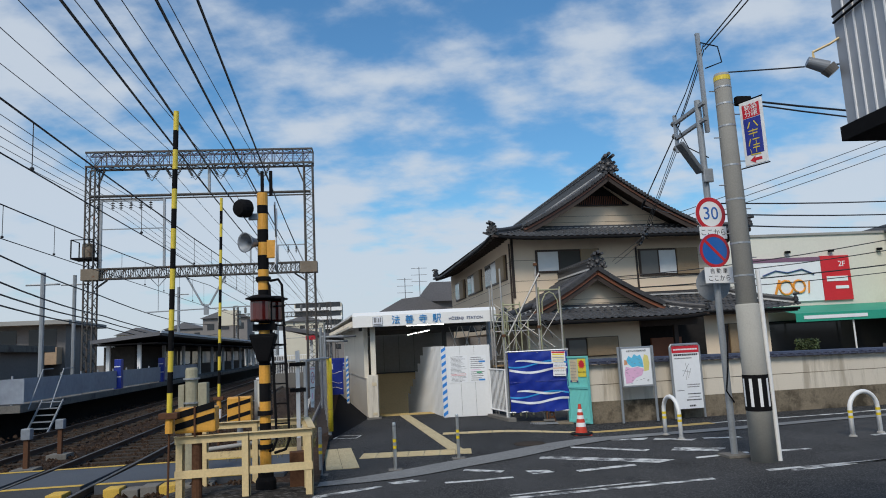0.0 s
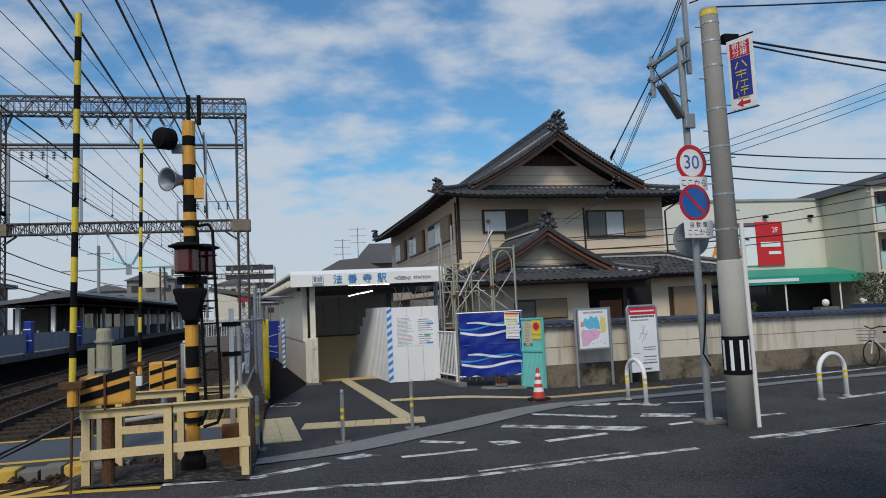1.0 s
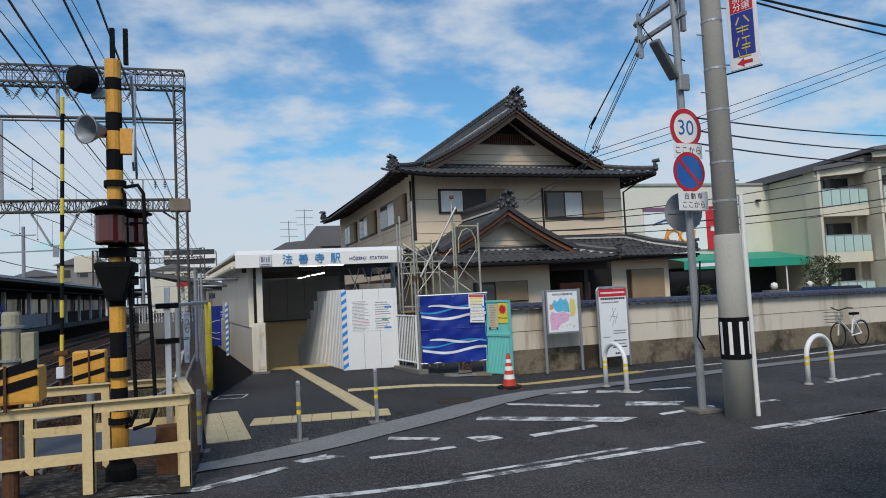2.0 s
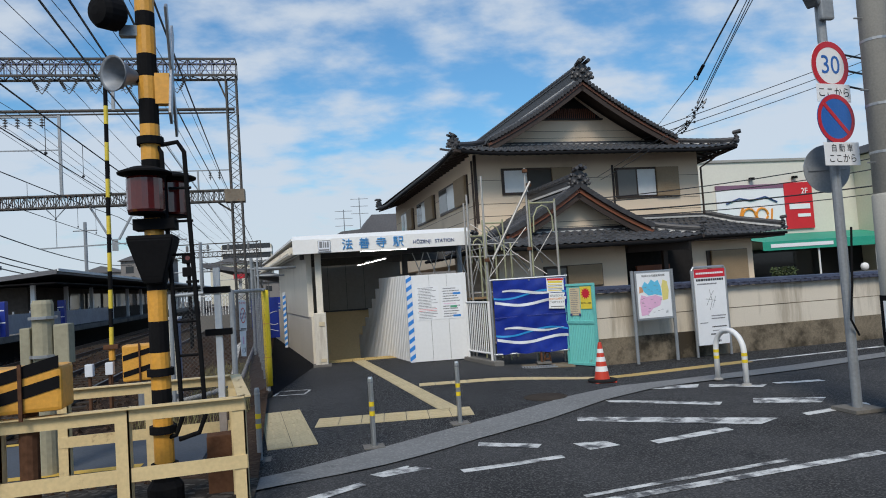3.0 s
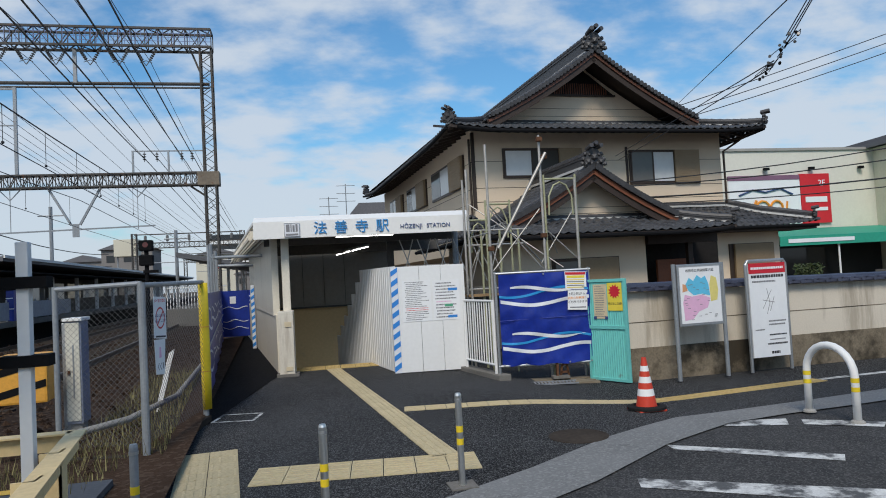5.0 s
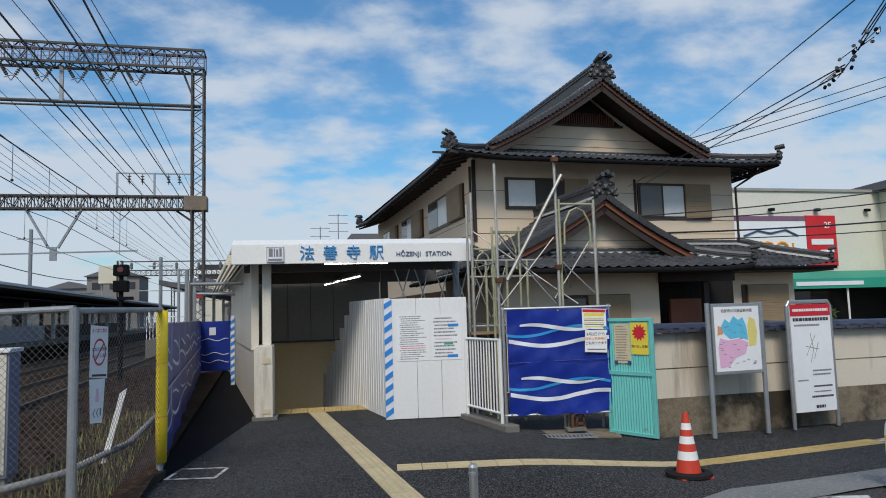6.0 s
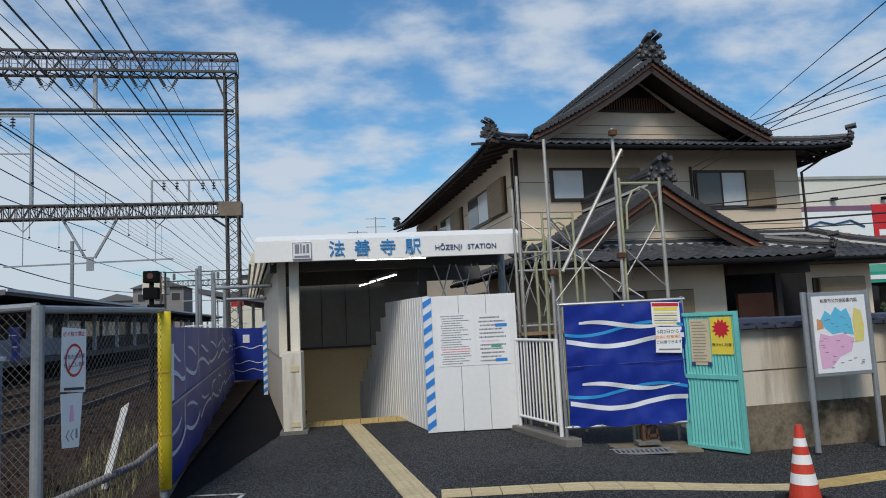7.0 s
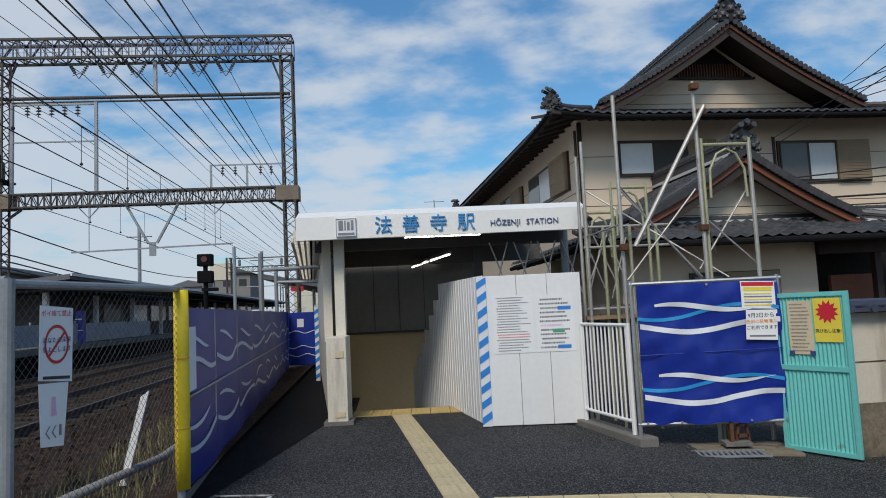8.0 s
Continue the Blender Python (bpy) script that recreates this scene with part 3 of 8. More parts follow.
TRACKS = (-4.45, -7.75)
bed = BM()
for ya, yb in ((-60, -12), (10.9, 60), (60, 240)):
    slope = [(-26, -0.3), (-10.5, -0.3), (-9.3, -0.02), (-2.3, -0.02), (-1.2, 0.08), (0.0, 0.1)]
    for (xa, za), (xb, zb) in zip(slope, slope[1:]):
        bed.faces.new([bed.verts.new((track_x(x, y), y, z)) for x, y, z in ((xa, ya, za), (xb, ya, zb), (xb, yb, zb), (xa, yb, za))])
solid("ground_ballast", bed, BALLAST, "brown crushed-stone railway ballast bed", "ballast", kind="structure")
rng = random.Random(4)
stones = BM()
for k in range(5200):
    y = 11.0 + 28 * rng.random() ** 1.5
    if 12.7 < y < 15.0:
        continue
    x = track_x(-10 + 9.2 * rng.random(), y)
    s = 0.03 + 0.04 * rng.random()
    base = -0.02 if x < track_x(-2.3, y) else 0.06
    c = Vector((x, y, base + s * 0.35))
    vs = [stones.verts.new(c + s * Vector((dx * (0.7 + 0.6 * rng.random()), dy * (0.7 + 0.6 * rng.random()), dz * (0.6 + 0.5 * rng.random())))) for dx, dy, dz in ((1, 0, 0), (0, 1, 0), (-1, 0, 0), (0, -1, 0), (0, 0, 1))]
    for a, b2 in ((0, 1), (1, 2), (2, 3), (3, 0)):
        stones.faces.new((vs[a], vs[b2], vs[4]))
solid("ballast_stones", stones, BALLAST, "loose brown ballast stones between the rails", "stones", kind="stuff")
for x0 in TRACKS:
    tr = thing("railway_track", "rusty steel rails on dark sleepers in brown ballast", "railway track", x0, 13, 0, group="railway tracks", kind="structure")
    for side in (-1, 1):
        bm = BM()
        xs = side * 0.745
        for ya, yb in ((-70, 227),):
            for w, z0, z1 in ((0.12, 0.0, 0.02), (0.02, 0.02, 0.095), (0.066, 0.095, 0.135)):
                vs = [(-w / 2, z0), (w / 2, z0), (w / 2, z1), (-w / 2, z1)]
                lo = [bm.verts.new((xs + a + LEAN_X * ya, ya, c)) for a, c in vs]
                hi = [bm.verts.new((xs + a + LEAN_X * yb, yb, c)) for a, c in vs]
                for k in range(4):
                    bm.faces.new((lo[k], lo[(k + 1) % 4], hi[(k + 1) % 4], hi[k]))
        part("rail", bm, RAIL_TOP, tr, "brown rusted rail with a worn head")
    me = bpy.data.meshes.new("sleeper")
    bm = bbox(-1.15, -0.11, -0.1, 1.15, 0.11, 0.012)
    bm.to_mesh(me)
    bm.free()
    me.materials.append(SLEEPER)
    for k in range(60):
        y = -2.0 + 0.62 * k
        s = new("sleeper", me)
        s.parent = tr
        s.matrix_basis = pose(LEAN_X * y, y, 0)

deck = BM()
for xa, xb in ((-26, TRACKS[1] - 0.85), (TRACKS[1] - 0.63, TRACKS[1] + 0.63), (TRACKS[1] + 0.85, TRACKS[0] - 0.85), (TRACKS[0] - 0.63, TRACKS[0] + 0.63), (TRACKS[0] + 0.85, -0.6)):
    box(deck, xa, 12.8, -0.1, xb, 14.95, 0.15)
solid("road_crossing", deck, mat("crossing deck", (0.06, 0.067, 0.08), 0.7, 0, 0.25, 30, 0.8, 0.3), "worn blue-grey level crossing deck between the rails", "level crossing", kind="structure")
for y0, y1 in ((12.82, 12.98), (14.78, 14.93)):
    bm = BM()
    for xa, xb in ((-26, TRACKS[1] - 0.85), (TRACKS[1] - 0.63, TRACKS[1] + 0.63), (TRACKS[1] + 0.85, TRACKS[0] - 0.85), (TRACKS[0] - 0.63, TRACKS[0] + 0.63), (TRACKS[0] + 0.85, -1.2)):
        bm.faces.new([bm.verts.new((x, y, 0.156)) for x, y in ((xa, y0), (xb, y0), (xb, y1), (xa, y1))])
    solid("road_line", bm, PAINT_YELLOW, "worn yellow edge line of the level crossing", "road line", "painted lines", "structure")

# broken concrete edge of the footway, patches of worn yellow paint on top
rb = random.Random(31)
for k in range(9):
    x = -4.2 + 0.27 * k * 1.05
    if abs(x - (TRACKS[0] + 0.75)) < 0.22:
        continue
    bbx = bbox(x, 12.45 + 0.06 * rb.random(), -0.08, x + 0.25, 12.79, 0.1 + 0.05 * rb.random(), 0.015)
    solid("edge_block", bbx, CONCRETE_OLD if k % 3 else PAINT_YELLOW, "broken concrete edge block with worn yellow paint", "edge block", "edge blocks", "structure")
for k in range(7):
    x = -4.4 + 0.42 * k
    b = ribbon(BM(), [(x, 10.62), (x + 0.34, 10.98)], [(x + 0.2, 10.62), (x + 0.56, 10.98)], 0.002)
    solid("road_line", b, PAINT_YELLOW, "worn yellow hatching beside the rails", "road line", "painted lines", "structure")
soil = BM()
for i in range(8):
    for j in range(8):
        q = [(-1.95 + 0.25 * (i + a), 10.62 + 0.26 * (j + c)) for a, c in ((0, 0), (1, 0), (1, 1), (0, 1))]
        soil.faces.new([soil.verts.new((x, y, ground_z(x, y) + 0.008 + 0.012 * math.sin(5 * x + 3 * y) ** 2)) for x, y in q])
bmesh.ops.remove_doubles(soil, verts=soil.verts, dist=0.001)
solid("ground_soil", soil, mat("oily dark soil", (0.035, 0.031, 0.027), 0.95, 0, 0.5, 25, 1.5, 0.6, speck=(0.12, 0.11, 0.1), speck_size=18), "oily dark soil inside the guard fence", "soil", kind="structure")

# ---- station entrance ----
STZ = -2.6                           # the front runs a little askew
stn = thing("station_entrance", "white station entrance canopy over a stairway going down", "station entrance", 0.34, 22.42, 0, STZ)


def P(name, bm, material, label="", parent=None, smooth=False):
    if name in ("canopy_roof", "soffit", "joist", "edge_slat", "side_wall", "low_wall", "stair_wall"):
        # these run back along the tracks, askew to the front
        for v in bm.verts:
            v.co.x -= 0.16 * max(0.0, v.co.y - 0.3)
    return part(name, bm, material, parent or stn, label, smooth)


# canopy: front fascia with a chamfered crown, roof, soffit joists at the side
bm = BM()
W, FZ0, FZ1 = 4.5, 2.80, 3.15
prof = [(0, FZ0), (0, FZ1), (0.3, 3.27), (1.6, 3.29), (1.6, 3.22), (0.12, FZ1 - 0.06), (0.12, FZ0)]
a = [bm.verts.new((0.0, y, z)) for y, z in prof]
b = [bm.verts.new((W, y, z)) for y, z in prof]
for k in range(len(prof)):
    bm.faces.new((a[k], a[(k + 1) % len(prof)], b[(k + 1) % len(prof)], b[k]))
bm.faces.new(a[::-1])
bm.faces.new(b)
bmesh.ops.recalc_face_normals(bm, faces=bm.faces)
fascia = P("fascia", bm, FASCIA, "white fascia board with raised blue lettering")
for glyph, gx in zip("法善寺駅", (1.35, 1.77, 2.2, 2.63)):
    lettering("station_name", glyph, 0.285, SIGN_BLUE, fascia, at_face(gx, -0.014, 2.97), 0.014)
lettering("station_name_latin", "HŌZENJI", 0.122, NAVY, fascia, at_face(3.24, -0.01, 2.945), 0.008)
lettering("station_name_latin", "STATION", 0.122, NAVY, fascia, at_face(3.82, -0.01, 2.945), 0.008)
logo = part("logo_plate", plate(BM(), [(0.62, 2.83), (0.93, 2.83), (0.93, 3.11), (0.62, 3.11)], -0.03, 0.01), SHEET_WHITE, fascia)
for x0, z0, x1, z1 in ((0.62, 2.83, 0.93, 2.838), (0.62, 3.102, 0.93, 3.11), (0.62, 2.838, 0.628, 3.102), (0.922, 2.838, 0.93, 3.102), (0.65, 2.855, 0.9, 2.89), (0.66, 2.93, 0.73, 3.08), (0.75, 2.93, 0.77, 3.08), (0.79, 2.93, 0.83, 3.06), (0.85, 2.93, 0.89, 3.08)):
    part("logo_bar", bbox(x0, -0.036, z0, x1, -0.03, z1), TEXT_GREY, fascia)
for x0, x1, y0, y1 in ((0.02, W - 0.02, 0.9, 5.5), (0.02, 0.6, 5.5, 5.9), (3.1, W - 0.02, 5.5, 5.9), (0.02, W - 0.02, 5.9, 14)):
    P("canopy_roof", bbox(x0, y0, 3.2, x1, y1, 3.26), FASCIA, "white canopy roof sheet")
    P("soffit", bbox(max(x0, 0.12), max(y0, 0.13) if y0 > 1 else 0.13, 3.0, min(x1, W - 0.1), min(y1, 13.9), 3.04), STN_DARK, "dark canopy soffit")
for k in range(26):
    y = 0.3 + 0.5 * k
    P("joist", bbox(-0.1, y, 2.88, 0.6, y + 0.05, 3.0), CREAM_WALL)
for k in range(5):
    P("edge_slat", bbox(-0.12 + 0.1 * k, 0.2, 2.8 + 0.02 * k, -0.08 + 0.1 * k, 13.8, 2.86), CREAM_WALL)
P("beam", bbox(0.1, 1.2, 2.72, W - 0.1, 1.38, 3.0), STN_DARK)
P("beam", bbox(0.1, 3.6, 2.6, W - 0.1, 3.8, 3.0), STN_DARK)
P("canopy_post", bbox(0.5, 0.5, 1.28, 0.66, 0.66, 3.0, 0.008), CREAM_WALL, "cream square post")
P("side_wall", bbox(0.36, 0.9, 1.2, 0.5, 9.5, 2.9), CREAM_WALL, "cream rendered side wall")
P("gate_pillar", bbox(0.42, -0.12, 0.0, 0.72, 0.5, 1.31, 0.012), CREAM_WALL, "cream waist-high pillar with small plates")
P("low_wall", bbox(0.38, 0.5, -0.1, 0.52, 13.0, 1.22), CREAM_WALL, "stained cream low wall")
P("pillar_base", bbox(0.36, -0.16, 0.0, 0.8, 0.2, 0.06), CONCRETE_OLD)
P("notice_plate", bbox(0.55, -0.135, 1.0, 0.68, -0.12, 1.1), PAPER_CREAM)
P("notice_plate", bbox(0.55, -0.135, 0.12, 0.68, -0.12, 0.2), PAPER_CREAM)
P("post", tube(BM(), (4.35, 1.0, 0.0), (4.35, 1.0, 3.0), 0.07, 10), STEEL_GREY)
P("post", bbox(2.85, 1.6, 1.9, 3.0, 1.75, 3.0), STN_DARK)
# stairwell
P("back_wall_lower", bbox(-0.3, 6.0, -3.0, 3.2, 6.2, 1.18), STN_BROWN, "brown painted stairwell end wall")
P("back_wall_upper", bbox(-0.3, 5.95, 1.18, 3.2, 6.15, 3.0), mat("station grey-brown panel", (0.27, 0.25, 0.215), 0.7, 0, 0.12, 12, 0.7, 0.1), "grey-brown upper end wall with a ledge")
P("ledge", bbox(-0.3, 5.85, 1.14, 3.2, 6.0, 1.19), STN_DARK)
for k in range(14):
    P("step", bbox(0.52, 1.08 + 0.3 * k, -3.0, 2.7, 1.38 + 0.3 * k, -0.01 - 0.165 * k), CONCRETE_OLD)
P("stair_wall", bbox(0.52, 0.5, -3.0, 0.56, 6.0, 1.2), STN_BROWN)
for xx in (0.75, 1.35, 1.95):
    P("panel_joint", bbox(xx, 5.93, 1.2, xx + 0.012, 5.95, 3.0), STN_DARK)
for y, z, x0, x1 in ((0.07, 2.785, 1.66, 2.85),):
    P("tube_lamp", tube(BM(), (x0, y, z), (x1, y + (0.02 if y < 1 else 1.2), z), 0.006, 8), TUBE_LIGHT, "lit fluorescent tube under the canopy")
    P("lamp_body", bbox(x0, y - 0.03, z + 0.018, x1, y + 0.03, z + 0.05), WHITE)
for p, q in (((1.72, 4.3, 2.58), (2.05, 3.3, 2.62)), ((2.1, 3.1, 2.62), (2.45, 2.2, 2.66))):
    P("tube_lamp", tube(BM(), p, q, 0.012, 8), TUBE_LIGHT, "lit fluorescent tube under the canopy")
    P("lamp_body", beam(BM(), Vector(p) + UP * 0.045, Vector(q) + UP * 0.045, 0.08, 0.05), STEEL_GREY)

# stepped white hoarding down the stairway
hoard = thing("stepped_hoarding", "white corrugated hoarding stepping down beside the stairway", "hoarding", 3.04, 21.42, 0, 8.8)
for k in range(12):
    y = 0.04 + 0.46 * k
    top = 2.1 if k < 6 else 2.1 - 0.28 * (k - 5)
    bm = bbox(0, y, -0.02 if y < 2.0 else -2.6, 0.035, y + 0.45, top, 0.006)
    for j in range(3):
        box(bm, -0.008, y + 0.06 + 0.14 * j, 0.0 if y < 2.0 else -2.6, 0.0, y + 0.10 + 0.14 * j, top)
    part("panel", bm, WHITE_PANEL, hoard)

# front hoarding of two flat boards with the striped corner
front = thing("white_hoarding", "tall white temporary hoarding with pasted notices", "hoarding", 3.06, 21.32, 0.02, -7.0)
for k in range(3):
    bm = bbox(0.02 + 0.425 * k, 0.0, 0.0, 0.44 + 0.425 * k, 0.04, 2.06, 0.006)
    part("panel", bm, WHITE_PANEL, front)
part("end_cap", bbox(1.29, -0.004, 0, 1.33, 0.05, 2.06), WHITE_PANEL, front)
strip = part("corner_strip", bbox(-0.11, -0.016, 0.0, 0.02, 0.012, 2.06), SHEET_WHITE, front, "blue and white striped corner strip")
for k in range(10):
    z = 0.02 + 0.206 * k
    bm = plate(BM(), [(-0.112, z), (0.021, z + 0.09), (0.021, min(2.05, z + 0.19)), (-0.112, min(2.05, z + 0.10))], -0.02, -0.016)
    part("stripe", bm, TAPE_BLUE, strip)


TEXT_INK = mat("faint print", (0.09, 0.09, 0.1), 0.7, 0, 0.1)


def notice(parent, x0, z0, x1, z1, rows, y=-0.004, paper=PAPER, name="notice", ink=TEXT_INK, heads=(), seed=1):
    """A pasted sheet with bars for its small print."""
    sheet_ob = part(name, plate(BM(), [(x0, z0), (x1, z0), (x1, z1), (x0, z1)], y - 0.003, y), paper, parent)
    r = random.Random(seed)
    w, h = x1 - x0, z1 - z0
    for k in range(rows):
        z = z1 - h * (k + 1) / (rows + 1)
        t = h / (rows + 1) * 0.2
        colour = ink
        for a_, c_ in heads:
            if a_ == k:
                colour = c_
        xa, xe = x0 + w * (0.08 + 0.06 * r.random()), x1 - w * (0.08 + 0.3 * r.random())
        bm = BM()
        while xa < xe:
            xb = min(xe, xa + w * (0.012 + 0.028 * r.random()))
            plate(bm, [(xa, z - t), (xb, z - t), (xb, z + t), (xa, z + t)], y - 0.0045, y - 0.003)
            xa = xb + w * 0.014
        part("print_bar", bm, colour, sheet_ob)
    return sheet_ob


n1 = notice(front, 0.1, 0.98, 0.66, 1.78, 21, seed=3, heads=((14, PRINT_RED), (15, PRINT_RED)))
n2 = notice(front, 0.7, 0.98, 1.22, 1.76, 12, seed=5, heads=((6, MAP_PINK),))
part("print_bar", plate(BM(), [(1.0, 1.55), (1.18, 1.55), (1.18, 1.6), (1.0, 1.6)], -0.0095, -0.0085), TAPE_BLUE, n2)
part("print_bar", plate(BM(), [(0.98, 1.02), (1.16, 1.02), (1.16, 1.07), (0.98, 1.07)], -0.0095, -0.0085), TAPE_BLUE, n2)
part("print_bar", plate(BM(), [(0.92, 1.24), (1.08, 1.24), (1.08, 1.29), (0.92, 1.29)], -0.0095, -0.0085), mat("print green", (0.08, 0.35, 0.2), 0.6, 0, 0.05), n2)

# white tubular guard between hoarding and tarpaulin
guard = thing("guard_rail", "white painted tubular guard rail on a concrete kerb", "guard rail", 4.57, 19.86, 0.0, 101)
for k in range(12):
    part("baluster", tube(BM(), (0.08 + 0.1 * k, 0, 0.22), (0.08 + 0.1 * k, 0, 1.36), 0.012, 8), WHITE, guard)
for z in (0.22, 1.36):
    part("rail", tube(BM(), (0.0, 0, z), (1.25, 0, z), 0.022, 8), WHITE, guard)
for x in (0.02, 1.24):
    part("post", tube(BM(), (x, 0, 0.0), (x, 0, 1.38), 0.028, 8), WHITE, guard)
kerb = solid("kerb_stone", moved(bbox(-0.15, -0.12, -0.05, 1.5, 0.12, 0.07, 0.015), pose(4.62, 19.78, 0, 0, 0, 101)), CONCRETE_OLD, "low weathered concrete kerb under the guard rail", "kerb")

# blue tarpaulin screen
tarp = thing("tarpaulin_screen", "blue tarpaulin screen printed with waves on a tube frame", "tarpaulin screen", 4.62, 19.76, 0.0, -9.5)


def wavy(u, v):
    return 0.016 * math.sin(5 * u + 2 * v) + 0.013 * math.sin(9 * v + 3 * u) + 0.009 * math.sin(17 * u + 6 * v) + 0.006 * math.sin(11 * u - 19 * v)


bm = BM()
TW, TZ0, TZ1 = 1.62, 0.2, 1.82
gridv = [[bm.verts.new((0.03 + TW * i / 28, wavy(TW * i / 28, TZ0 + (TZ1 - TZ0) * j / 24) - 0.02, TZ0 + (TZ1 - TZ0) * j / 24 - (0.015 * math.sin(i * 0.7) if j == 0 else 0))) for j in range(25)] for i in range(29)]
for i in range(28):
    for j in range(24):
        bm.faces.new((gridv[i][j], gridv[i + 1][j], gridv[i + 1][j + 1], gridv[i][j + 1]))
cloth = part("tarpaulin", bm, BLUE_SHEET, tarp, "creased blue tarpaulin", smooth=True)


def wave_band(parent, name, material, u0, u1, z0, amp, ph, thick, y=-0.0, length=1.6, taper=True, surf=wavy):
    """A printed wave that follows the cloth."""
    bm = BM()
    n = 26
    rows = []
    for k in range(n + 1):
        t = k / n
        u = u0 + (u1 - u0) * t
        z = z0 + amp * math.sin(2 * math.pi * (u - u0) / length + ph)
        w = thick * (math.sin(math.pi * min(1, 0.08 + t)) ** 0.6 if taper else 1.0) / 2 + 0.003
        rows.append([bm.verts.new((0.03 + u, surf(u, zz) - 0.026 + y, zz)) for zz in (z - w, z + w)])
    for a_, b_ in zip(rows, rows[1:]):
        bm.faces.new((a_[0], b_[0], b_[1], a_[1]))
    return part(name, bm, material, parent)


for dz in (0.0, 0.82):
    wave_band(cloth, "printed_wave", SHEET_WHITE, 0.02, 1.6, 0.49 + dz, 0.055, 2.6, 0.055, 0, 1.75, False)
    wave_band(cloth, "printed_wave", SHEET_CYAN, 0.0, 1.6, 0.66 + dz, 0.075, 3.9, 0.036, -0.002, 1.9, False)
    wave_band(cloth, "printed_wave", SHEET_WHITE, 0.2, 1.5, 0.72 + dz, 0.045, 0.9, 0.055, -0.004, 1.5)
part("seam", tube(BM(), (0.02, -0.04, 1.0), (1.64, -0.04, 1.03), 0.006, 6), BLUE_SHEET, tarp)
for z in (0.2, 1.84):
    part("rail", tube(BM(), (-0.04, 0.02, z), (1.7, 0.02, z), 0.024, 8), STEEL, tarp)
for x in (-0.02, 1.66):
    part("post", tube(BM(), (x, 0.02, 0.0 if x < 0 else 0.02), (x, 0.02, 1.88), 0.024, 8), STEEL, tarp)
part("foot", bbox(0.98, -0.03, -0.03, 1.02, 0.06, 0.22), RUST, tarp)
part("foot_plate", bbox(0.9, -0.1, -0.06, 1.2, 0.12, -0.02), CONCRETE_OLD, tarp)
for k in range(5):
    for z in (0.22, 1.8):
        part("eyelet", lathe(BM(), ((0.016, -0.004), (0.016, 0.004)), 8), STEEL, tarp).matrix_basis = pose(0.06 + 0.39 * k, -0.035, z, 90)
s1 = part("notice_sheet", plate(BM(), [(1.22, 1.5), (1.6, 1.48), (1.6, 1.8), (1.22, 1.82)], -0.05, -0.044), PAPER, tarp)
part("print_bar", plate(BM(), [(1.23, 1.76), (1.59, 1.745), (1.59, 1.79), (1.23, 1.805)], -0.053, -0.05), PRINT_RED, s1)
part("print_bar", plate(BM(), [(1.25, 1.7), (1.57, 1.69), (1.57, 1.735), (1.25, 1.745)], -0.053, -0.05), PAPER_YELLOW, s1)
for k in range(5):
    part("print_bar", plate(BM(), [(1.25, 1.66 - 0.033 * k), (1.56, 1.65 - 0.033 * k), (1.56, 1.665 - 0.033 * k), (1.25, 1.675 - 0.033 * k)], -0.053, -0.05), TEXT_GREY if k % 2 else PAPER_YELLOW, s1)
s2 = part("notice_sheet", plate(BM(), [(1.24, 1.14), (1.59, 1.12), (1.61, 1.47), (1.26, 1.48)], -0.05, -0.044), PAPER, tarp)
for body, z, mm, sz in (("9月2日から", 1.41, TEXT_BLACK, 0.06), ("西側の駐輪場が", 1.34, PRINT_ORANGE, 0.05), ("ご利用できます", 1.27, TEXT_BLACK, 0.05)):
    lettering("words", body, sz, mm, s2, at_face(1.425, -0.052, z), 0.001)
part("print_bar", plate(BM(), [(1.28, 1.17), (1.57, 1.16), (1.57, 1.18), (1.28, 1.19)], -0.053, -0.05), TEXT_GREY, s2)
drain = thing("drain_grate", "grey steel drain grate in the asphalt", "drain grate", 4.95, 19.35, ground_z(5.3, 19.3) + 0.005, -12)
for k in range(14):
    part("bar", bbox(0.06 * k, -0.12, 0.0, 0.06 * k + 0.025, 0.12, 0.02), STEEL_GREY, drain)
part("frame", bbox(-0.02, 0.12, 0, 0.86, 0.15, 0.02), STEEL_GREY, drain)
part("frame", bbox(-0.02, -0.15, 0, 0.86, -0.12, 0.02), STEEL_GREY, drain)

# old planks and a rusty stand left under the tarpaulin
for px, py, pl_, pr in ((4.85, 19.72, 1.5, -9), (4.95, 19.5, 1.3, -12), (5.2, 19.86, 1.1, -4)):
    pk = solid("timber_plank", moved(bbox(0, -0.09, 0, pl_, 0.09, 0.035, 0.006), pose(px, py, ground_z(px + pl_ / 2, py) + 0.012, 0, 1.5, pr)), mat("weathered plank", (0.2, 0.165, 0.12), 0.9, 0, 0.3, 18, 2.5, 0.3, (0.09, 0.07, 0.05), 0.55), "weathered grey-brown plank lying under the tarpaulin", "plank", "planks")
rst = thing("rusty_stand", "small rusty iron stand under the tarpaulin", "iron stand", 5.75, 19.62, ground_z(5.75, 19.6))
for sx in (-0.09, 0.09):
    part("leg", beam(BM(), (sx, 0, 0), (sx * 0.5, 0, 0.3), 0.03, 0.03), RUST, rst)
part("crossbar", beam(BM(), (-0.07, 0, 0.16), (0.07, 0, 0.16), 0.03, 0.04), RUST, rst)
part("head", lathe(BM(), ((0.05, 0.28), (0.07, 0.32), (0.05, 0.36)), 12), RUST, rst)

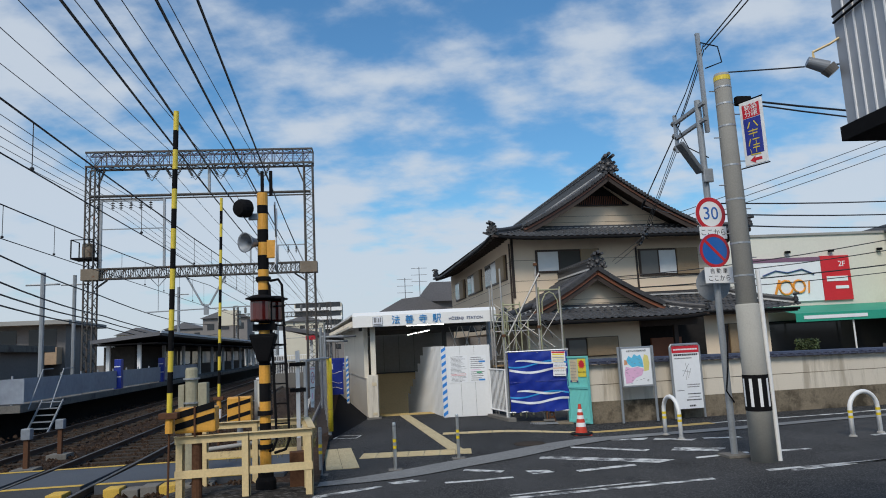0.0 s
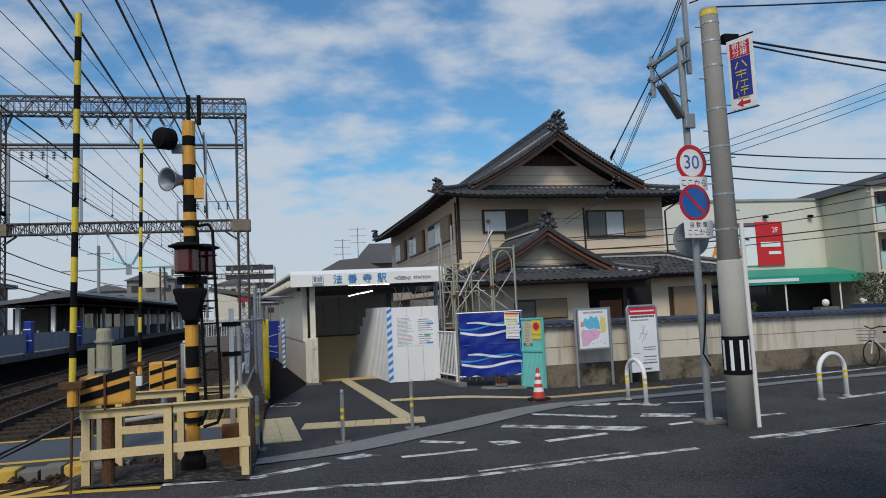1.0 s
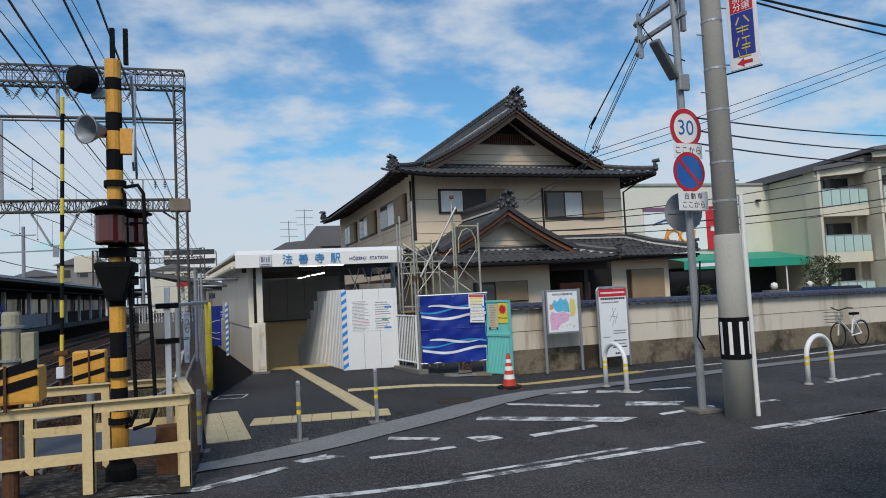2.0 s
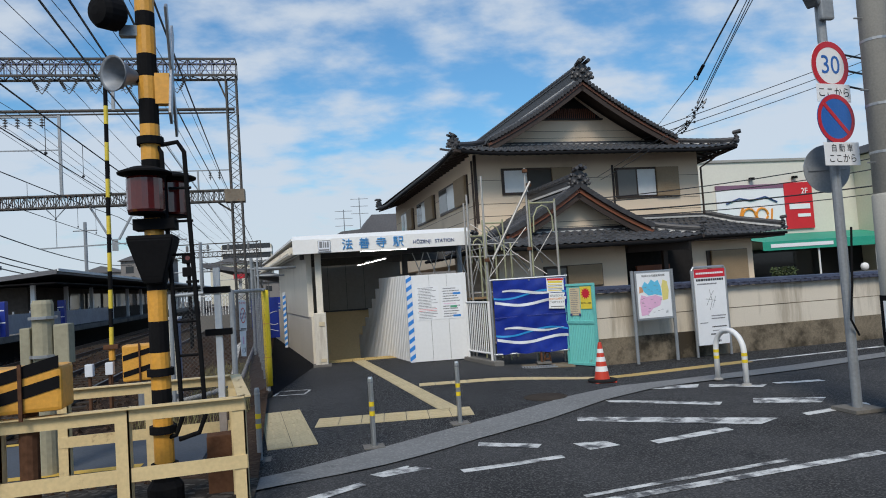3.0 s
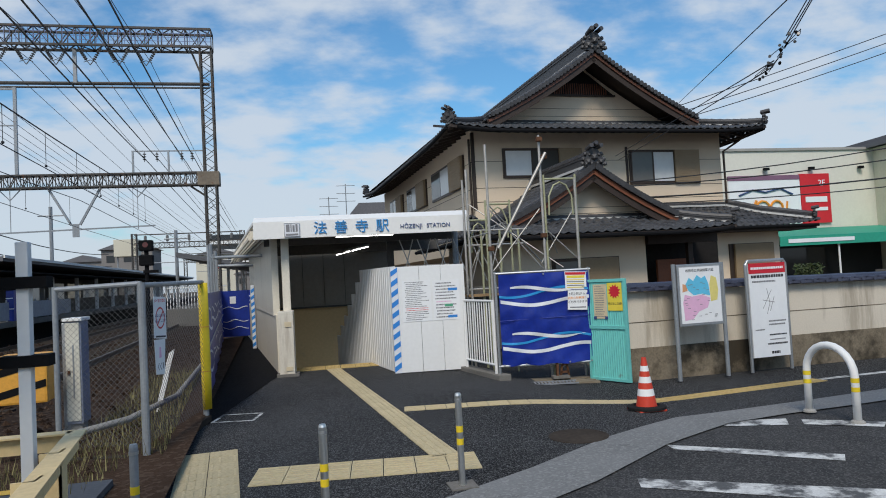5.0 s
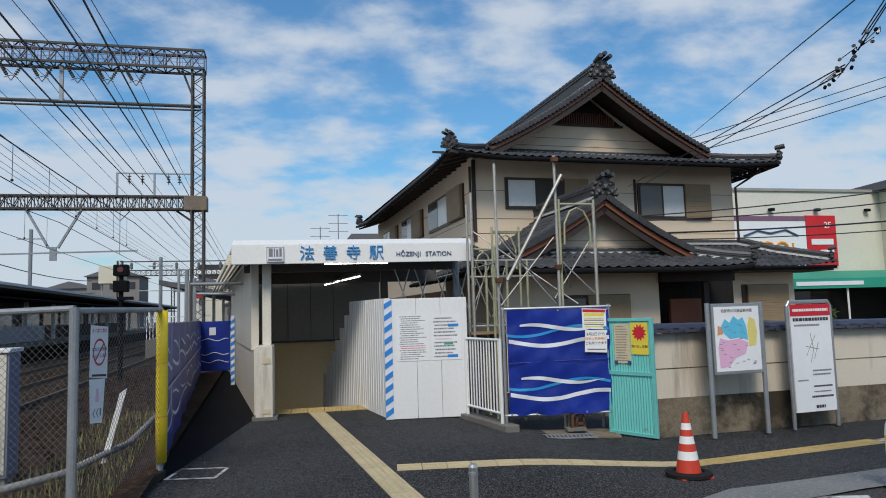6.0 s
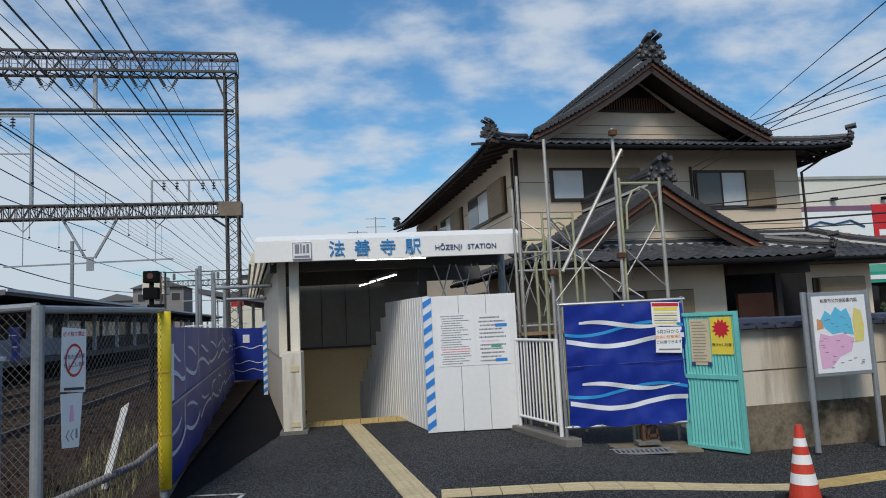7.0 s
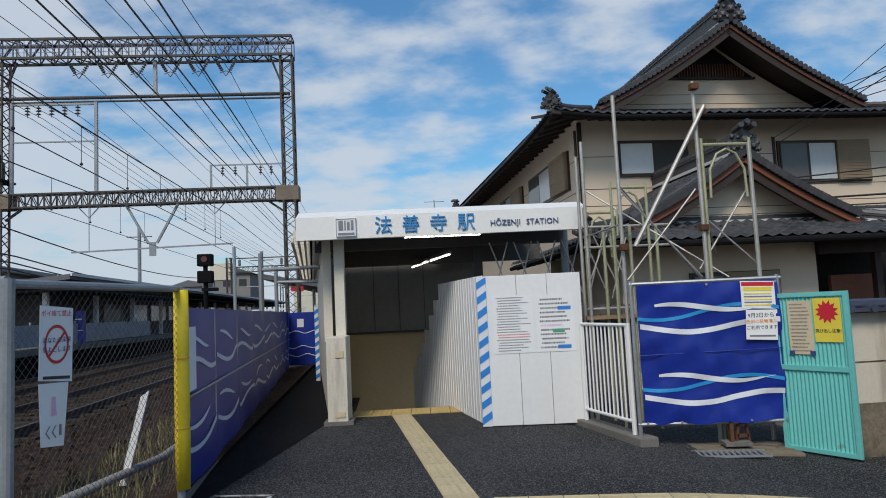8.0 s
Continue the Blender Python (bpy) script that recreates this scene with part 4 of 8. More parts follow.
# leaning turquoise door
door = thing("metal_door", "turquoise corrugated sheet-metal door leaning beside the tarpaulin", "door", 6.22, 19.5, -0.12, -62)
bm = BM()
n = 34
DW, DH = 0.79, 1.74
rows = [[bm.verts.new((DW * k / n, 0.008 * (1 if (k // 1) % 2 else -1), z)) for z in (0.02, DH)] for k in range(n + 1)]
for a_, b_ in zip(rows, rows[1:]):
    bm.faces.new((a_[0], b_[0], b_[1], a_[1]))
part("leaf", bm, TEAL_DOOR, door, "fine ribbed turquoise leaf")
for x0, z0, x1, z1 in ((-0.03, 0, 0.02, DH + 0.03), (DW - 0.02, 0, DW + 0.03, DH + 0.03), (0.02, DH - 0.02, DW - 0.02, DH + 0.03), (0.02, 0, DW - 0.02, 0.05), (0.02, 0.9, DW - 0.02, 0.96)):
    part("door_frame", bbox(x0, -0.022, z0, x1, 0.022, z1, 0.004), TEAL_DOOR, door)
nt1 = notice(door, 0.14, 1.08, 0.42, 1.68, 14, -0.012, PAPER_CREAM, "notice_sheet", TEXT_GREY, seed=8)
nt2 = part("warning_sheet", plate(BM(), [(0.44, 1.22), (0.74, 1.22), (0.74, 1.7), (0.44, 1.7)], -0.016, -0.012), PAPER_YELLOW, door)
star = []
for k in range(24):
    r = 0.13 if k % 2 else 0.085
    star.append((0.59 + r * math.cos(math.pi * k / 12), 1.55 + r * math.sin(math.pi * k / 12)))
part("burst", plate(BM(), star, -0.019, -0.016), PRINT_RED, nt2)
lettering("words", "飛び出し注意!", 0.045, TEXT_BLACK, nt2, at_face(0.59, -0.018, 1.34), 0.001)
for x in (0.16, 0.4):
    part("tape", plate(BM(), [(x - 0.03, 1.07), (x + 0.03, 1.07), (x + 0.03, 1.12), (x - 0.03, 1.12)], -0.02, -0.016), NAVY, door)

# ---- house ----
house = thing("house", "two-storey beige Japanese house with dark grey tiled hip-and-gable roofs", "house")
house.matrix_basis = Matrix.Translation((6.2, 28.75, 0)) @ pose(0, 0, 0, 0, 0, 2.4) @ Matrix.Translation((2.1, 0, 0)) @ Matrix.Diagonal((1.03, 1.0, 1.0, 1.0)) @ Matrix.Translation((-8.3, -28.75, 0))


def H(name, bm, material, label="", parent=None, smooth=False):
    return part(name, bm, material, parent or house, label, smooth)


def tile_field(bm, surf, u0, u1, v0, v1, lo, hi, w=0.27, d=0.24, pieces=None):
    """Pantiles over a surface: surf(u, v) gives place; u along the eave, v up the slope; lo and hi bound u at v."""
    nv = max(1, round((v1 - v0) / d))
    for j in range(nv):
        va, vb = v0 + (v1 - v0) * j / nv, v0 + (v1 - v0) * (j + 1.12) / nv
        a, b = max(u0, lo(va)), min(u1, hi(va))
        if b - a < w * 0.5:
            continue
        n = max(1, round((b - a) / w))
        for i in range(n):
            ua, ub = a + (b - a) * i / n, a + (b - a) * (i + 1.04) / n
            rows = []
            for v, lift in ((va, 0.045), (vb, 0.0)):
                row = []
                for k in range(5):
                    t = k / 4
                    h = 0.034 * math.sin(math.pi * 2 * t) * (0.6 if t > 0.5 else 1.0)
                    p, nrm = surf(ua + (ub - ua) * t, min(v, v1))
                    row.append(p + nrm * (h + lift + 0.02))
                rows.append(row)
            edge = [p - UP * 0.045 for p in rows[0]]
            if pieces is not None:
                bm = BM()
                pieces.append(bm)
            va_ = [bm.verts.new(p) for p in edge]
            vb_ = [bm.verts.new(p) for p in rows[0]]
            vc_ = [bm.verts.new(p) for p in rows[1]]
            for k in range(4):
                bm.faces.new((va_[k], va_[k + 1], vb_[k + 1], vb_[k]))
                bm.faces.new((vb_[k], vb_[k + 1], vc_[k + 1], vc_[k]))
    return bm


def ridge_run(name, pts, parent, r=0.11, h=0.22, plaster=True):
    """A ridge: stacked courses with round cap tiles along it."""
    pts = [Vector(p) for p in pts]
    bm = BM()
    for p, q in zip(pts, pts[1:]):
        beam(bm, p + UP * h * 0.35, q + UP * h * 0.35, r * 1.7, h * 0.8)
        beam(bm, p + UP * h * 0.66, q + UP * h * 0.66, r * 2.1, 0.03)
    ob = part(name, bm, TILE_DARK, parent)
    caps = BM()
    for p, q in zip(pts, pts[1:]):
        n = max(1, round((q - p).length / 0.3))
        for k in range(n):
            a, b = p.lerp(q, k / n) + UP * h * 0.85, p.lerp(q, (k + 1.0) / n) + UP * h * 0.85
            tube(caps, a, b, r * 0.95, 8, r * 0.82)
    part("cap_tiles", caps, TILE_DARK, ob)
    if plaster:
        pl = BM()
        for p, q in zip(pts, pts[1:]):
            beam(pl, p + UP * h * 0.06, q + UP * h * 0.06, r * 1.9, 0.07)
        part("plaster_bed", pl, PLASTER, ob)
    return ob


def ogre_tile(at, turn, s, parent):
    """The moulded end tile of a ridge: arched plate, curls and three drum tiles on top."""
    bm = BM()
    arch = [(-0.36, -0.1), (0.36, -0.1), (0.42, 0.1), (0.3, 0.34), (0.2, 0.5), (0.12, 0.62), (-0.12, 0.62), (-0.2, 0.5), (-0.3, 0.34), (-0.42, 0.1)]
    plate(bm, [(x * s, z * s) for x, z in arch], -0.08 * s, 0.1 * s)
    for x, z, r in ((-0.26, 0.1, 0.13), (0.26, 0.1, 0.13), (0, 0.28, 0.16), (-0.12, 0.02, 0.09), (0.12, 0.02, 0.09), (-0.34, 0.0, 0.08), (0.34, 0.0, 0.08), (-0.2, 0.36, 0.07), (0.2, 0.36, 0.07)):
        bmesh.ops.create_icosphere(bm, subdivisions=1, radius=r * s, matrix=Matrix.Translation((x * s, -0.08 * s, z * s)))
    for x, z in ((-0.2, 0.62), (0, 0.72), (0.2, 0.62)):
        tube(bm, (x * s, -0.34 * s, (z + 0.06) * s), (x * s * 0.7, 0.2 * s, z * s), 0.085 * s, 10)
    for x, z in ((-0.42, 0.2), (0.42, 0.2), (-0.47, 0.02), (0.47, 0.02), (-0.34, 0.4), (0.34, 0.4)):
        bmesh.ops.create_icosphere(bm, subdivisions=1, radius=0.1 * s, matrix=Matrix.Translation((x * s, 0, z * s)))
    moved(bm, pose(*at, 0, 0, turn))
    return part("ogre_tile", bm, TILE_DARK, parent, "moulded grey ridge-end tile")


def hip_gable(parent, cx, half_g, half_e, y_e, y_g, y_back, z_r, z_g, z_e, over, lift, purlin_z, left=True, back_hip=0.0, tiles=None):
    """A hip-and-gable roof whose gable looks to -y."""
    bm = BM()

    def prof(d):
        """Height at distance d from the ridge line, hanging like a rope."""
        if d <= half_g:
            t = d / half_g
            return z_r + (z_g - z_r) * (1.22 * t - 0.22 * t * t)
        t = (d - half_g) / (half_e - half_g)
        return z_g + (z_e - z_g) * (1.12 * t - 0.12 * t * t)

    def up_at(x, y, v):
        e = max(0.0, (abs(x - cx) - half_e * 0.62) / (half_e * 0.38))
        f = max(0.0, 1 - (y - y_e) / 3.0)
        g = max(0.0, 1 - (y_back - y) / 4.0) if half_g > 3 else 0.0
        return (lift * (e ** 2) * (f ** 1.5) + 0.3 * (e ** 2) * (g ** 1.5)) * v

    def place(x, y):
        d = abs(x - cx)
        zs = prof(d)
        if y < y_g and d > 0:
            t = (y_g - y) / (y_g - y_e)
            zf = z_g + (z_e - z_g) * (1.12 * t - 0.12 * t * t)
        else:
            zf = 99
        z = min(zs, zf)
        return Vector((x, y, z + up_at(x, y, 1.0)))

    yo = y_g - over
    for side in (-1, 1):
        def surf(u, v, side=side):
            p = Vector((cx + side * v, u, prof(v)))
            n = Vector((side * 0.55, 0, 0.83))
            return p, n

        def surf_low(u, v, side=side):
            p = place(cx + side * v, u)
            p.z = prof(v) + up_at(cx + side * v, u, 1.0)
            return p, Vector((side * 0.4, 0, 0.9))
        # v runs down from the ridge, so courses are laid from the eave up by reversing it
        tile_field(bm, lambda u, v, s=side: surf(u, half_g - v), yo, y_back, 0, half_g, lambda v: yo, lambda v: y_back)
        tile_field(bm, lambda u, v, s=side: surf_low(u, half_e - v), y_e, y_back, 0, half_e - half_g, lambda v: y_e + (y_g - y_e) * v / (half_e - half_g), lambda v: y_back)

    def front(u, v):
        y = y_e + v
        t = 1 - v / (y_g - y_e)
        z = z_g + (z_e - z_g) * (1.12 * t - 0.12 * t * t)
        return Vector((u, y, z + up_at(u, y, 1.0))), Vector((0, -0.45, 0.88))
    loose = [] if tiles else None
    tile_field(bm, front, cx - half_e, cx + half_e, 0, y_g - y_e + 0.12, lambda v: cx - half_e + (half_e - half_g) * min(1, v / (y_g - y_e)), lambda v: cx + half_e - (half_e - half_g) * min(1, v / (y_g - y_e)), pieces=loose)
    roof = part("roof", bm, TILE, parent, "weathered dark grey pantile roof")
    roof["kind"] = "stuff"
    for b_ in loose or ():
        part("roof_tile", b_, TILE, roof)
    # boarding under the tiles
    und = BM()
    nx = 24
    ys = [y_e + 0.05, y_g, y_back]
    for side in (-1, 1):
        for k in range(nx):
            da, db = half_e * k / nx, half_e * (k + 1) / nx
            def yb(d):
                return yo + 0.05 if d <= half_g else y_g - (y_g - y_e) * (d - half_g) / (half_e - half_g) + 0.03
            q = [(da, yb(da)), (db, yb(db)), (db, y_back), (da, y_back)]
            und.faces.new([und.verts.new((cx + side * d, y, prof(d) + up_at(cx + side * d, y, 1.0) - 0.03)) for d, y in q])
    for k in range(40):
        ua, ub = -1 + 2 * k / 40, -1 + 2 * (k + 1) / 40
        q = [(cx + half_e * ua, y_e), (cx + half_e * ub, y_e), (cx + half_g * ub, y_g + 0.1), (cx + half_g * ua, y_g + 0.1)]
        und.faces.new([und.verts.new((x, y, (z_e if y == y_e else z_g) + up_at(x, y, 1.0) - 0.03)) for x, y in q])
    part("sheathing", und, WOOD_DARK, roof)
    # eave fascia and rafters
    ev = BM()
    pts = [(cx + half_e * u, y_e) for u in [-1 + 2 * k / 24 for k in range(25)]]
    for (xa, ya), (xb, yb2) in zip(pts, pts[1:]):
        beam(ev, (xa, ya + 0.03, z_e + up_at(xa, ya, 1) - 0.06), (xb, yb2 + 0.03, z_e + up_at(xb, yb2, 1) - 0.06), 0.05, 0.1)
    for side in (-1, 1):
        for k in range(12):
            ya, yb2 = y_e + (y_back - y_e) * k / 12, y_e + (y_back - y_e) * (k + 1) / 12
            xa = cx + side * (half_e - 0.03)
            beam(ev, (xa, ya, z_e + up_at(xa, ya, 1) - 0.06), (xa, yb2, z_e + up_at(xa, yb2, 1) - 0.06), 0.05, 0.1)
    part("eave_board", ev, WOOD_DARK, roof)
    gut = BM()
    gp = [(cx + half_e * u, y_e - 0.07, z_e + up_at(cx + half_e * u, y_e, 1) - 0.1) for u in [-0.96 + 1.92 * k / 20 for k in range(21)]]
    sweep(gut, gp, 0.055, 8)
    part("gutter", gut, BLACK, roof)
    nr = int(2 * half_e / 0.3)
    for k in range(nr):
        x = cx - half_e + 0.15 + 0.3 * k
        z0 = z_e + up_at(x, y_e, 1) - 0.1
        part("rafter", beam(BM(), (x, y_e + 0.06, z0), (x, y_g, z0 + (z_g - z_e) * 0.85), 0.06, 0.08), WOOD_DARK, roof)
    for side in (-1, 1):
        gx = cx + side * (half_e + 0.06)
        run = [y_e + 0.2 + (y_back - y_e - 0.3) * k / 14 for k in range(15)]
        part("gutter", sweep(BM(), [(gx, y, z_e + up_at(gx, y, 1) - 0.1) for y in run], 0.055, 8), BLACK, roof)
        hx = cx + side * (half_e - 0.35)
        for k in range(int((y_back - y_e) / 0.6)):
            y = y_e + 0.5 + 0.6 * k
            ze = z_e + up_at(hx, y, 1) - 0.12
            part("rafter", beam(BM(), (cx + side * (half_e - 0.06), y, ze), (cx + side * (half_e - 1.0), y, ze + 0.28), 0.06, 0.08), WOOD_DARK, roof)
    # verge tiles and barge boards along the gable
    for side in (-1, 1):
        vt, bb, br = BM(), BM(), BM()
        n = 30
        for k in range(n):
            da, db = half_g * 1.04 * k / n, half_g * 1.04 * (k + 1) / n
            pa, pb = Vector((cx + side * da, yo, prof(da))), Vector((cx + side * db, yo, prof(db)))
            tube(vt, pa + Vector((0, -0.09, 0.07)), pa + Vector((0, 0.22, 0.1)), 0.085, 8)
            beam(vt, pa + Vector((0, 0.1, 0.05)), pb + Vector((0, 0.1, 0.05)), 0.3, 0.06)
            beam(bb, pa + Vector((0, 0.08, -0.19)), pb + Vector((0, 0.08, -0.19)), 0.05, 0.32)
            beam(br, pa + Vector((0, 0.03, -0.1)), pb + Vector((0, 0.03, -0.1)), 0.05, 0.12 if half_g < 3 else 0.09)
        part("verge_tiles", vt, TILE_DARK, roof)
        part("barge_board", bb, WOOD_DARK, roof)
        part("barge_trim", br, WOOD_RED if half_g < 3 else WOOD_BROWN, roof)
        # descending ridge up the gable, then the hip to the corner
        gpts = [(cx + side * d, yo + 0.3, prof(d) + 0.03) for d in [half_g * k / 8 for k in range(1, 9)]]
        ridge_run("verge_ridge", gpts, roof, 0.08, 0.13, False)
        hp = []
        for k in range(7):
            t = k / 6
            x, y = cx + side * (half_g + (half_e - half_g) * t), y_g + (y_e + 0.12 - y_g) * t
            hp.append((x, y, z_g + (z_e - z_g) * t + up_at(x, y, 1) + 0.03))
        ridge_run("hip_ridge", hp, roof, 0.1, 0.2)
        ogre_tile((hp[-1][0], hp[-1][1] - 0.05, hp[-1][2] + 0.08), side * 45, 0.55 if half_g > 3 else 0.42, roof)
        # flat course where the front skirt meets the gable
    ridge_run("skirt_ridge", [(cx - half_g, y_g - 0.02, z_g + 0.02), (cx + half_g, y_g - 0.02, z_g + 0.02)], roof, 0.07, 0.08)
    ridge_run("main_ridge", [(cx, yo + 0.1, z_r + 0.05), (cx, y_back, z_r + 0.05)], roof, 0.15, 0.66 if half_g > 3 else 0.4)
    ogre_tile((cx, yo, z_r + 0.1), 0, 0.92 if half_g > 3 else 0.72, roof)
    if half_g > 3:
        for side in (-1, 1):
            bx = cx + side * (half_e - 0.1)
            ogre_tile((bx, y_back - 0.2, z_e + up_at(bx, y_back, 1) + 0.1), side * 135, 0.6, roof)
    # pediment
    pg = BM()
    out = [(cx - half_g * 0.93, z_g - 0.1)] + [(cx + half_g * t, prof(abs(half_g * t)) - 0.12) for t in [-0.93 + 1.86 * k / 20 for k in range(21)]] + [(cx + half_g * 0.93, z_g - 0.1)]
    plate(pg, out, y_g + 0.05, y_g + 0.15)
    ped = part("pediment", pg, HOUSE_WALL, parent, "beige rendered gable wall")
    zz = z_g + (z_r - z_g) * 0.47
    for z in (z_g + (z_r - z_g) * 0.13, z_g + (z_r - z_g) * 0.25):
        w = half_g * (1 - (z - z_g) / (z_r - z_g)) * 0.86
        part("joint", bbox(cx - w, y_g + 0.042, z, cx + w, y_g + 0.052, z + 0.012), WOOD_DARK, ped)
    if half_g > 3:
        peak = z_g + (z_r - z_g) * 0.86
        # above the slats this dark plate paints the shade under the gable overhang
        part("vent_back", plate(BM(), [(cx - 1.3, zz), (cx + 1.3, zz), (cx + 0.1, peak), (cx - 0.1, peak)], y_g, y_g + 0.05), DARK, ped, "dark back of the louvred gable vent with painted shade above")
        for k in range(24):
            x = cx - 1.05 + 0.088 * k
            top = min(zz + 0.42, zz + (peak - zz) * (1 - abs(x + 0.015 - cx) / 1.3) - 0.02)
            part("vent_slat", bbox(x, y_g - 0.03, zz, x + 0.03, y_g + 0.0, top), WOOD_RED, ped)
        part("vent_sill", bbox(cx - 1.34, y_g - 0.06, zz - 0.06, cx + 1.34, y_g + 0.04, zz), WOOD_DARK, ped)
    return roof


CX = 11.85
hip_gable(house, CX, 3.82, 5.7, 28.75, 31.3, 47.5, 9.57, 7.2, 6.48, 1.2, 0.16, 0)
hip_gable(house, 9.28, 2.4, 3.75, 24.75, 26.15, 31.5, 4.66, 3.25, 2.8, 0.55, 0.1, 0, tiles="pieces")

# walls
H("upper_wall", bbox(7.2, 29.98, 2.6, 16.52, 47, 6.75), HOUSE_WALL, "beige rendered upper storey wall")
for z in (5.62, 4.72, 4.25):
    H("wall_joint", bbox(7.19, 29.972, z, 16.53, 29.982, z + 0.014), WOOD_DARK)
    H("wall_joint", bbox(7.192, 29.98, z, 7.202, 47, z + 0.014), WOOD_DARK)
H("corner_trim", bbox(7.17, 29.94, 4.0, 7.27, 30.04, 6.6), WOOD_DARK)
H("corner_trim", bbox(12.72, 29.95, 4.1, 12.8, 29.985, 6.1), WOOD_DARK)
H("plinth_block", bbox(6.5, 25.75, -0.2, 10.78, 31, 2.85), HOUSE_WALL, "beige rendered lower storey wall")
# flat dark sheet in place of the porch's depth and shade
H("entrance_recess", bbox(10.78, 27.0, -0.2, 14.0, 27.3, 3.0), DARK, "dark sheet standing in for the porch's shade")
H("entrance_post", bbox(12.1, 25.7, -0.2, 12.25, 25.85, 2.8), WOOD_DARK)
H("entrance_board", bbox(11.4, 26.2, 1.2, 12.6, 26.3, 2.0), WOOD_RED, "red-brown timber screen in the porch")
H("entrance_beam", bbox(10.78, 25.6, 2.45, 13.0, 25.8, 2.8), WOOD_DARK)
H("lower_wall", bbox(13.6, 29.5, -0.2, 18.35, 40, 3.05), HOUSE_WALL, "beige rendered lower storey wall")


def house_window(name, x0, z0, x1, z1, y, split, mats, shutter=None):
    w = H(name, bbox(x0 - 0.06, y - 0.06, z0 - 0.06, x1 + 0.06, y + 0.01, z1 + 0.06), FRAME_BROWN, "bronze-framed sliding window")
    n = len(mats)
    for k, m_ in enumerate(mats):
        a, b = x0 + (split - x0) * k / n, x0 + (split - x0) * (k + 1) / n
        part("pane", bbox(a + 0.03, y - 0.075, z0 + 0.03, b - 0.03, y - 0.06, z1 - 0.03), m_, w)
        part("stile", bbox(a - 0.005, y - 0.085, z0, a + 0.03, y - 0.06, z1), FRAME_BROWN, w)
        part("stile", bbox(b - 0.03, y - 0.083, z0, b + 0.004, y - 0.06, z1), FRAME_BROWN, w)
    if shutter:
        sb = part("shutter_box", bbox(split, y - 0.15, z0 - 0.02, x1, y - 0.06, z1 + 0.04), SHUTTER, w, "tan louvred shutter box")
        for k in range(int((z1 - z0) / 0.085)):
            z = z0 + 0.03 + 0.085 * k
            part("slat", bbox(split + 0.04, y - 0.165, z, x1 - 0.04, y - 0.15, z + 0.055), SHUTTER, sb)
    return w


house_window("window", 12.9, 4.82, 15.55, 5.92, 29.98, 14.58, (PANE_DARK, PANE_WHITE), True)
house_window("window", 8.28, 5.1, 11.0, 6.0, 29.98, 10.2, (PANE_WHITE, SCREEN), True)
house_window("window", 16.3, 1.2, 18.0, 2.4, 29.5, 16.4, (), True)
house_window("window", 8.0, 1.5, 9.85, 2.1, 25.75, 8.7, (PANE_DARK,), True)


def side_window(y0, z0, y1, z1, split, x=7.2):
    w = H("window", bbox(x - 0.06, y0 - 0.06, z0 - 0.06, x + 0.01, y1 + 0.06, z1 + 0.06), FRAME_BROWN, "bronze-framed side window with shutters")
    part("pane", bbox(x - 0.075, split + 0.03, z0 + 0.03, x - 0.06, (split + y1) / 2, z1 - 0.03), PANE_WHITE, w)
    part("pane", bbox(x - 0.075, (split + y1) / 2 + 0.04, z0 + 0.03, x - 0.06, y1, z1 - 0.03), PANE_DARK, w)
    sb = part("shutter_box", bbox(x - 0.15, y0, z0 - 0.02, x - 0.06, split, z1 + 0.04), SHUTTER, w, "tan louvred shutter box")
    for k in range(int((z1 - z0) / 0.1)):
        z = z0 + 0.03 + 0.1 * k
        part("slat", bbox(x - 0.165, y0 + 0.05, z, x - 0.15, split - 0.05, z + 0.065), SHUTTER, sb)


side_window(31.0, 4.95, 35.5, 5.98, 32.6)
side_window(36.6, 4.95, 40.5, 5.98, 38.2)
side_window(41.6, 4.95, 45.0, 5.98, 43.0)
H("downpipe", tube(BM(), (7.13, 30.1, 3.4), (7.13, 30.1, 6.4), 0.04, 8), FRAME_BROWN)
H("downpipe", sweep(BM(), [(16.6, 29.9, 4.0), (16.6, 29.9, 5.9), (16.9, 29.6, 6.15), (17.1, 29.2, 6.4)], 0.04, 8), FRAME_BROWN)

# lean-to roof on the garden side
bm = BM()
LX0, LX1, LY0, LY1, LZ0, LZ1 = 10.5, 19.3, 28.55, 30.0, 3.02, 3.86
tile_field(bm, lambda u, v: (Vector((u, LY0 + v, LZ0 + (LZ1 - LZ0) * v / (LY1 - LY0) + 0.15 * max(0, (u - 17.5) / 1.8) ** 2 * (1 - v / 1.45))), Vector((0, -0.5, 0.86))), LX0, LX1, 0, LY1 - LY0, lambda v: LX0, lambda v: LX1 - (LX1 - 16.6) * v / (LY1 - LY0))
tile_field(bm, lambda u, v: (Vector((LX1 - v, u, LZ0 + 0.1 + (LZ1 - LZ0) * v / 2.7)), Vector((0.4, 0, 0.9))), LY0, 40, 0, 2.7, lambda v: LY0 + 1.45 * v / 2.7, lambda v: 40)
lean = H("lean_to_roof", bm, TILE, "weathered grey pantile lean-to roof")
lean["kind"] = "stuff"
ridge_run("hip_ridge", [(16.6, 30.0, 3.9), (17.6, 29.4, 3.55), (19.15, 28.65, 3.22)], lean, 0.1, 0.2)
ogre_tile((19.15, 28.6, 3.3), 45, 0.45, lean)
ridge_run("top_ridge", [(11.5, 29.93, 3.9), (16.5, 29.93, 3.9)], lean, 0.07, 0.1)
H("lean_to_soffit", bbox(10.6, 28.6, 2.86, 19.2, 30, 2.96), WOOD_DARK)
